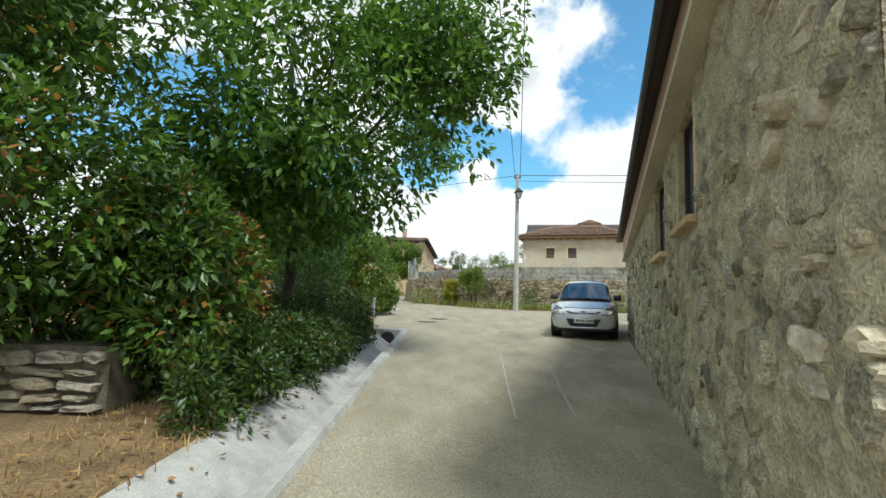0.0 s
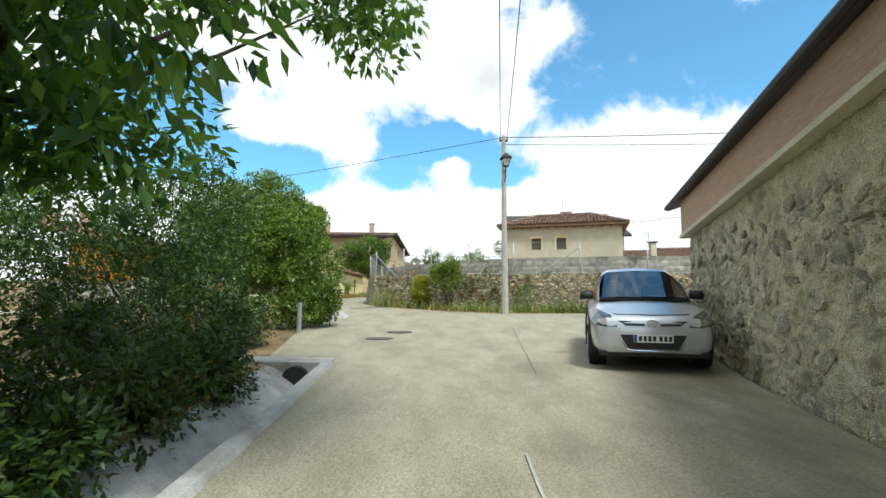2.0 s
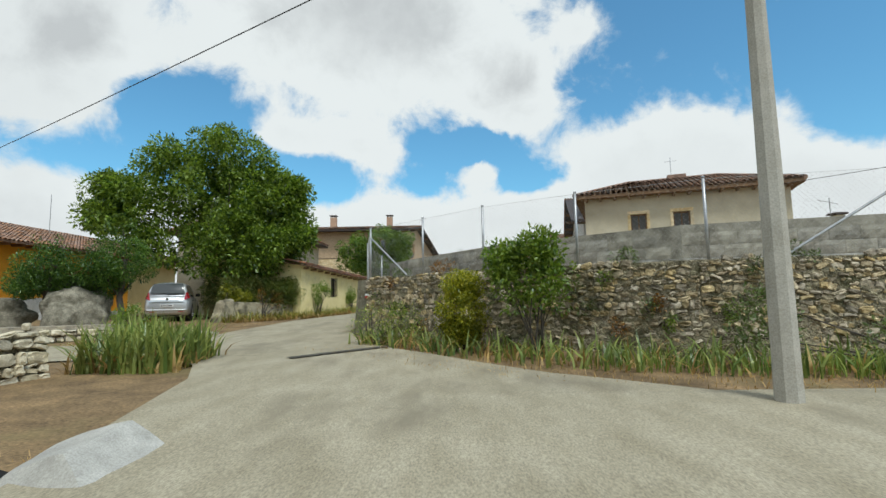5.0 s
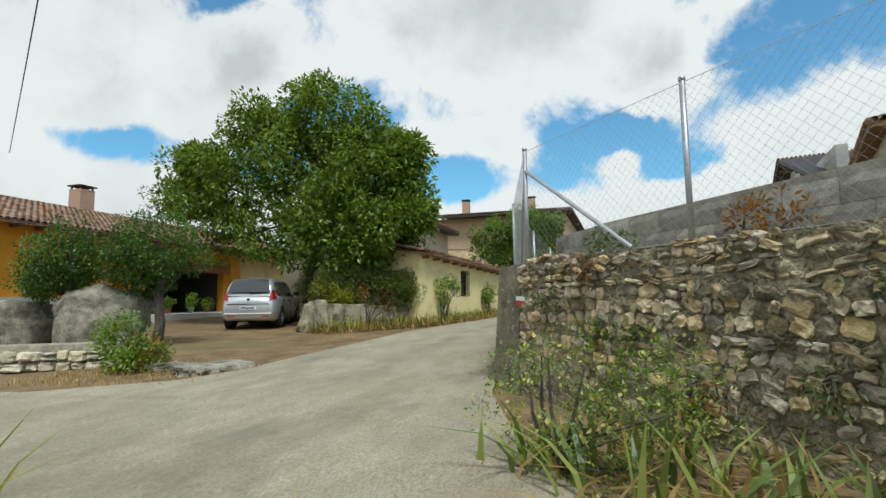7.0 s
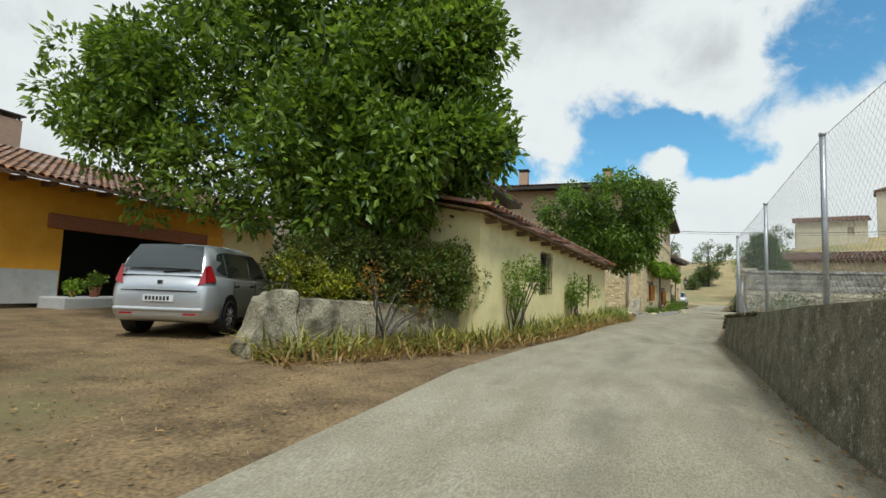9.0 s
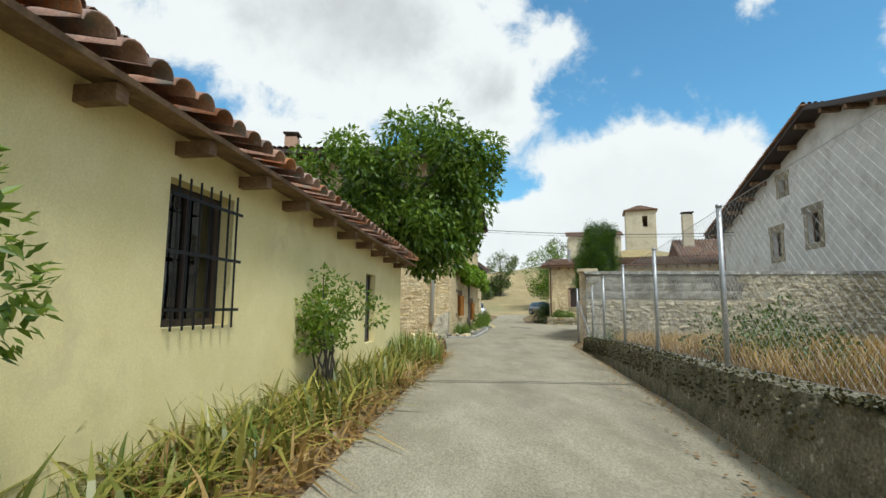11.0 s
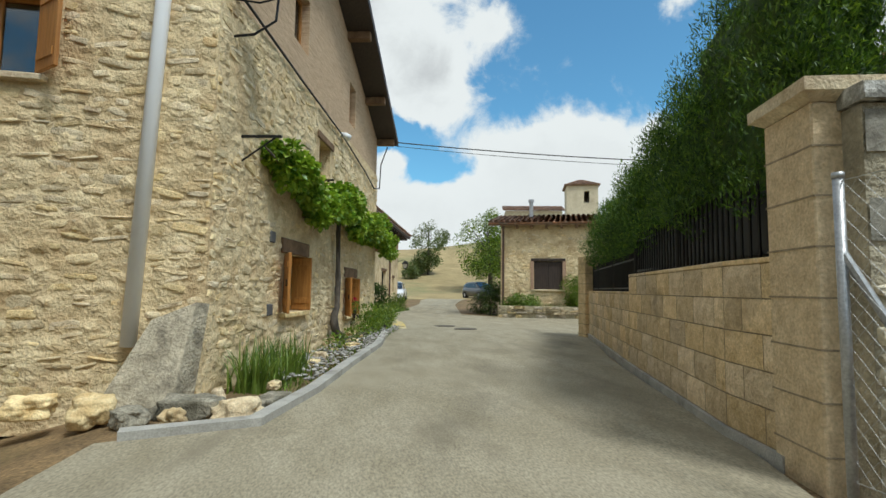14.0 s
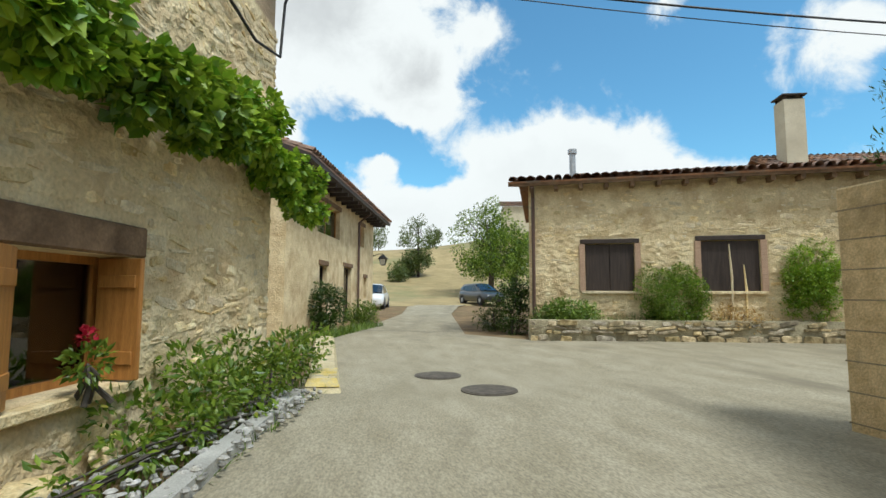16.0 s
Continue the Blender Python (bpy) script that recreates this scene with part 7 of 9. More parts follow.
        part("bonnet_gap", Shape().tube([(hl - 0.5, -0.88 * hw, belt - 0.135), (hl - 0.16, -0.55 * hw, belt - 0.172), (hl - 0.085, 0, belt - 0.178), (hl - 0.16, 0.55 * hw, belt - 0.172), (hl - 0.5, 0.88 * hw, belt - 0.135)], 0.007, 5), M_BLACKP, body)
        for sg in (1, -1):
            part("grille", Shape().loft([[(hl - 0.15 + d, sg * 0.10, 0.60), (hl - 0.15 + d, sg * 0.36, 0.605), (hl - 0.17 + d, sg * 0.46, 0.672), (hl - 0.17 + d, sg * 0.10, 0.662)] for d in (0.0, 0.16)]), M_BLACKP, body, "narrow black upper grille")
        part("lower_grille", Shape().loft([[(hl + dx, -0.44, 0.475), (hl + dx, 0.44, 0.475), (hl + dx, 0.33, 0.275), (hl + dx, -0.33, 0.275)] for dx in (-0.15, 0.012)]), M_BLACKP, body, "black lower air intake")
        part("bumper_lip", Shape().tube([(hl - 0.03, -0.47, 0.48), (hl + 0.01, -0.36, 0.275), (hl + 0.02, -0.25, 0.255), (hl + 0.022, 0.25, 0.255), (hl + 0.01, 0.36, 0.275), (hl - 0.03, 0.47, 0.48)], 0.013, 6), M_CHROME, body, "bright lip round the intake")
        part("badge", Shape().tube([(hl - 0.06, 0, 0.64), (hl + 0.018, 0, 0.635)], 0.055, 16).turned(Matrix.Diagonal((1, 1.5, 1, 1))), M_LAMP, body, "oval chrome badge")
        pl = part("number_plate", Shape().box(hl + 0.005, -0.26, 0.37, hl + 0.03, 0.26, 0.48), M_PLATE, body, "white plate with dark bars")
        part("plate_band", Shape().box(hl + 0.031, -0.257, 0.375, hl + 0.034, -0.215, 0.475), M_BLUE, pl)
        for k in range(7):
            y = -0.17 + k * 0.062 + (0.02 if k > 3 else 0)
            part("plate_bar", Shape().box(hl + 0.031, y - 0.02, 0.39, hl + 0.034, y + 0.02, 0.46), M_BLACKP, pl)
        part("wiper", Shape().tube([(fr - 0.05, 0.62, belt + 0.06), (fr - 0.12, 0.02, belt + 0.10)], 0.012, 5), M_BLACKP, cabin)
        part("wiper", Shape().tube([(fr - 0.05, 0.0, belt + 0.06), (fr - 0.12, -0.5, belt + 0.10)], 0.012, 5), M_BLACKP, cabin)
        part("under_bumper", Shape().box(hl - 0.45, -hw * 0.84, 0.16, hl - 0.03, hw * 0.84, 0.25, 0.02), M_BLACKP, body, "black under-bumper")
    if rear:
        for sg in (1, -1):
            s = Shape()
            s.loft([[(-hl + 0.02, sg * hw * 0.70, belt - 0.16), (-hl + 0.02, sg * hw * 0.86, belt - 0.10), (-hl + 0.28, sg * hw * 0.95, belt - 0.06), (-hl + 0.2, sg * hw * 0.8, belt - 0.12)],
                    [(-hl + 0.10, sg * hw * 0.80, belt + 0.20), (-hl + 0.13, sg * hw * 0.80, belt + 0.20), (-hl + 0.26, sg * hw * 0.83, belt + 0.22), (-hl + 0.2, sg * hw * 0.8, belt + 0.2)]])
            part("tail_lamp", s, M_RED, body, "red tail lamp")
            part("reflector", Shape().box(-hl - 0.005, sg * 0.55 - 0.11, 0.37, -hl + 0.06, sg * 0.55 + 0.11, 0.40), M_RED, body)
        part("hatch_crease", Shape().box(-hl - 0.012, -hw * 0.72, belt - 0.26, -hl + 0.05, hw * 0.72, belt - 0.24), M_CHROME, body, "bright tailgate strip")
        part("bumper", Shape().box(-hl - 0.03, -hw * 0.86, 0.42, -hl + 0.12, hw * 0.86, 0.50, 0.03), paint, body, "rear bumper ledge", smooth=False)
        pl = part("number_plate", Shape().box(-hl - 0.02, -0.26, belt - 0.44, -hl + 0.06, 0.26, belt - 0.33), M_PLATE, body, "white plate with dark bars")
        for k in range(7):
            y = -0.17 + k * 0.062
            part("plate_bar", Shape().box(-hl - 0.024, y - 0.02, belt - 0.42, -hl - 0.02, y + 0.02, belt - 0.35), M_BLACKP, pl)
        part("badge", Shape().box(-hl + 0.0, -0.05, belt - 0.14, -hl + 0.05, 0.05, belt - 0.06, 0.01), M_CHROME, body)
        part("wiper", Shape().tube([(-hl + 0.10, 0.0, belt + 0.08), (-hl + 0.12, -0.45, belt + 0.11)], 0.012, 5), M_BLACKP, cabin)
    return c


car("hatchback_car", "silver small hatchback parked facing the road beside the barn", pose(4.27, 14.85, 0.24, 0, 0, -108), M_SILVER, 3.94, 1.71, 1.50, 0.95, 0.30, (-1.30, 1.22), van=False, rear=True)
car("family_van", "silver family van parked nose-in on dry earth", pose(-12.9, 43.2, 0.92, 0, 0, 112), M_SILVER2, 4.55, 1.83, 1.68, 0.85, 0.32, (-1.42, 1.32), van=True, front=False)
car("dark_car", "dark hatchback parked far up the lane", pose(9.2, 101.0, 1.25, 0, 0, -75), M_DARKCAR, 4.1, 1.75, 1.50, 0.95, 0.31, (-1.3, 1.25), fine=False)
car("white_car", "white car parked by the lane house", pose(1.2, 97.0, 1.1, 0, 0, -100), M_WHITECAR, 4.1, 1.75, 1.48, 0.95, 0.31, (-1.3, 1.25), fine=False)

# ---------------------------------------------------------------- plants of the first stretch
R0 = np.random.RandomState(4)
wal = crown_clumps([((-3.4, 10.4, 5.1), 3.0, 3.2, 2.0), ((-1.7, 10.2, 4.9), 1.9, 2.2, 1.4), ((-4.6, 8.0, 4.6), 2.4, 2.2, 1.9), ((-5.6, 11.5, 4.6), 2.6, 2.6, 2.0), ((-1.6, 9.6, 6.5), 2.0, 2.2, 1.3), ((-4.0, 8.2, 6.8), 2.6, 2.4, 1.4), ((-0.6, 10.6, 5.4), 1.2, 1.6, 1.1), ((-5.5, 6.0, 5.6), 2.4, 2.2, 1.8), ((0.5, 10.5, 6.6), 1.1, 1.6, 1.5), ((-0.1, 10.4, 5.3), 1.0, 1.3, 0.9), ((-3.2, 9.4, 3.4), 1.7, 2.2, 1.0), ((-2.2, 10.6, 3.7), 1.3, 1.4, 0.9)], 46, 11, (0.28, 0.62))
wal += [((-0.35 + 0.12 * k, 10.0 - 0.25 * (k % 3), 4.3 - 0.13 * k), 0.34) for k in range(7)]
wal = [((c[0][0] * 0.95 + 0.2, c[0][1] * 0.8 + 0.3, c[0][2]), c[1]) for c in wal if c[0][1] < 12.0]
wal += [((-1.25 + 0.17 * k, 8.9 - 0.2 * (k % 3), 2.2 + 0.24 * k), 0.34) for k in range(10)]
wal += crown_clumps([((-1.1, 11.6, 4.7), 1.1, 0.8, 0.6), ((-2.7, 11.8, 4.5), 1.2, 0.8, 0.8), ((-0.5, 10.9, 5.2), 0.8, 0.9, 0.6), ((-0.2, 11.9, 4.7), 0.7, 0.6, 0.5), ((-4.9, 10.6, 2.75), 2.0, 1.3, 0.75), ((-6.6, 9.4, 2.8), 1.8, 1.8, 0.9), ((-2.55, 10.7, 2.7), 0.8, 0.9, 0.55), ((-3.6, 8.4, 2.9), 0.9, 0.8, 0.6), ((-7.6, 12.0, 2.6), 1.8, 1.6, 1.0), ((-8.4, 9.5, 3.2), 1.8, 2.0, 1.5)], 34, 111, (0.2, 0.42))
wal = [c for c in wal if c[0][1] < 7.6 or R0.rand() < 0.5]
wal += crown_clumps([((-2.9, 7.9, 2.2), 0.7, 0.7, 0.7), ((-3.5, 7.4, 3.3), 1.0, 0.8, 0.8), ((-2.5, 8.2, 3.2), 0.6, 0.5, 0.6), ((-3.2, 9.6, 2.5), 0.9, 0.6, 0.6), ((-4.4, 9.8, 2.3), 1.0, 0.7, 0.7), ((-2.5, 10.0, 2.6), 0.5, 0.5, 0.5), ((-4.0, 9.2, 3.3), 1.2, 0.6, 0.6)], 22, 113, (0.22, 0.42))
wal += crown_clumps([((-4.2, 7.2, 5.0), 1.8, 0.8, 1.4), ((-2.7, 7.5, 4.9), 1.2, 0.7, 1.1), ((-1.5, 7.9, 5.2), 0.9, 0.6, 0.9), ((-6.2, 7.0, 5.2), 1.6, 0.9, 1.5), ((-3.6, 7.4, 6.6), 2.0, 0.7, 0.9)], 11, 112, (0.22, 0.42))
tree("walnut_tree", "broad walnut tree with dark green leaves beside the ditch", (-3.35, 10.25, 0.2), ([(0, 0, 0), (0.06, -0.03, 0.5), (0.2, -0.05, 1.3), (0.32, -0.4, 2.4), (0.3, -0.9, 3.8), (0.4, -1.3, 5.4)], [0.15, 0.125, 0.115, 0.10, 0.07, 0.04]), 44, wal, 36000, 0.18, L_WALNUT, 21, droop=0.55)
sh = crown_clumps([((-4.3, 4.7, 2.1), 1.5, 1.4, 1.3), ((-2.95, 5.3, 1.45), 0.75, 0.9, 0.85), ((-3.6, 6.2, 1.9), 0.8, 0.6, 0.7), ((-4.6, 5.8, 1.1), 1.4, 0.9, 0.8), ((-5.6, 2.6, 2.8), 1.5, 1.5, 1.5), ((-6.6, 5.0, 3.0), 2.0, 2.2, 1.8), ((-4.6, 4.6, 3.9), 1.3, 1.2, 1.2), ((-6.3, 4.6, 4.9), 1.6, 1.6, 1.3)], 46, 12, (0.22, 0.45))
bush("elder_bush", "tall dense shrub with light green and rusty leaves", (-4.4, 6.0, 0.15), sh, 44000, 0.135, L_ELDER, 22, 16)
sh_r = [c for c in sh if 3.0 < c[0][1] < 8.5 and R0.rand() < 0.3]
bush("rusty_bush", "patches of orange autumn leaves in the shrub", (-4.3, 6.4, 0.15), sh_r, 3200, 0.11, L_RUST, 23, 4)
sh3 = crown_clumps([((-2.6, 6.1, 1.25), 0.4, 0.45, 0.45), ((-2.9, 6.5, 1.75), 0.4, 0.35, 0.3)], 12, 42, (0.14, 0.26))
bush("rusty_bush", "orange-brown drying shrub beside the ditch", (-2.8, 6.3, 0.2), sh3, 2600, 0.10, L_RUST, 24, 4)
lowh = crown_clumps([((-2.05, 4.9 + 1.05 * k, 0.38), 0.36, 0.8, 0.4) for k in range(8)] + [((-3.2, 5.9 + 1.2 * k, 0.62), 0.9, 0.8, 0.5) for k in range(7)] + [((-2.75, 13.6, 0.75), 0.5, 0.9, 0.6)], 20, 14, (0.16, 0.3))
bush("roadside_hedge", "low dark tangled hedge along the ditch bank", (-3.2, 9.5, 0.2), lowh, 40000, 0.09, L_HEDGE, 25, 18, category="hedge")
lowr = [c for c in lowh if R0.rand() < 0.12]
bush("rusty_bush", "rust-coloured dead leaves in the hedge", (-3.2, 9.6, 0.2), lowr, 700, 0.08, L_RUST, 26, 3)
sap = crown_clumps([((-4.9, 16.6, 2.8), 1.5, 1.4, 1.3), ((-4.5, 17.0, 3.4), 1.3, 1.2, 0.9), ((-6.3, 16.0, 2.4), 1.5, 1.5, 1.3), ((-4.3, 17.2, 1.8), 1.1, 1.2, 0.9)], 40, 15, (0.18, 0.4))
sap += crown_clumps([((-4.7, 13.5, 2.2), 1.2, 0.8, 1.0), ((-3.75, 14.1, 2.1), 0.8, 0.7, 0.8), ((-5.8, 14.6, 2.6), 1.1, 0.8, 1.1)], 34, 115, (0.18, 0.36))
sap += [((-4.9 + 1.0 * math.cos(a), 16.5 + 0.9 * math.sin(a), 3.7 + 0.3 * (k % 4)), 0.15) for k, a in enumerate(np.linspace(0, 6, 16))]
bush("plum_sapling", "airy plum sapling with small dark leaves", (-5.0, 16.4, 0.25), sap, 21000, 0.105, L_PLUM, 27, 16, category="sapling")
thk = crown_clumps([((-3.6, 15.2, 0.85), 0.75, 0.9, 0.6), ((-4.8, 15.6, 0.9), 1.1, 0.9, 0.65), ((-3.1, 16.2, 0.8), 0.45, 0.9, 0.5), ((-6.2, 15.2, 1.0), 1.2, 0.9, 0.7)], 26, 55, (0.16, 0.32))
bush("bramble_bush", "dark tangled bramble at the end of the ditch", (-4.0, 15.6, 0.25), thk, 15000, 0.085, L_HEDGE, 56, 12)
lil = crown_clumps([((-3.1, 20.3, 2.3), 1.3, 1.2, 1.4), ((-2.8, 20.0, 1.2), 1.1, 1.0, 0.7), ((-3.6, 20.5, 3.3), 0.9, 0.9, 0.8), ((-4.2, 20.2, 2.4), 0.8, 0.9, 1.2)], 44, 16, (0.2, 0.42))
bush("lilac_bush", "tall rounded lilac bush at the junction corner", (-3.0, 20.1, 0.4), lil, 22000, 0.125, L_LILAC, 28, 14)

culvert = thing("culvert_end", "small concrete culvert end with a dark opening by the road", "culvert", pose(-2.3, 23.0, 0.4))
part("ramp", rough_slab([(-0.5, -0.5, -0.2), (0.6, -0.5, -0.2), (0.7, 0.7, -0.2), (-0.5, 0.7, -0.2), (-0.45, -0.1, 0.1), (0.0, -0.1, 0.26), (0.0, 0.6, 0.3), (-0.45, 0.6, 0.2)], 5, 0.025, (8, 8, 5)), M_CONC, culvert, "sloping concrete block", smooth=True)
# closed tube; the shade inside the pipe is painted as its black end
part("opening", Shape().tube([(-0.62, -0.15, 0.0), (-0.4, -0.15, 0.02)], 0.14, 14), M_BLACKP, culvert, "closed black tube standing in for the dark pipe hollow")

# old low wall at the start
ow = thing("low_stone_wall", "old low mossy dry-stone wall under the shrubs", "wall", frame_at(-5.6, 4.75, 0.05, 0))
ow_c = part("core", Shape().box(0, 0.04, 0, 2.45, 0.5, 0.62), M_DRYJOINT, ow)
lay_stones(ow_c, 2.45, 0.02, 0.66, (0.25, 0.6, 0.08, 0.17), 0.07, M_STONE, M_STONE_ISL, seed=31)

# rubble wall with a boulder across the corner plot, a small tree before it
pw_ = thing("plot_wall", "low pale rubble wall at the back of the corner plot", "wall", frame_at(-6.3, 27.2, 0.2, -104))
pw_c = part("core", Shape().box(0, 0.05, 0, 8.4, 0.5, 1.02), M_WALLFILL, pw_)
pw_c.matrix_local = pose(8.4, 0.5, 0, 0, 0, 180)
lay_stones(pw_c, 8.4, 0.05, lambda x: 1.06 + 0.08 * math.sin(x * 1.9), (0.10, 0.34, 0.08, 0.2), 0.07, M_WHITE_STONE, M_WHITE_STONE_ISL, seed=37, limit=260, skew=16, grow=1.06)

# ---------------------------------------------------------------- bed in front of the retaining wall
def bed_line(u):
    return along([(-1.75, 30.9), (0.3, 29.0), (2.0, 27.5), (4.6, 26.4), (10.5, 25.6), (15, 25.4)], u * 18.5)


def near_wall(a, b):
    p = bed_line(a)
    return p[0] + (b - 0.5) * 1.0 + 0.2, p[1] + (b - 0.5) * 1.0 + 0.2


def tuft(name, label, places, height, width, material, seed, category, lean=0.45, kind="stuff", group=""):
    s = blades(places, height, width, seed, lean)
    return solo(name, s, material, label, category, kind=kind, group=group)


tuft("iris_leaves", "grey-green iris blades along the foot of the wall", scatter(near_wall, 1000, 41), 0.62, 0.048, L_IRIS, 42, "iris", 0.9)
tuft("dry_iris_leaves", "withered tan iris blades along the wall foot", scatter(near_wall, 420, 43), 0.5, 0.04, L_DRY, 44, "iris", 1.4)
tuft("bed_grass", "tall rough grass along the foot of the wall", scatter(lambda a, b: near_wall(0.3 + 0.7 * a, b), 1500, 45), 0.5, 0.014, L_GRASS, 46, "grass", 0.6)
tuft("bed_dry_grass", "short dead grass between road and wall", scatter(lambda a, b: (lambda p: (p[0] + (b - 0.75) * 1.6, p[1] + (b - 0.75) * 1.6))(bed_line(a)), 2400, 47), 0.16, 0.012, L_DRY, 48, "grass", 0.8)
topi = crown_clumps([((0.46, 29.3, 1.4), 0.5, 0.42, 0.62), ((0.46, 29.3, 1.85), 0.38, 0.34, 0.3), ((0.46, 29.3, 1.0), 0.3, 0.3, 0.22)], 60, 17, (0.1, 0.18))
bush("privet_bush", "clipped upright yellow-green privet bush", (0.46, 29.3, 0.6), topi, 17000, 0.056, L_YELLOW, 29, 6)
lil2 = crown_clumps([((1.72, 28.6, 1.95), 0.6, 0.36, 0.68), ((1.9, 28.65, 2.5), 0.32, 0.3, 0.32), ((1.25, 28.8, 2.3), 0.24, 0.22, 0.32)], 40, 18, (0.14, 0.26))
bush("laurel_bush", "dark upright shrub growing against the wall", (1.8, 28.6, 0.6), lil2, 5600, 0.105, L_LIGHT, 30, 10)
fl = crown_clumps([((-1.55, 30.75, 1.05), 0.45, 0.4, 0.45), ((-1.2, 30.6, 0.85), 0.35, 0.3, 0.3), ((-0.75, 30.6, 1.15), 0.4, 0.3, 0.4)], 26, 19, (0.1, 0.2))
bush("flowering_weeds", "tall flowering weeds at the wall corner", (-1.5, 30.75, 0.62), fl, 4200, 0.036, L_LIGHT, 31, 10)
part("flowers", leaves(clump_spots(fl, 260, 131, 0.95), 0.03, 132, -0.2, aspect=1.1).turned(Matrix.Translation((1.5, -30.75, -0.62))), L_FLOWER, bpy.data.objects["flowering_weeds"], "small yellow flowers", kind="stuff")
part("flowers", leaves(clump_spots(fl, 170, 5, 0.9), 0.05, 6, 0.0, aspect=1.2).turned(Matrix.Translation((1.5, -30.75, -0.62))), L_FLOWER, bpy.data.objects["flowering_weeds"], "pale yellow flowers", kind="stuff")
gr = crown_clumps([((7.0, 26.2, 0.95), 1.3, 0.4, 0.35), ((9.5, 25.9, 0.9), 1.2, 0.4, 0.3), ((4.8, 27.0, 1.2), 0.5, 0.3, 0.4)], 24, 20, (0.12, 0.25))
bush("wall_weeds", "rough green weeds along the wall foot", (7.0, 26.3, 0.56), gr, 3200, 0.08, L_OLIVE, 32, 10, category="weeds")
for k, (x, y, z, mm) in enumerate(((0.1, 31.35, 2.35, L_RUST), (-1.0, 32.4, 2.3, L_OLIVE), (3.4, 28.7, 2.35, L_OLIVE), (1.9, 29.6, 2.3, L_RUST), (6.0, 27.7, 2.3, L_OLIVE), (9.0, 27.2, 2.3, L_RUST))):
    cl = crown_clumps([((x, y, z), 0.25, 0.2, 0.2)], 10, 60 + k, (0.06, 0.14))
    bush("wall_top_weeds", "dry weeds rooted on top of the wall", (x, y, z - 0.2), cl, 350, 0.06, mm, 70 + k, 5, category="weeds")
tuft("iris_leaves", "thick clump of green iris blades at the road corner", scatter(lambda a, b: (-5.6 + 1.5 * a, 27.2 + 1.8 * b), 720, 51), 0.95, 0.055, L_IRIS, 52, "iris", 0.7)
tuft("dry_iris_leaves", "withered iris blades at the road corner", scatter(lambda a, b: (-5.9 + 1.9 * a, 27.2 + 1.9 * b), 260, 53), 0.5, 0.045, L_DRY, 54, "iris", 1.0)


# ---------------------------------------------------------------- boulders and yard
def boulder(name, label, x, y, z, rx, ry, rz, seed, material, rot=0, flat=False):
    bm = bmesh.new()
    bmesh.ops.create_icosphere(bm, subdivisions=4, radius=1.0)
    for v in bm.verts:
        p = v.co.copy()
        if flat and p.z > 0.45:
            p.z = 0.45 + (p.z - 0.45) * 0.15
        d = 0.34 * noise.noise(p * 1.2 + Vector((seed, 0, 0))) + 0.20 * noise.noise(p * 2.6 + Vector((seed, 3, 0))) + 0.06 * noise.noise(p * 7.0 + Vector((seed, 7, 0)))
        q = p * (1 + d)
        m_ = max(abs(p.x), abs(p.y), abs(p.z))
        q *= lerp(1, 1 / m_, 0.35 if flat else 0.62)
        v.co = Vector((q.x * rx, q.y * ry, q.z * rz))
    me = bpy.data.meshes.new(name)
    bm.to_mesh(me)
    bm.free()
    me.materials.append(material)
    me.shade_smooth()
    ob = new(name, me)
    ob.matrix_world = pose(x, y, z, 0, 0, rot)
    return tagged(ob, label, "boulder")


M_BOULDER = mat("grey_limestone", (0.19, 0.175, 0.13), (0.40, 0.37, 0.29), 4.5, 0.95, 1.0, 40, stain=(0.11, 0.10, 0.07), stain_scale=3.0, stain_at=0.54, grain=(0.6, 1.35), deep=0.05)
boulder("boulder", "large upright grey limestone boulder beside the yard", -12.35, 36.2, 1.45, 0.9, 0.5, 0.72, 1, M_BOULDER, 38)
boulder("boulder", "broad grey limestone boulder in the yard wall", -15.2, 35.7, 1.3, 1.3, 0.55, 0.62, 2, M_BOULDER, 32)
boulder("boulder", "broad grey limestone boulder in the yard wall", -18.0, 34.0, 1.15, 1.4, 0.7, 0.7, 6, M_BOULDER, 30)
boulder("flat_stone", "flat pale slab lying at the yard entrance", -7.1, 34.0, 0.72, 0.62, 0.34, 0.14, 3, M_BOULDER, 50, True)
boulder("flat_stone", "small pale stone at the yard entrance", -8.2, 34.0, 0.72, 0.26, 0.2, 0.12, 4, M_BOULDER, 10, True)
boulder("flat_stone", "small pale stone at the yard entrance", -7.0, 33.6, 0.68, 0.22, 0.15, 0.1, 5, M_BOULDER, 80)
boulder("boulder", "pale limestone boulder on the plot wall", -7.0, 23.9, 1.5, 0.85, 0.4, 0.4, 9, M_BOULDER, 76)
boulder("boulder", "pale limestone boulder on the plot wall", -7.6, 21.3, 1.4, 0.75, 0.4, 0.3, 12, M_BOULDER, 76)
yw = thing("yard_wall", "low rubble wall of pale stones below the boulders", "wall", frame_at(-17.5, 30.05, 0.15, 29))
yw_c = part("core", Shape().box(0, 0.05, 0, 9.3, 0.6, 0.9), M_STONE, yw)
lay_stones(yw_c, 9.3, 0.05, lambda x: 0.95 + 0.08 * math.sin(x * 2.1), (0.16, 0.4, 0.12, 0.26), 0.1, M_WHITE_STONE, M_WHITE_STONE_ISL, seed=33, limit=240)
yb = crown_clumps([((-8.95, 33.95, 1.15), 0.42, 0.4, 0.42), ((-8.6, 33.9, 0.85), 0.4, 0.35, 0.3)], 28, 21, (0.12, 0.22))
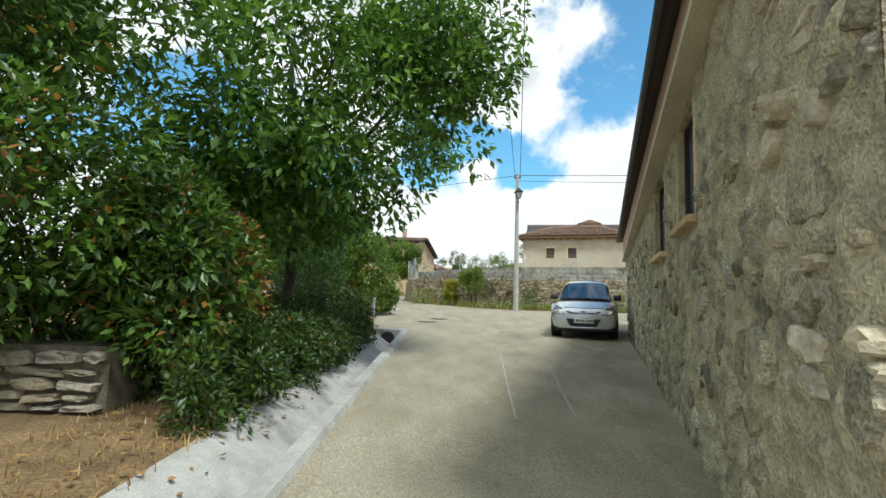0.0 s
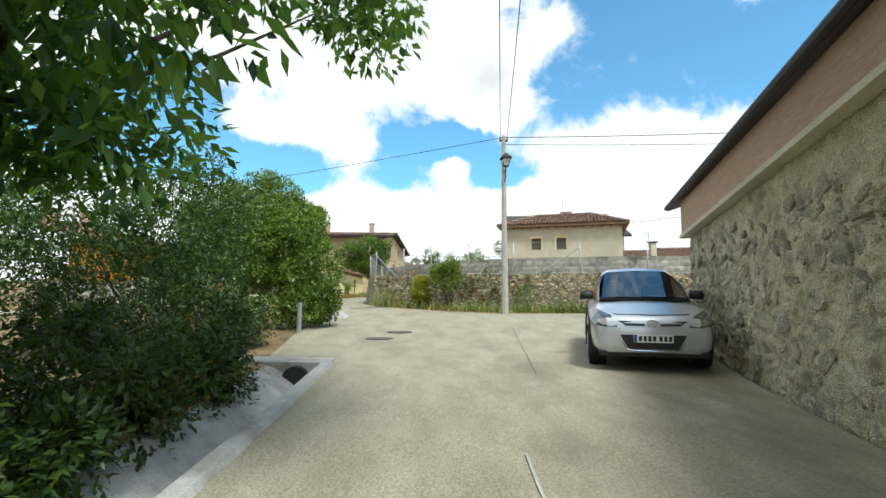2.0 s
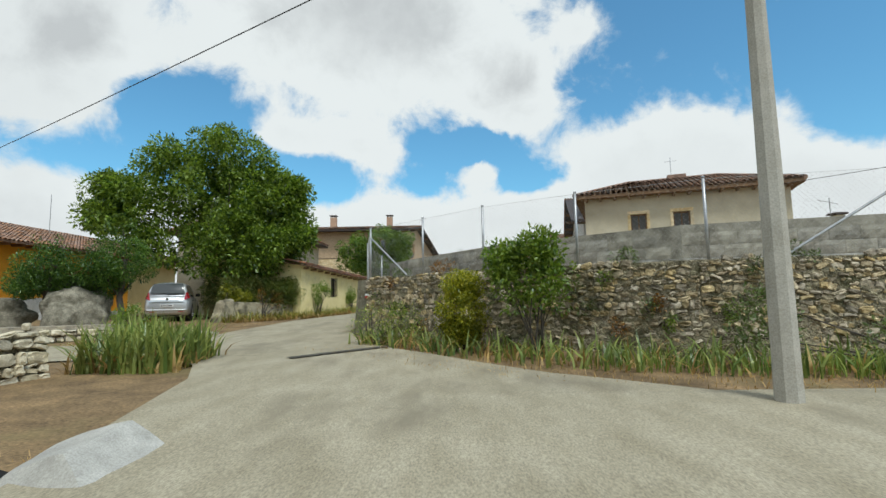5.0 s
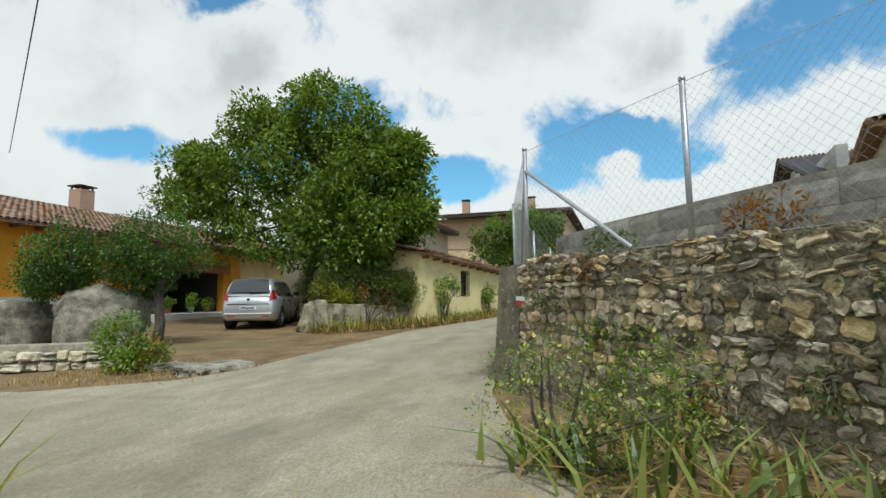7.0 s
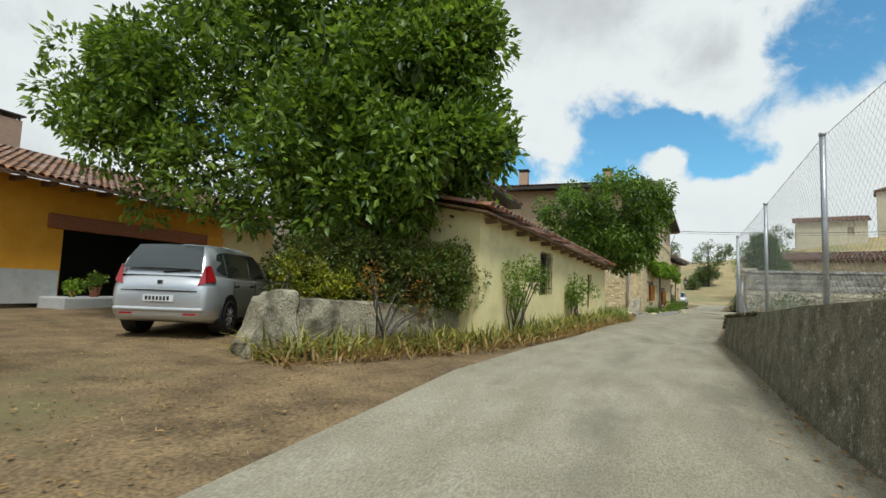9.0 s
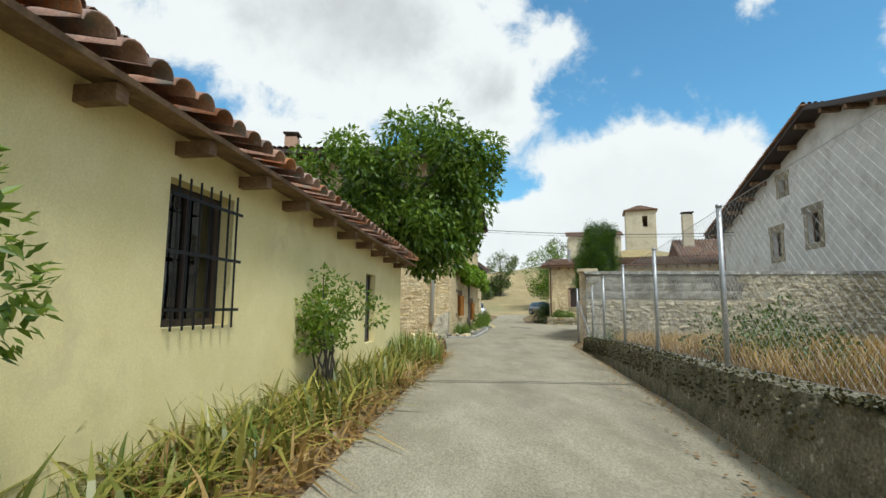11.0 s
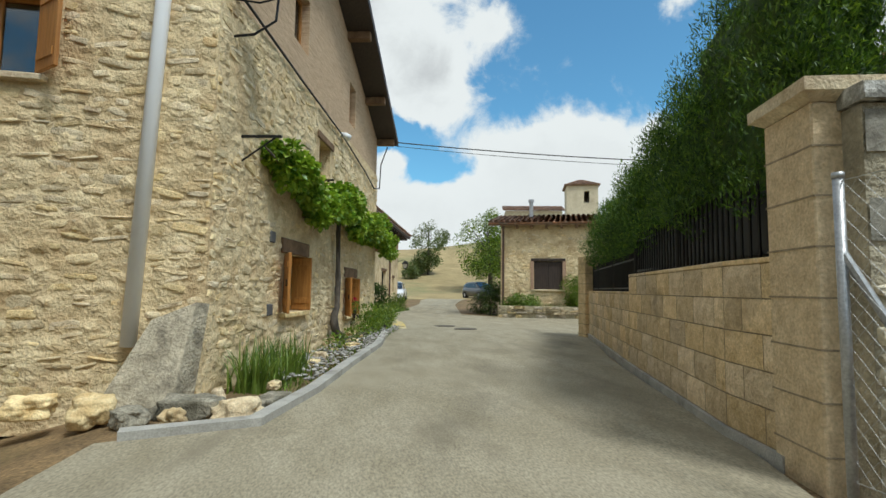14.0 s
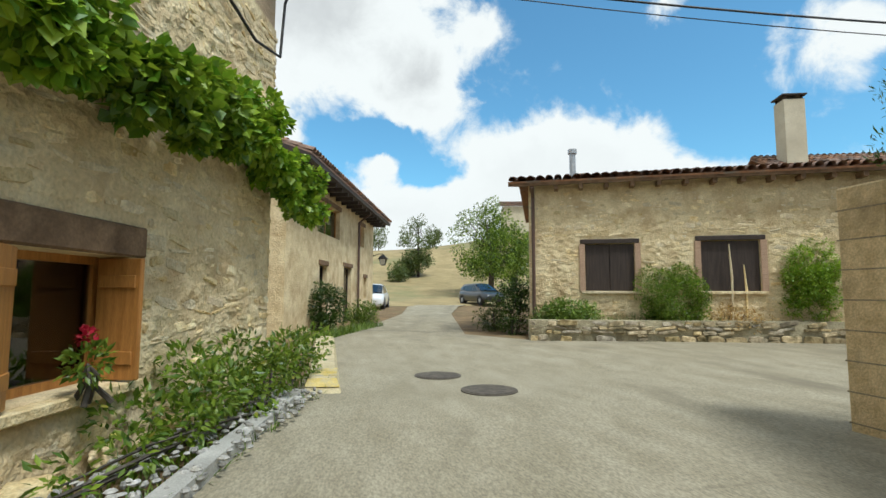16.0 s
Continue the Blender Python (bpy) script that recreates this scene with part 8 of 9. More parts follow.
bush("wild_bush", "ragged green shrub beside the yard entrance", (-8.9, 33.95, 0.6), yb, 4200, 0.075, L_LIGHT, 33, 8)
yr = crown_clumps([((-8.5, 34.1, 0.9), 0.5, 0.4, 0.3)], 12, 22, (0.1, 0.2))
bush("rusty_bush", "dry brown stalks beside the yard entrance", (-8.5, 34.1, 0.65), yr, 500, 0.07, L_RUST, 34, 8)
for (bx, by, h, rx, rz, seed) in ((-7.0, 21.9, 2.2, 0.8, 0.55, 135), (-13.2, 36.0, 2.9, 0.9, 0.5, 35), (-11.2, 36.7, 3.15, 0.95, 0.85, 36)):
    cl = crown_clumps([((bx, by, h), rx, rx, rz), ((bx - 0.5, by, h - 0.5), rx * 0.8, rx * 0.8, rz * 0.6)], 34, seed, (0.2, 0.4))
    cl += [((bx + 0.4 * math.cos(a), by + 0.4 * math.sin(a), h + rz + 0.25 * (k % 3)), 0.13) for k, a in enumerate(np.linspace(0, 6, 9))]
    tree("fruit_tree", "small grey-green fruit tree with a crooked trunk", (bx, by, 0.15 if by < 30 else 0.7), ([(0, 0, 0), (0.1, 0, 0.6), (-0.05, 0.05, 1.2), (0.1, 0, 1.8), (0.1, 0, 2.5)], [0.13, 0.11, 0.10, 0.07, 0.03]), 12, cl, 14000, 0.085, L_ELDER, seed)

# walnut over the parking yard
w2 = crown_clumps([((-11.9, 44.6, 6.2), 4.0, 3.8, 3.0), ((-9.6, 44.8, 5.6), 3.0, 3.0, 2.4), ((-14.4, 44.2, 5.8), 2.6, 2.6, 2.6), ((-13.4, 44.0, 7.8), 2.2, 2.2, 1.8), ((-11.9, 44.6, 8.7), 2.6, 2.6, 1.9), ((-10.4, 43.6, 4.4), 3.0, 2.6, 1.5), ((-8.9, 44.4, 6.0), 1.7, 1.9, 2.0), ((-15.0, 42.8, 6.0), 1.9, 1.9, 1.9), ((-8.8, 43.8, 4.2), 1.8, 1.5, 1.0), ((-16.3, 43.2, 6.0), 0.9, 0.9, 0.5), ((-16.0, 43.4, 7.2), 0.8, 0.9, 0.5), ((-7.7, 44.2, 7.2), 0.8, 0.8, 0.6), ((-7.6, 44.0, 5.0), 0.8, 0.8, 0.5), ((-9.8, 44.4, 7.4), 1.7, 1.6, 1.4), ((-8.4, 44.2, 6.5), 1.3, 1.3, 1.3), ((-11.0, 44.4, 9.0), 2.2, 2.0, 1.5), ((-9.1, 43.9, 5.2), 1.6, 1.4, 1.2)], 46, 24, (0.25, 0.75))
tree("walnut_tree", "large round walnut tree over the parking yard", (-11.0, 45.6, 0.9), ([(0, 0, 0), (0.1, 0, 1.2), (-0.1, 0.0, 2.6), (-0.4, -0.3, 4.6), (-0.6, -0.6, 7.0)], [0.34, 0.28, 0.25, 0.16, 0.06]), 34, w2, 92000, 0.205, L_WALNUT_DEEP, 37)
# clipped hedge and low wall before the shed
M_OLDWALL = mat("lichened_render", (0.25, 0.22, 0.145), (0.44, 0.39, 0.275), 2.2, 0.95, 1.0, 35, stain=(0.10, 0.088, 0.058), stain_scale=2.6, stain_at=0.54, deep=0.06, grain=(0.6, 1.35))
hd = crown_clumps([((lerp(-9.75, -7.55, k / 9), lerp(42.0, 44.0, k / 9), 2.1), 0.42, 0.42, 0.66) for k in range(10)] + [((-9.9 - 0.5 * k, 42.6 + 0.4 * k, 2.1), 0.5, 0.5, 0.7) for k in range(4)] + [((lerp(-9.5, -7.6, k / 7), lerp(42.6, 44.3, k / 7), 2.35), 0.5, 0.5, 0.5) for k in range(8)], 20, 25, (0.16, 0.26))
bush("garden_hedge", "dense olive-brown hedge in front of the shed gable", (-8.4, 42.5, 1.1), hd, 30000, 0.085, L_BROWNHEDGE, 38, 18, category="hedge")
part("green_foliage", leaves(clump_spots(hd, 17000, 138, 0.7), 0.085, 139, 0.1).turned(Matrix.Translation((8.4, -42.5, -1.1))), L_LAUREL, bpy.data.objects["garden_hedge"], "fresher green leaves", kind="stuff")
hb = crown_clumps([((-9.6, 41.75, 1.95), 0.42, 0.4, 0.45), ((-9.2, 42.0, 1.95), 0.36, 0.36, 0.36)], 18, 26, (0.13, 0.22))
bush("box_bush", "small bright green shrub behind the low wall", (-9.6, 41.0, 1.0), hb, 4200, 0.07, L_YELLOW, 39, 6)
hc = crown_clumps([((-8.2, 41.6, 1.9), 0.2, 0.3, 0.5), ((-7.8, 42.6, 1.8), 0.2, 0.3, 0.4)], 10, 27, (0.1, 0.2))
bush("rusty_bush", "orange-leaved climber on the low wall", (-8.1, 42.0, 1.1), hc, 300, 0.07, L_RUST, 40, 5)
lw = thing("low_garden_wall", "low weathered concrete garden wall with a rough end", "wall", frame_at(-9.4, 40.75, 0.75, 61))
part("core", rough_slab([(0, -0.06, 0), (3.9, -0.02, 0), (3.9, 0.36, 0), (0, 0.36, 0), (0, 0.0, 0.96), (3.9, 0.03, 0.8), (3.9, 0.3, 0.8), (0, 0.3, 0.96)], 3, 0.05, (34, 4, 9)), M_OLDWALL, lw, smooth=True)
part("end_pier", rough_slab([(-0.42, -0.26, 0), (0.5, -0.2, 0), (0.5, 0.42, 0), (-0.42, 0.42, 0), (-0.06, -0.1, 1.06), (0.5, -0.06, 1.02), (0.5, 0.38, 1.0), (-0.06, 0.38, 1.02)], 8, 0.09, (10, 7, 11)), M_OLDWALL, lw, "rough leaning end stone with lichen", smooth=True)


def lane_bed(a, b):
    p = along([(-9.2, 40.3), (-7.3, 43.2), (-6.6, 45.3), (-5.9, 48.5), (-5.2, 52.5), (-4.75, 55.6)], a * 16.7)
    return p[0] + (b - 0.5) * 0.9, p[1] - (b - 0.5) * 0.45


tuft("iris_leaves", "green and yellowing iris blades along the lane edge", scatter(lambda a, b: lane_bed(a, b * 1.3 - 0.4), 2700, 55), 0.62, 0.045, L_IRIS_OLD, 56, "iris", 1.5)
tuft("dry_iris_leaves", "withered yellow iris blades along the lane edge", scatter(lambda a, b: lane_bed(a, b * 1.3 - 0.1), 2200, 57), 0.42, 0.035, L_DRY, 58, "iris", 1.5)
tuft("lane_grass", "green tufts of grass along the shed wall", scatter(lambda a, b: (lambda p: (p[0] - 0.2, p[1]))(lane_bed(0.3 + 0.7 * a, b)), 1500, 59), 0.42, 0.014, L_GRASS, 60, "grass", 0.6)
for k, (x, y, h) in enumerate(((-6.65, 45.6, 2.1), (-5.8, 50.2, 2.0))):
    cl = crown_clumps([((x + 0.1, y, h), 0.5, 0.6, 0.5)], 22, 80 + k, (0.1, 0.24))
    bush("rose_bush", "straggly rose bush against the cream wall", (x, y, 1.0), cl, 2400, 0.075, L_LIGHT, 82 + k, 9)
tuft("iris_leaves", "large clump of iris blades at the shed end", scatter(lambda a, b: (-6.3 + 2.0 * a, 53.6 + 2.5 * b), 640, 61), 0.7, 0.045, L_IRIS, 62, "iris", 0.6)
tuft("dry_iris_leaves", "withered iris blades at the shed end", scatter(lambda a, b: (-6.2 + 2.0 * a, 53.6 + 2.6 * b), 240, 63), 0.5, 0.04, L_DRY, 64, "iris", 1.0)
tuft("yard_dry_grass", "short dead grass scattered over the yard", scatter(lambda a, b: (-16 + 9.4 * a, 34.5 + 8 * b), 5000, 65), 0.07, 0.012, L_DRY, 66, "grass", 1.2)
tuft("verge_dry_grass", "dead grass along the corner of the yard", scatter(lambda a, b: (-10 + 3.6 * a, 32.6 + 2.2 * b), 1600, 67), 0.16, 0.012, L_DRY, 68, "grass", 0.8)
tuft("corner_dry_grass", "dead grass on the plot by the lilac bush", scatter(lambda a, b: (-10 + 7.2 * a, 15.5 + 8 * b), 3600, 69), 0.10, 0.012, L_DRY, 70, "grass", 1.0)
tuft("bank_dry_grass", "dead grass along the ditch bank", scatter(lambda a, b: (-3.2 + 1.35 * a, -2 + 15.6 * b), 3600, 71), 0.15, 0.012, L_DRY, 72, "grass", 0.8)

# walnut before the stone house
w3 = crown_clumps([((-5.0, 57.6, 5.9), 2.1, 1.8, 1.6), ((-3.6, 57.7, 5.6), 1.0, 1.3, 1.5), ((-6.7, 57.4, 5.2), 1.6, 1.6, 1.4), ((-5.3, 57.3, 4.3), 1.8, 1.3, 0.9), ((-4.3, 57.4, 4.1), 0.9, 1.0, 0.9)], 46, 28, (0.26, 0.52))
tree("walnut_tree", "walnut tree leaning over the lane before the stone house", (-6.38, 57.9, 0.9), ([(0, 0, 0), (0.08, 0, 0.35), (0.17, 0, 0.75), (0.27, 0, 1.15), (0.38, -0.03, 1.6), (0.5, -0.05, 2.1), (0.64, -0.1, 2.7), (1.1, -0.2, 4.6)], [0.17, 0.15, 0.14, 0.13, 0.125, 0.12, 0.10, 0.05]), 26, w3, 29000, 0.185, L_WALNUT_SUN, 41, droop=0.85)

# ---------------------------------------------------------------- vine and beds of the stone house
E_W = stone_house.matrix_world @ E_AT
vs_ = []
rv = np.random.RandomState(9)
for k in range(150):
    s_ = 1.2 + 9.05 * k / 150
    full = min(0.45 + (s_ - 1.2) / 2.5, 1.0)
    top_ = 3.35 + 0.12 * math.sin(s_ * 1.7)
    vs_.append((tuple(E_W @ Vector((s_, -0.10 - rv.uniform(0.0, 0.42) * full, top_ - 0.12 - rv.uniform(0, 0.5) * full - 0.35 * (s_ > 8.6) * rv.rand()))), rv.uniform(0.09, 0.18)))
vine = thing("grape_vine", "bright green grape vine trained along the stone wall", "vine", pose(*(E_W @ Vector((4.75, -0.22, 0.45)))))
v_off = Matrix.Translation(-vine.matrix_world.translation)
vt = Shape()
vp = [E_W @ Vector(p) for p in ((4.95, -0.34, 0.28), (4.83, -0.26, 0.42), (4.66, -0.18, 0.6), (4.6, -0.15, 0.78), (4.63, -0.15, 0.95), (4.76, -0.16, 1.08), (4.84, -0.14, 1.22), (4.82, -0.13, 1.45), (4.87, -0.14, 1.7), (4.83, -0.13, 2.0), (4.76, -0.15, 2.3), (4.78, -0.14, 2.6), (4.7, -0.16, 2.95))]
vt.tube(vp, [0.12, 0.10, 0.085, 0.085, 0.064, 0.058, 0.048, 0.05, 0.042, 0.046, 0.036, 0.038, 0.033], 9)
vt.tube([E_W @ Vector(p) for p in ((4.7, -0.16, 2.9), (3.2, -0.2, 3.1), (1.6, -0.2, 3.1), (0.8, -0.22, 3.2))], [0.035, 0.03, 0.022, 0.012], 6)
vt.tube([E_W @ Vector(p) for p in ((4.7, -0.16, 2.9), (6.2, -0.2, 3.1), (8.0, -0.2, 3.1), (9.8, -0.22, 2.9))], [0.035, 0.03, 0.022, 0.012], 6)
for ph, r0 in ((0.0, 0.034), (2.2, 0.026), (4.0, 0.022)):
    vt.tube([p + Vector((math.cos(ph + 0.9 * k), math.sin(ph + 0.9 * k), 0)) * (0.058 - 0.0033 * k) for k, p in enumerate(vp)], [r0 * (1 + 0.3 * math.sin(3.1 * k + ph)) for k in range(len(vp))], 7)
part("stem", vt.turned(v_off), M_BARK, vine, "thick twisted dark stem", smooth=True)
part("foliage", leaves(clump_spots(vs_, 15000, 8, 0.45), 0.105, 9, 0.5, aspect=1.15).turned(v_off), L_VINE, vine)
for s_ in (0.62, 3.0):
    br = thing("iron_bracket", "black iron bracket holding the vine wire", "bracket", E_W @ pose(s_, 0, 3.15), group="vine brackets")
    part("arm", Shape().box(-0.015, -0.5, 0.1, 0.015, 0.02, 0.13), M_IRON, br)
    part("stay", Shape().tube([(0, 0.0, -0.2), (0, -0.42, 0.1)], 0.012, 6), M_IRON, br)


def wall_foot(a, b):
    p = E_W @ Vector((0.2 + 9.6 * a, -0.15 - 0.75 * b, 0))
    return p.x, p.y


tuft("foot_grass", "tall grass and iris along the stone wall", scatter(lambda a, b: wall_foot(a * 0.14, b * 0.7), 420, 73), 0.62, 0.022, L_GRASS, 74, "grass", 0.5)
tuft("foot_weeds", "low weeds at the foot of the stone wall", scatter(wall_foot, 1500, 75), 0.24, 0.016, L_GRASS, 76, "grass", 0.8)
fb = [((*wall_foot(a, 0.35 + 0.2 * math.sin(a * 90)), 1.28 + 0.16 * math.sin(a * 70)), 0.24) for a in np.linspace(0.68, 1.0, 16)] + [((*wall_foot(a, 0.5), 1.15), 0.14) for a in np.linspace(0.3, 0.7, 8)]
bush("flower_bed", "leafy flower bed with yellow and white blooms", (*wall_foot(0.85, 0.5), 0.95), fb, 4200, 0.08, L_LIGHT, 77, 12)
bl = bpy.data.objects["flower_bed"]
part("flowers", leaves(clump_spots(fb, 90, 78, 0.95), 0.05, 79, 0.0, aspect=1.1).turned(Matrix.Translation(-bl.location)), L_FLOWER, bl, "small pale flowers", kind="stuff")
ger = [((*(E_W @ Vector((6.45, -0.14, 0.95))).xy, 1.62), 0.12)]
bush("geranium", "red geranium on the window sill", (ger[0][0][0], ger[0][0][1], 1.42), ger, 160, 0.07, L_LIGHT, 80, 4, category="flower")
gb = bpy.data.objects["geranium"]
part("flowers", leaves(clump_spots([((ger[0][0][0], ger[0][0][1], 1.78), 0.05)], 40, 81, 0.6), 0.04, 82, 0.0, aspect=1.1).turned(Matrix.Translation(-gb.location)), L_REDFLOWER, gb, "red petals", kind="stuff")
kb = thing("bed_kerb", "low grey stone kerb edging the flower bed", "kerb", pose(-2.6, 64.2, 0.95))
KL = [(-3.75, 61.95), (-2.9, 62.2), (-2.56, 63.4), (-2.2, 65.2), (-1.65, 67.7), (-1.4, 69.8), (-1.05, 71.9)]
part("edging", thick_wall(KL[::-1], [1.03] * 7, [0.8] * 7, -0.14).turned(Matrix.Translation((2.6, -64.2, -0.95))), M_CONC, kb)
solo("bed_gravel", pebbles([(*(E_W @ Vector((0.6 + 8.2 * a, -0.25 - 0.72 * b, 0))).xy, 1.0 + 0.04 * c) for a, b, c in [(rv.rand(), rv.rand(), rv.rand()) for _ in range(900)]], 0.03, 19), M_GRAVEL, "whitish gravel covering the flower bed", "gravel", kind="stuff")
for k in range(26):
    p = along(KL, 0.9 + k * 0.36)
    r_ = random.Random(k)
    if k % 2 == 0:
        boulder("pebble", "whitish stone lying along the flower bed", p[0] - 0.3 - r_.uniform(0, 0.35), p[1] + r_.uniform(-.1, .1), 1.02, r_.uniform(.06, .16), r_.uniform(.05, .1), r_.uniform(.04, .09), k, M_STONE_PALE, r_.uniform(0, 180))
# pots along the south wall
for k, (x, w_, h_, mm, lab) in enumerate(((-5.98, 0.52, 0.33, M_SLATE, "dark slate planter with low bright green leaves by the wall"), (-7.05, 0.46, 0.34, M_TERRA, "terracotta pot with a loose light green shrub by the wall"),
                                          (-7.6, 0.58, 0.34, M_CONC, "grey stone trough with a loose light green shrub by the wall"))):
    pt = thing("plant_pot", lab, "plant pot", pose(x, 63.08, 0.6), group="pots by the wall")
    part("pot", Shape().loft([[(-w_ / 2 * q, -0.19 * q, z), (w_ / 2 * q, -0.19 * q, z), (w_ / 2 * q, 0.19 * q, z), (-w_ / 2 * q, 0.19 * q, z)] for q, z in ((0.84, 0.0), (1.0, h_), (1.05, h_), (1.05, h_ + 0.05), (0.9, h_ + 0.05), (0.88, h_ - 0.03))]), mm, pt)
    if k == 0:
        cl = crown_clumps([((0, 0, h_ + 0.12), 0.3, 0.18, 0.12)], 16, 90, (0.06, 0.12))
        part("plant", leaves(clump_spots(cl, 700, 91), 0.09, 92, 0.1), L_VINE, pt, "low bright green plant", kind="stuff")
    else:
        cl = crown_clumps([((0.1 * k, 0, h_ + 0.38), 0.5, 0.25, 0.34), ((0.45 - 0.5 * (k - 1), -0.05, h_ + 0.3), 0.4, 0.2, 0.25)], 15, 90 + k, (0.06, 0.13))
        st_ = Shape()
        for i_ in range(14):
            c_ = cl[(i_ * 2) % len(cl)][0]
            st_.tube([(0.1 * math.sin(i_), 0.05 * math.cos(i_), h_), (c_[0] * 0.5, c_[1] * 0.5, lerp(h_, c_[2], 0.6)), c_], [0.008, 0.006, 0.003], 4)
        part("stems", st_, M_BARK, pt, kind="stuff")
        part("plant", leaves(clump_spots(cl, 1500, 91 + k), 0.06, 92 + k, 0.1), L_LIGHT, pt, "airy light green shrub", kind="stuff")
boulder("boulder", "rough pale limestone rock between the pots by the wall", -6.58, 63.0, 0.74, 0.3, 0.17, 0.22, 61, M_STONE_PALE, 5)

# ---------------------------------------------------------------- cypress hedge
hp = []
rh = np.random.RandomState(31)
HL = [(1.6, 61.4), (2.98, 65.4), (4.5, 69.5)]
for k in range(900):
    s_ = rh.uniform(0, 8.3)
    p = along(HL, s_)
    topz = lerp(4.85, 3.95, min(s_ / 5.0, 1)) + rh.uniform(-0.08, 0.1)
    z_ = rh.uniform(1.6, 1.0 * topz)
    taper = 1.0 - 0.45 * max((z_ - topz + 0.8) / 0.8, 0)
    side = -1 if rh.rand() < 0.62 else 1
    if z_ < 2.72 and side < 0:
        taper *= 0.35
    hp.append(((p[0] + side * taper * (rh.uniform(0.5, 0.84) if side < 0 else rh.uniform(0.45, 0.6)), p[1] + rh.uniform(-.2, .2) - (0.4 if s_ < 0.3 else 0), z_), rh.uniform(0.12, 0.24)))
for k in range(160):
    s_ = rh.uniform(0, 8.3)
    p = along(HL, s_)
    hp.append(((p[0] + rh.uniform(-.35, .35), p[1] + rh.uniform(-.2, .2), lerp(4.85, 3.95, min(s_ / 5.0, 1)) + rh.uniform(-0.1, 0.15)), rh.uniform(0.12, 0.22)))
for k in range(230):
    hp.append((((1.7 + rh.uniform(-.62, .32), 61.15 + rh.uniform(-.25, .1), rh.uniform(2.9, 4.95))), rh.uniform(0.12, 0.22)))
hedge = thing("cypress_hedge", "tall dense cypress hedge behind the block wall", "hedge", pose(3.0, 65.0, 1.0))
h_off = Matrix.Translation((-3.0, -65.0, -1.0))
# solid slabs in hedge-leaf colour fill the hedge behind its leaves
part("core", thick_wall([(p[0], p[1]) for p in [along(HL, q) for q in np.linspace(0.1, 8.2, 12)]][::-1], [3.7] * 7 + [3.8, 4.05, 4.35, 4.55, 4.65], [0.9] * 12, 0.3).turned(h_off), L_HEDGE, hedge, "solid dark green slab behind the hedge leaves")
part("core", rough_slab([(1.15, 61.1, 2.4), (1.95, 60.95, 2.4), (2.4, 62.4, 2.4), (1.55, 62.6, 2.4), (1.05, 61.05, 4.85), (2.05, 60.95, 4.9), (2.35, 62.3, 4.75), (1.55, 62.5, 4.7)], 21, 0.12, (6, 7, 10)).turned(h_off), L_HEDGE, hedge, "solid dark green slab behind the hedge leaves")
hs_ = clump_spots(hp, 170000, 32, 0.45)
hs_ = [(p, (u[0] * 0.7, u[1] * 0.7, u[2] * 0.3 + 0.75)) for p, u in hs_]
part("foliage", leaves(hs_, 0.062, 33, -0.3, aspect=5.0).turned(h_off), L_CYPRESS, hedge)
tips = [(tuple(Vector(p) + Vector((-0.05, -0.06, 0.06))), u) for p, u in clump_spots([h for h in hp if rh.rand() < 0.45], 34000, 132, 0.92)]
part("young_growth", leaves(tips, 0.058, 133, -0.3, aspect=4.5).turned(h_off), L_CYPTIP, hedge, "yellow-green young growth", kind="stuff")

# ---------------------------------------------------------------- garden of the end house, trees on the rise
fgw = thing("bed_wall", "low rubble wall edging the raised bed of the end house", "wall", frame_at(3.75, 77.35, 0.75, -15))
fg_c = part("core", Shape().box(0, 0.05, 0, 9.5, 0.35, 0.68), M_MORTAR, fgw)
lay_stones(fg_c, 9.5, 0.02, 0.70, (0.16, 0.5, 0.08, 0.2), 0.03, M_STONE_DRY, M_STONE_ISL, seed=35, chance=0.75, skew=10)
solo("raised_bed", Shape().add([(3.9, 77.6, 1.3), (13.2, 75.1, 1.3), (14.5, 76.5, 1.3), (4.6, 79.0, 1.3)], [(0, 1, 2, 3)]), M_GROUND, "earth of the raised bed before the house", "bed", kind="structure")
for (x, y, z, rx, rz, n_, mm, lf, nm, lab) in ((7.35, 77.15, 1.95, 0.85, 0.75, 8000, L_LIGHT, 0.06, "round_bush", "round grey-green bush before the end house"),
                                        (10.25, 76.1, 2.3, 0.75, 1.0, 9000, L_VINE, 0.06, "golden_conifer", "golden green conifer before the end house"),
                                        (10.3, 76.55, 3.0, 0.45, 0.7, 600, L_OLIVE, 0.07, "tall_shrub", "loose tall shrub before the end house"),
                                        (5.0, 77.9, 1.5, 0.7, 0.25, 1600, L_GRASS, 0.09, "low_plants", "low green plants before the end house"),
                                        (8.8, 76.6, 1.45, 0.8, 0.2, 600, L_DRY, 0.08, "dry_plants", "dry brown plants before the end house"),
                                        (4.0, 79.3, 1.7, 0.4, 0.8, 1500, L_HEDGE, 0.08, "corner_shrub", "dark shrub at the corner of the end house"),
                                        (3.9, 80.6, 1.3, 0.5, 0.5, 900, L_OLIVE, 0.08, "corner_shrub", "dark shrub at the corner of the end house"),
                                        (-1.0, 81.2, 1.6, 0.55, 0.6, 2000, L_HEDGE, 0.08, "door_bush", "dark bush beside the lane house door"),
                                        (0.1, 82.6, 1.35, 0.45, 0.35, 1000, L_LIGHT, 0.08, "door_bush", "green bush beside the lane house door")):
    cl = crown_clumps([((x, y, z), rx, rx * 0.75, rz)], 80 if n_ > 5000 else 34, int(x * 10) + 200, (0.14, 0.3))
    bush(nm, lab, (x, y, z - rz - 0.2), cl, int(n_ * 2.6), lf, mm, int(x * 10) + 150, 8)
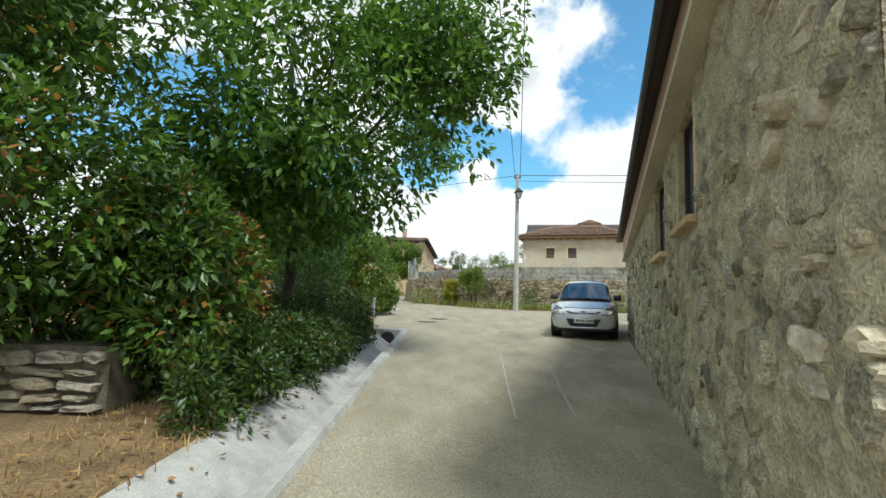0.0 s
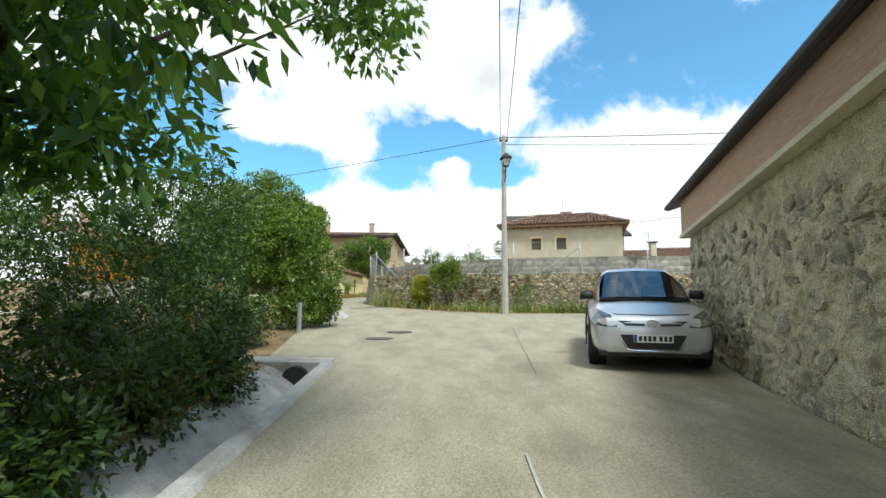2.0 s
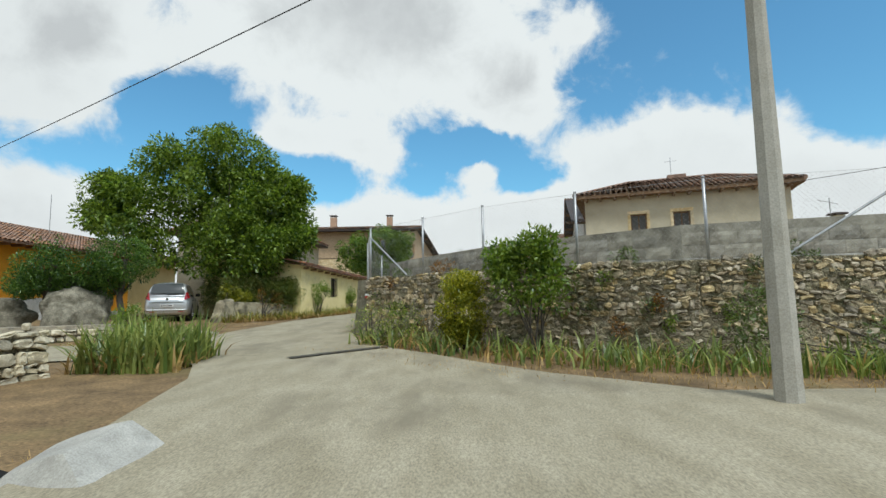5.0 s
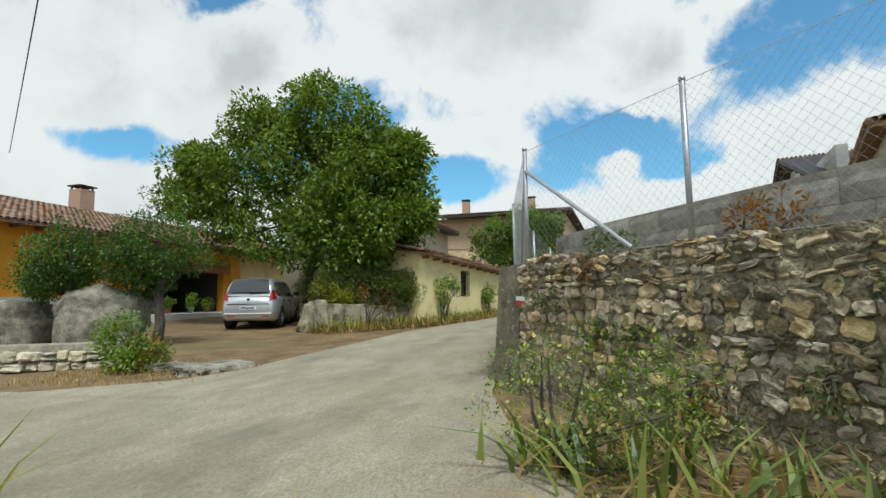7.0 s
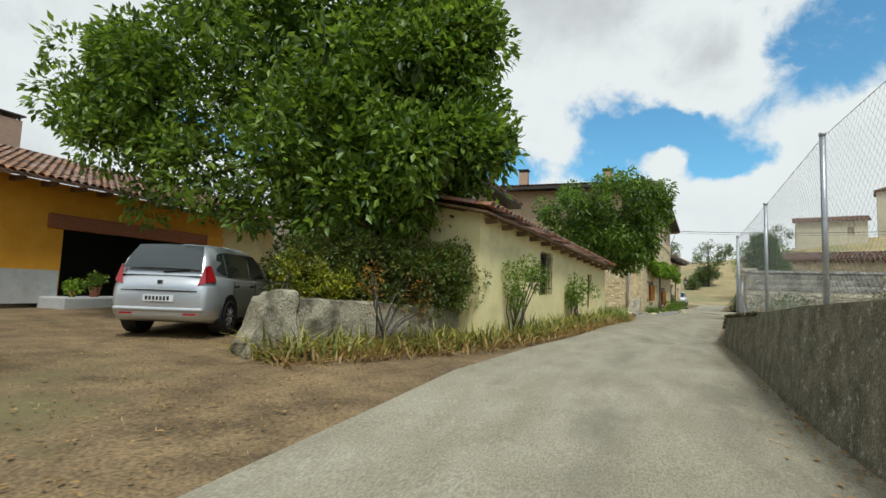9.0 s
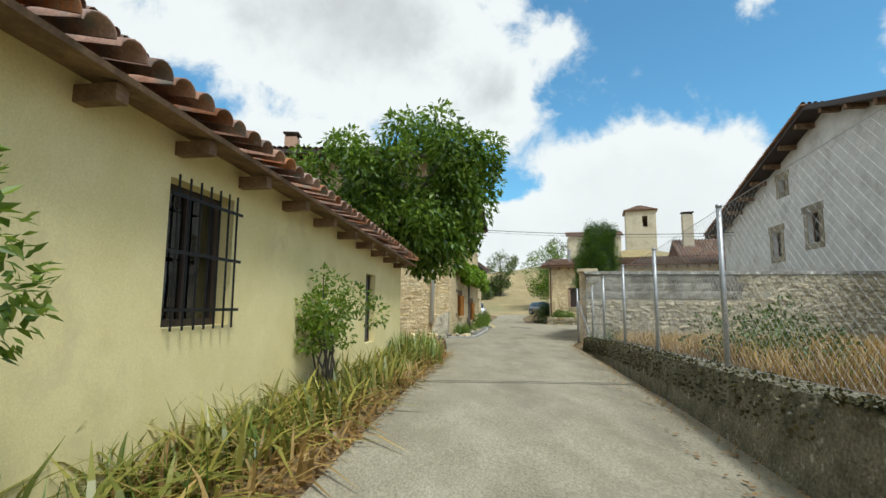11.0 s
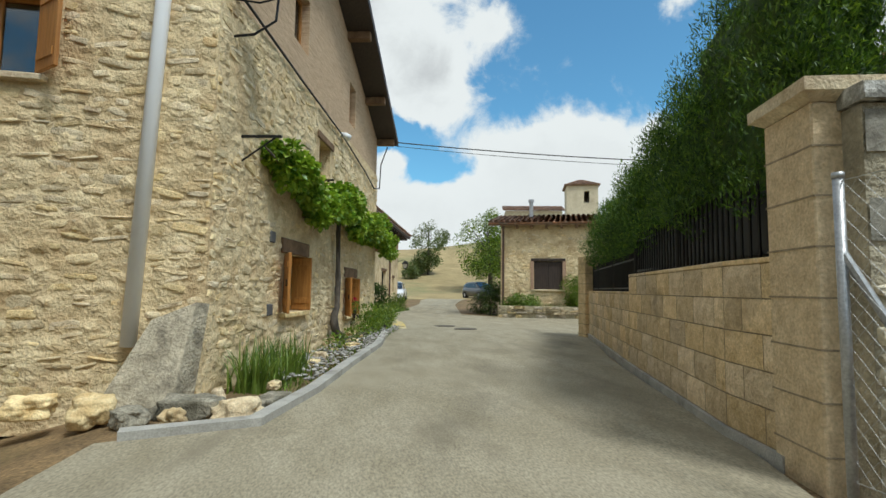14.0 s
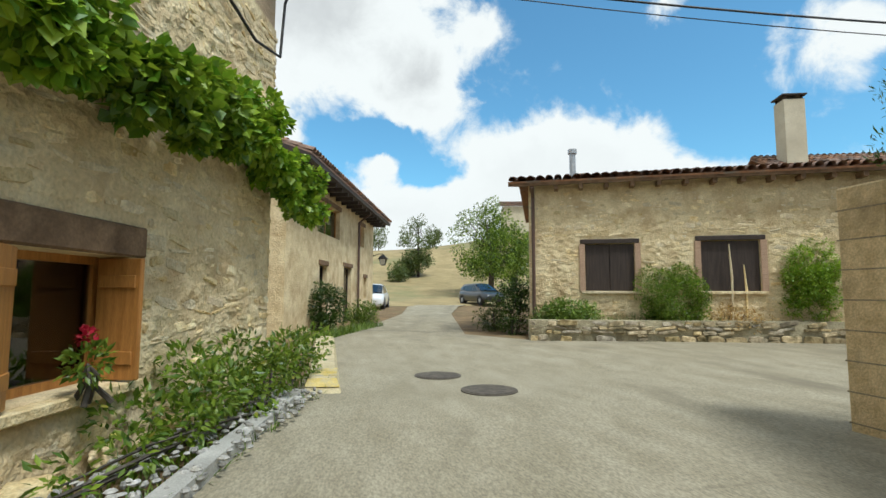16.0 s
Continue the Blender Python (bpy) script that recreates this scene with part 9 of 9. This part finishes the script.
for x, y, h in ((8.55, 76.6, 2.0), (8.85, 76.5, 1.5)):
    mu = thing("mullein_stalk", "tall dry mullein stalk in the bed", "plant", pose(x, y, 1.25), group="mullein stalks")
    part("stalk", Shape().tube([(0, 0, 0), (0.03, 0, h * 0.6), (0, 0.02, h)], [0.015, 0.03, 0.012], 7), M_STONE_PALE, mu)
tuft("bed_grass", "dry and green grass in the raised bed", [(x, y, 1.28) for x, y, z in scatter(lambda a, b: (lerp(4.1, 13, a), lerp(77.75, 75.35, a) + 0.9 * b), 1500, 83)], 0.35, 0.014, L_GRASS, 84, "grass", 0.5)
tuft("lane_house_grass", "green plants along the lane house", scatter(lambda a, b: (lerp(-1.4, 0.4, a) + 0.6 * b - 0.2, lerp(77.9, 82.6, a)), 1300, 85), 0.32, 0.02, L_GRASS, 86, "grass", 0.7)
hl1 = crown_clumps([((8.2, 125.7, 8.4), 2.3, 2.3, 2.6), ((8.0, 125.7, 6.0), 1.6, 1.6, 1.2)], 34, 43, (0.4, 0.8))
tree("poplar_tree", "slender light-green tree on the dry slope", (8.2, 125.7, 3.4), ([(0, 0, 0), (0.1, 0, 2.0), (0, 0, 4.5), (0, 0, 7.0)], [0.2, 0.16, 0.1, 0.04]), 18, hl1, 5200, 0.3, L_OLIVE, 44)
hl2 = crown_clumps([((12.2, 110.5, 7.4), 3.0, 3.0, 3.2), ((14.0, 111, 6.5), 2.6, 2.6, 2.6), ((13.0, 110, 4.6), 3.4, 2.4, 1.4)], 46, 45, (0.45, 0.9))
tree("oak_tree", "broad dark oak on the slope above the lane", (12.8, 110.6, 1.8), ([(0, 0, 0), (0.1, 0, 2.0), (0, 0, 4.0), (-0.3, 0, 6.5)], [0.3, 0.25, 0.18, 0.06]), 20, hl2, 12000, 0.26, L_WALNUT_DEEP, 46)
hl3 = crown_clumps([((14.5, 112, 6.5), 2.5, 2.5, 2.6), ((17.5, 113, 5.5), 2.5, 2.5, 2.2)], 36, 48, (0.45, 0.9))
tree("oak_tree", "dark oak among others on the slope", (15.8, 112.5, 2.2), ([(0, 0, 0), (0.1, 0, 2.0), (0, 0, 3.4), (-0.3, 0, 5.0)], [0.25, 0.2, 0.15, 0.06]), 14, hl3, 7000, 0.26, L_WALNUT_DEEP, 49)
for k in range(9):
    r_ = random.Random(300 + k)
    x, y = r_.uniform(-2, 40), r_.uniform(140, 175)
    if k < 2:
        x, y = 5.4 + 1.6 * k, 122 + 4 * k
    z = ground_bumpy(x, y)
    q = 0.5 if k < 2 else r_.uniform(0.9, 1.5)
    cl = crown_clumps([((x, y, z + 2.4 * q), 1.6 * q, 1.6 * q, 1.7 * q)], 26, 310 + k, (0.35, 0.7))
    tree("slope_tree", "small tree on the dry slope", (x, y, z - 0.1), ([(0, 0, 0), (0.1, 0, 0.8 * q), (0, 0, 1.6 * q), (0, 0, 2.6 * q)], [0.12, 0.10, 0.08, 0.03]), 8, cl, 1500, 0.3, L_OLIVE, 320 + k)
# garden plants behind the fence
for (x, y, z, rx, rz, n_, mm) in ((1.6, 47.2, 1.7, 1.5, 0.45, 3500, L_OLIVE), (3.6, 46.2, 2.3, 0.8, 1.1, 3200, L_HEDGE), (-0.2, 50.2, 1.6, 0.9, 0.35, 2000, L_OLIVE), (0.35, 57.6, 1.2, 0.42, 0.18, 900, L_OLIVE), (12.3, 32, 2.7, 0.9, 0.6, 1500, L_OLIVE),
                              (10.2, 40.8, 3.0, 1.2, 0.5, 1500, L_OLIVE), (16.5, 29.5, 3.2, 1.3, 0.9, 2500, L_OLIVE), (20.5, 30, 3.4, 1.8, 1.0, 2500, L_OLIVE)):
    cl = crown_clumps([((x, y, z), rx, rx, rz)], 26, int(x * 10 + y) + 400, (0.14, 0.3))
    bush("garden_shrub", "green shrub in the fenced garden", (x, y, z - rz - 0.15), cl, n_, 0.08, mm, int(x * 7 + y) + 450, 8)
tuft("garden_straw", "knee-high bleached grass between fence and boundary wall", [(x, y, float(np.interp(y, [p[0] for p in GARDEN], [p[2] for p in GARDEN])) - 0.02) for x, y, z in scatter(lambda a, b: (float(np.interp(48 + 11 * b, [p[0] for p in GARDEN], [p[1] for p in GARDEN])) + 0.35 + 7.5 * a * a, 48 + 11 * b), 5200, 141)], 0.42, 0.013, L_DRY, 142, "grass", 0.7)
tuft("garden_dry_grass", "tall dry grass behind the fence", [(x, y, np.interp(y, [p[0] for p in GARDEN], [p[2] for p in GARDEN]) - 0.02) for x, y, z in scatter(lambda a, b: (lerp(-1.6, 0.6, b) + 3.2 * a, 47 + 11.6 * b), 11000, 87)], 0.24, 0.011, L_STRAW, 88, "grass", 1.5)
tuft("wall_edge_grass", "dry grass tufts along the lane wall", scatter(lambda a, b: (edge(RIGHT, 34 + 25 * a) + 0.02 - 0.22 * b, 34 + 25 * a), 1500, 89), 0.16, 0.012, L_DRY, 90, "grass", 0.8)


# ---------------------------------------------------------------- fallen leaves on the ground
def litter(name, label, places, size, seed, lift=0.035):
    r = np.random.RandomState(seed)
    spots = [((x, y, z), (r.normal(), r.normal(), 0.05)) for x, y, z in places]
    lv = leaves(spots, size, seed, 0.0, 0.5, 1.7)
    v = np.array(lv.v).reshape(-1, 4, 3)
    base = v[:, :1, 2:3]
    v[:, :, 2:3] = base + np.clip((v[:, :, 2:3] - base) * 0.15, -0.004, 0.02) + lift
    lv.v = v.reshape(-1, 3).tolist()
    return solo(name, lv, L_LITTER, label, "fallen leaves", kind="stuff")


def flat_places(fn, n, seed, zf):
    r = random.Random(seed)
    res = []
    for _ in range(n):
        x, y = fn(r.random(), r.random())
        res.append((x, y, zf(x, y)))
    return res


litter("fallen_leaves", "brown fallen leaves on the ditch bank", flat_places(lambda a, b: (-2.9 + 1.3 * a ** 0.7, 1 + 13 * b), 420, 1, lambda x, y: road_z(y) + (0.03 if x < -1.9 else -0.02 - 0.62 * (x + 1.9))), 0.09, 2)
litter("fallen_leaves", "brown fallen leaves scattered over the earth yard", flat_places(lambda a, b: (-15 + 8.2 * a, 35 + 7 * b), 1900, 3, ground_bumpy), 0.06, 4)
litter("fallen_leaves", "brown fallen leaves along the lane edge", flat_places(lambda a, b: (lambda p: (p[0] + 0.75 - 0.9 * b * b, p[1] - 0.2))(lane_bed(a, 0.5)), 1500, 5, lambda x, y: road_z(y) + 0.01), 0.07, 6)
litter("fallen_leaves", "brown fallen leaves along the wall foot", flat_places(lambda a, b: (edge(RIGHT, 34 + 25 * a) - 0.05 - 0.45 * b * b, 34 + 25 * a), 900, 7, lambda x, y: road_z(y)), 0.06, 8, 0.02)
litter("fallen_leaves", "dry leaves under the bed before the retaining wall", flat_places(lambda a, b: near_wall(a, b * 1.6 - 0.5), 900, 9, ground_bumpy), 0.07, 10)
tuft("garden_green_grass", "green grass and weeds behind the fence", [(x, y, np.interp(y, [p[0] for p in GARDEN], [p[2] for p in GARDEN]) - 0.02) for x, y, z in scatter(lambda a, b: (lerp(-1.6, 0.6, b) + 3.0 * a, 46 + 12.6 * b), 1100, 91)], 0.26, 0.014, L_GRASS, 92, "grass", 1.2)
part("end_pier", Shape().box(-0.12, -0.04, 0, 0.3, 0.36, 2.25, 0.015).turned(pose(2.92, 8.8, -0.2)), M_BLOCK, bw, "block end pier")
for k in range(8):
    part("joint", Shape().box(-0.123, -0.043, 0.3 + 0.25 * k, 0.303, 0.363, 0.312 + 0.25 * k).turned(pose(2.92, 8.8, -0.2)), M_BLOCKJOINT, bw, "thin mortar joint")

jr = random.Random(77)
for k in range(22):
    fo, L_ = RUB_FACES[0 if k < 9 else (1 if k < 17 else 2)]
    p = fo.matrix_world @ Vector((jr.uniform(0.2, L_ - 0.2), -0.1, jr.uniform(0.35, 1.75)))
    cl = [((p.x + jr.uniform(-.12, .12), p.y + jr.uniform(-.1, .05), p.z + jr.uniform(-.1, .1)), jr.uniform(0.06, 0.14)) for _ in range(5)]
    bush("wall_fern", "small plant rooted in a joint of the rubble wall", (p.x, p.y, p.z), cl, 170, 0.055, (L_OLIVE, L_LIGHT, L_RUST, L_OLIVE)[k % 4], 500 + k, 3, category="weeds")

for k, (x, y, a, b, c) in enumerate(((-3.5, 62.75, 0.3, 0.2, 0.16), (-3.05, 62.55, 0.2, 0.16, 0.12), (-2.85, 62.95, 0.24, 0.14, 0.1), (-4.3, 62.75, 0.22, 0.16, 0.12), (-3.9, 62.5, 0.16, 0.12, 0.09), (-4.9, 62.95, 0.18, 0.14, 0.09))):
    boulder("loose_stone", "loose limestone rock at the foot of the house corner", x, y, 0.98, a, b, c, 40 + k, M_STONE_PALE if k % 2 else M_BOULDER, 37 * k, k % 2 == 0)

# ---------------------------------------------------------------- doorstep and pots of the ochre house
step = solo("doorstep", Shape().box(-20.05, 43.9, 0.7, -18.9, 48.4, 1.3, 0.03), M_PALECONC, "low pale concrete step before the open garage", "step", kind="structure")
for k, (x, y, w_, h_, mm, ht) in enumerate(((-19.2, 44.3, 0.2, 0.2, M_TERRA, 0.12), (-19.3, 45.0, 0.32, 0.3, M_TERRA, 0.2), (-19.25, 46.3, 0.3, 0.28, M_CONC, 0.36), (-19.2, 47.3, 0.28, 0.24, M_TERRA, 0.3))):
    pt = thing("plant_pot", "clay or concrete pot with a leafy plant on the doorstep", "plant pot", pose(x, y, 1.3), group="pots on the doorstep")
    rim_ = [[(w_ / 2 * q * math.cos(a), w_ / 2 * q * math.sin(a), z) for a in np.linspace(0, 2 * math.pi, 14, endpoint=False)] for q, z in ((0.7, 0.0), (0.94, h_ - 0.05), (1.04, h_ - 0.05), (1.04, h_), (0.88, h_))]
    part("pot", Shape().loft(rim_), mm, pt)
    cl = crown_clumps([((0, 0, h_ + ht * 0.7), w_ * 0.8, w_ * 0.8, ht)], 20, 190 + k, (0.09, 0.16))
    part("plant", leaves(clump_spots(cl, 420, 191 + k), 0.10, 192 + k, 0.1), L_LIGHT if k % 2 else L_VINE, pt, kind="stuff")

# ---------------------------------------------------------------- iron fence and pier on the block wall
pier = thing("gate_pier", "tan rendered pier with a flat stone cap", "pier", frame_at(0.54, 60.32, 0.7, -15.5))
part("shaft", Shape().box(0, 0.0, 0, 0.5, 0.5, 2.52, 0.01), M_BLOCK, pier)
part("cap", Shape().loft([[(-q, -q, z), (0.5 + q, -q, z), (0.5 + q, 0.5 + q, z), (-q, 0.5 + q, z)] for q, z in ((0.0, 2.523), (0.05, 2.56), (0.07, 2.57), (0.07, 2.65), (0.05, 2.66))]), M_STONE_PALE, pier, "stepped stone cap")
for k in range(7):
    part("joint", Shape().box(-0.004, -0.004, 0.45 + 0.3 * k, 0.504, 0.504, 0.462 + 0.3 * k), M_BLOCKJOINT, pier, "thin mortar joint")
rail = thing("iron_fence", "black iron railing with dark screening on the wall", "fence", pose(0.78, 60.6, 2.2))
r_off = Matrix.Translation((-0.78, -60.6, -2.2))
RL = sum(math.dist(a, b) for a, b in zip(BW, BW[1:]))


def wall_pt(s_, inset, z):
    q = along(BW[::-1], s_)
    z += 0.06 if s_ < 4.15 else -0.19
    return Vector((q[0] + inset * 0.94, q[1] - inset * 0.33, z))


k = 0
while 0.3 + k * 0.115 < RL - 0.1:
    s_ = 0.3 + k * 0.115
    part("picket", Shape().tube([wall_pt(s_, 0.11, 2.24), wall_pt(s_, 0.11, 2.86)], 0.011, 4).turned(r_off), M_IRON, rail)
    k += 1
for z in (2.32, 2.76):
  for e0, e1 in ((0.2, 4.1), (4.2, RL - 0.05)):
    part("rail", Shape().tube([wall_pt(e0, 0.11, z), wall_pt(e1, 0.11, z)], 0.018, 4).turned(r_off), M_IRON, rail)
for s_ in (0.25, 2.2, 4.2, 6.2, 8.2, RL - 0.1):
    part("post", Shape().tube([wall_pt(s_, 0.11, 2.18), wall_pt(s_, 0.11, 2.92)], 0.028, 6).turned(r_off), M_IRON, rail)
scr = Shape()
for s_ in np.linspace(0.3, RL - 0.1, 12):
    scr.v += [tuple(wall_pt(s_, 0.15, 2.26)), tuple(wall_pt(s_, 0.15, 2.78))]
scr.f = [(2 * i, 2 * i + 2, 2 * i + 3, 2 * i + 1) for i in range(11)]
part("screen", scr.turned(r_off), M_BLACKP, rail, "dark screening fabric")

# blocks of the wall, course by course
blk_rng = random.Random(7)


def rough_block(seed, w, h):
    """A split-faced block: the face y = 0 is uneven, the edges drop back to the joint."""
    r = random.Random(seed)
    s = Shape()
    nx, nz = 4, 3
    for j in range(nz + 1):
        for i in range(nx + 1):
            edge_ = i in (0, nx) or j in (0, nz)
            s.v.append((w * (i / nx - 0.5), 0.006 if edge_ else -0.006 + r.uniform(-0.006, 0.005), h * (j / nz - 0.5)))
    s.f = [(j * (nx + 1) + i, j * (nx + 1) + i + 1, (j + 1) * (nx + 1) + i + 1, (j + 1) * (nx + 1) + i) for j in range(nz) for i in range(nx)]
    return s


BLOCK_DATA = [rough_block(s_, 0.49, 0.24).mesh("block", M_BLOCK) for s_ in range(8)]
COPING = Shape().box(-0.246, -0.012, -0.02, 0.246, 0.235, 0.02, 0.008).mesh("coping", M_BLOCK)
for a, b in zip(BW, BW[1:]):
    L_ = math.dist(a, b)
    m0 = frame_at(a[0], a[1], 0, math.degrees(math.atan2(b[1] - a[1], b[0] - a[0])))
    rows_ = 4 if a is BW[0] else 5
    for row in range(rows_):
        z = 1.165 + row * 0.25
        x = -0.25 * (row % 2)
        while x < L_ - 0.05:
            ob = new("block", BLOCK_DATA[blk_rng.randrange(8)])
            ob.parent = bw
            w_ = min(x + 0.5, L_) - max(x, 0.0)
            ob.matrix_world = m0 @ pose(max(x, 0.0) + w_ / 2, -0.012, z) @ Matrix.Diagonal((w_ / 0.5, 1, 1, 1))
            x += 0.5
    x = 0.0
    while x < L_ - 0.02:
        ob = new("coping", COPING)
        ob.parent = bw
        w_ = min(x + 0.5, L_) - x
        ob.matrix_world = m0 @ pose(x + w_ / 2, 0.0, 1.04 + rows_ * 0.25 + 0.02) @ Matrix.Diagonal((w_ / 0.5, 1, 1, 1))
        x += 0.5
part("plinth", thick_wall(BW[::-1], [1.035] * 4, [0.5] * 4, -0.04).turned(Matrix.Translation((-0.78, -60.6, -0.9))), M_CONC, bw, "grey concrete footing")

# grey blocks and rubble of the boundary walls
GREY_DATA = [rough_block(20 + s_, 0.49, 0.24).mesh("block", M_GREYBLOCK) for s_ in range(6)]
for row in range(3):
    for k in range(26):
        x = 0.25 + k * 0.5 + 0.25 * (row % 2)
        if x > 5.3 - 0.5 * row:
            continue
        ob = new("block", GREY_DATA[blk_rng.randrange(6)])
        ob.parent = tall_core
        ob.matrix_local = pose(x, -0.02, 1.79 + row * 0.25)


def rubble_top(x):
    return 1.62 if x < 4.6 else (2.02 if x < 5.2 else 2.44 - 0.0077 * x)


part("mortar_coat", rough_face(13, 0.0, lambda x: 2.45 - 0.0077 * x, [(-1, 1.64, 4.55, 3)], 0.032, (0.30, 0.15), 0.028, 0.026, 51.0, 0.7), M_RUBBLE_GREY, tall_core, "grey weathered mortar between rubble", smooth=True)
lay_stones(tall_core, 13, 0.05, rubble_top, (0.10, 0.36, 0.07, 0.2), 0.04, M_WHITE_STONE, M_WHITE_STONE_ISL, seed=51, limit=260, gap=0.02, chance=0.75, skew=20)
part("coping", Shape().hexa([(-0.02, -0.06, 2.46), (13, -0.06, 2.36), (13, 0.34, 2.36), (-0.02, 0.34, 2.46), (-0.02, -0.05, 2.56), (13, -0.05, 2.46), (13, 0.34, 2.48), (-0.02, 0.34, 2.58)]), M_LICHEN, tall, "lichen-whitened coping")
for a, b in zip(GW, GW[1:]):
    L_ = math.dist(a, b)
    m0 = frame_at(a[0], a[1], 0, math.degrees(math.atan2(b[1] - a[1], b[0] - a[0])))
    for row in range(3):
        x = 0.25 * (row % 2)
        while x < L_ - 0.45:
            ob = new("block", GREY_DATA[blk_rng.randrange(6)])
            ob.parent = gw
            ob.matrix_world = m0 @ pose(x + 0.25, -0.012, 2.22 + row * 0.25)
            x += 0.5

# stones of the rubble retaining wall
for k, (fo, L_) in enumerate(RUB_FACES):
    if k < 3:
        part("mortar_coat", rough_face(L_, 0.0, 1.755, [], 0.03, (0.21, 0.13), 0.035, 0.035, 80.0 + k, 0.7), M_WALLFILL, fo, "earth and old mortar round the stones", smooth=True)
    lay_stones(fo, L_, 0.15, lambda x: 1.80 + 0.05 * math.sin(3 * x), (0.07, 0.22, 0.05, 0.15), 0.065, M_STONE_DRY, M_STONE_ISL, seed=60 + k, limit=(300, 300, 200, 20)[k], gap=0.014, chance=0.86, skew=26, grow=1.1)
# barn: dark stones showing through flush mortar
part("mortar_coat", rough_face(BL, 0.0, lambda x: 2.452 + 0.052 * x, [(h[0] - 0.16, h[1] - 0.13, h[2] + 0.16, h[3] + 0.3) for h in BH], 0.027, (0.34, 0.26), 0.03, 0.034, 3.0, 0.5), M_BARN, barn, "thick lumpy buff mortar over rubble", smooth=True)
lay_stones(barn_wall, BL, 0.05, 2.42, (0.12, 0.46, 0.09, 0.3), 0.05, M_BARN_STONE, M_BARN_STONE_ISL, holes=[(h[0] - 0.22, h[1] - 0.14, h[2] + 0.22, h[3] + 0.2) for h in BH], seed=70, limit=300, near=(BL - 3, 1.0), chance=0.5, skew=38, split=False)
lay_stones(barn_wall, BL, 0.9, 2.9, (0.15, 0.4, 0.12, 0.28), 0.07, M_WHITE_STONE, M_WHITE_STONE_ISL, seed=79, limit=12, skew=16, chance=0.22, start=BL - 1.1)
# stone house
for (host, L_, holes_, sd, lim, near_) in ((s_wall, SW, [(h[0] - 0.2, h[1] - 0.1, h[2] + 0.2, h[3] + 0.24) for h in (S_HOLES[0], S_HOLES[2])], 71, 300, (SW, 2.4)),
                                           (e_wall, EL, [(h[0] - 0.16, h[1] - 0.1, h[2] + 0.16, h[3] + 0.3) for h in E_HOLES], 72, 300, (3.5, 1.6)),
                                           (f_wall, 12.0, [(h[0] - 0.16, h[1] - 0.1, h[2] + 0.16, h[3] + 0.16) for h in FH], 73, 260, (4.0, 2.0))):
    part("mortar_coat", rough_face(L_, 0.0, 4.80 if host is not f_wall else 4.2, holes_, 0.029 if host is not f_wall else 0.036, (0.26, 0.115), 0.02, 0.018, sd * 1.0, 0.72), M_MORTAR_PALE, host, "uneven buff mortar flush with the stones", smooth=True)
    lay_stones(host, L_, 0.15, 4.78 if host is not f_wall else 4.1, (0.12, 0.40, 0.06, 0.16), 0.026 if host is not f_wall else 0.022, M_STONE_PALE, M_STONE_PALE_ISL, holes=holes_, seed=sd, limit=lim, near=near_, chance=0.70, gap=0.03, skew=14, grow=1.04)

# wall lantern of the stone house, light on its wall
wl_ = thing("wall_lantern", "black iron lantern on a scrolled wall bracket", "lantern", E_W @ pose(0.3, 0, 4.35))
part("bracket", Shape().tube([(0, 0, 0), (0, -0.25, 0.02), (0, -0.5, 0.18), (0, -0.52, 0.5)], 0.016, 6).tube([(0, 0, 0.45), (0, -0.3, 0.4), (0, -0.5, 0.45)], 0.012, 6).tube([(0, 0, -0.1), (0, 0, 0.6)], 0.015, 6), M_IRON, wl_)
lantern(wl_, pose(0, -0.52, 0.5))
w2_ = thing("wall_lantern", "black iron lantern on the lane house corner", "lantern", house2.matrix_world @ pose(11.4, 0, 3.2))
part("bracket", Shape().tube([(0, 0, 0), (0, -0.3, 0.1), (0, -0.5, 0.1)], 0.016, 6), M_IRON, w2_)
lantern(w2_, pose(0, -0.5, -0.45))

# single clay tiles on the shed's eave, joined rows above
def barrel(rad0, rad1, ln, seed):
    r = random.Random(seed)
    s = Shape()
    rings = []
    for t_, rad in ((0.0, rad0), (0.5, (rad0 + rad1) / 2), (1.0, rad1)):
        rings.append([(math.cos(a) * rad, t_ * ln, math.sin(a) * rad * 0.8) for a in (math.pi * k / 7 for k in range(8))])
    s.loft(rings, caps=False, closed=False)
    inner = [[(x * 0.87, y, z * 0.87) for x, y, z in q] for q in rings]
    s.loft([q[::-1] for q in inner], caps=False, closed=False)
    n = len(rings[0])
    k0, k1 = 0, 3 * n
    s.f += [(i, k1 + n - 1 - i, k1 + n - 2 - i, i + 1) for i in range(n - 1)]
    return s


TILE_DATA = [barrel(0.105, 0.085, 0.44, q).mesh("tile", M_TILE_ONE, True) for q in range(3)]
rt = random.Random(15)
ncol = int((SL + 0.5) / 0.215)
for c in range(ncol):
    x = -0.28 + c * 0.215
    zc = lerp(2.60, 2.13, (x + 0.35) / (SL + 0.55))
    for q in range(5):
        d = -0.40 + q * 0.36
        ob = new("tile", TILE_DATA[rt.randrange(3)])
        ob.parent = shed_roof
        ob.matrix_local = pose(x + rt.uniform(-.012, .012), d, zc + 0.035 + (d + 0.32) * 0.205 + rt.uniform(0, 0.015), 11.0 + rt.uniform(-2, 2), rt.uniform(-3, 3), rt.uniform(-3, 3))
part("roof_tiles", tile_roof(SL + 0.5, 4.0, 0.85, 0.215, seed=27).turned(pose(-0.33, 1.35, 2.93, 0, 2.1, 0)), M_TILE, shed, kind="stuff")
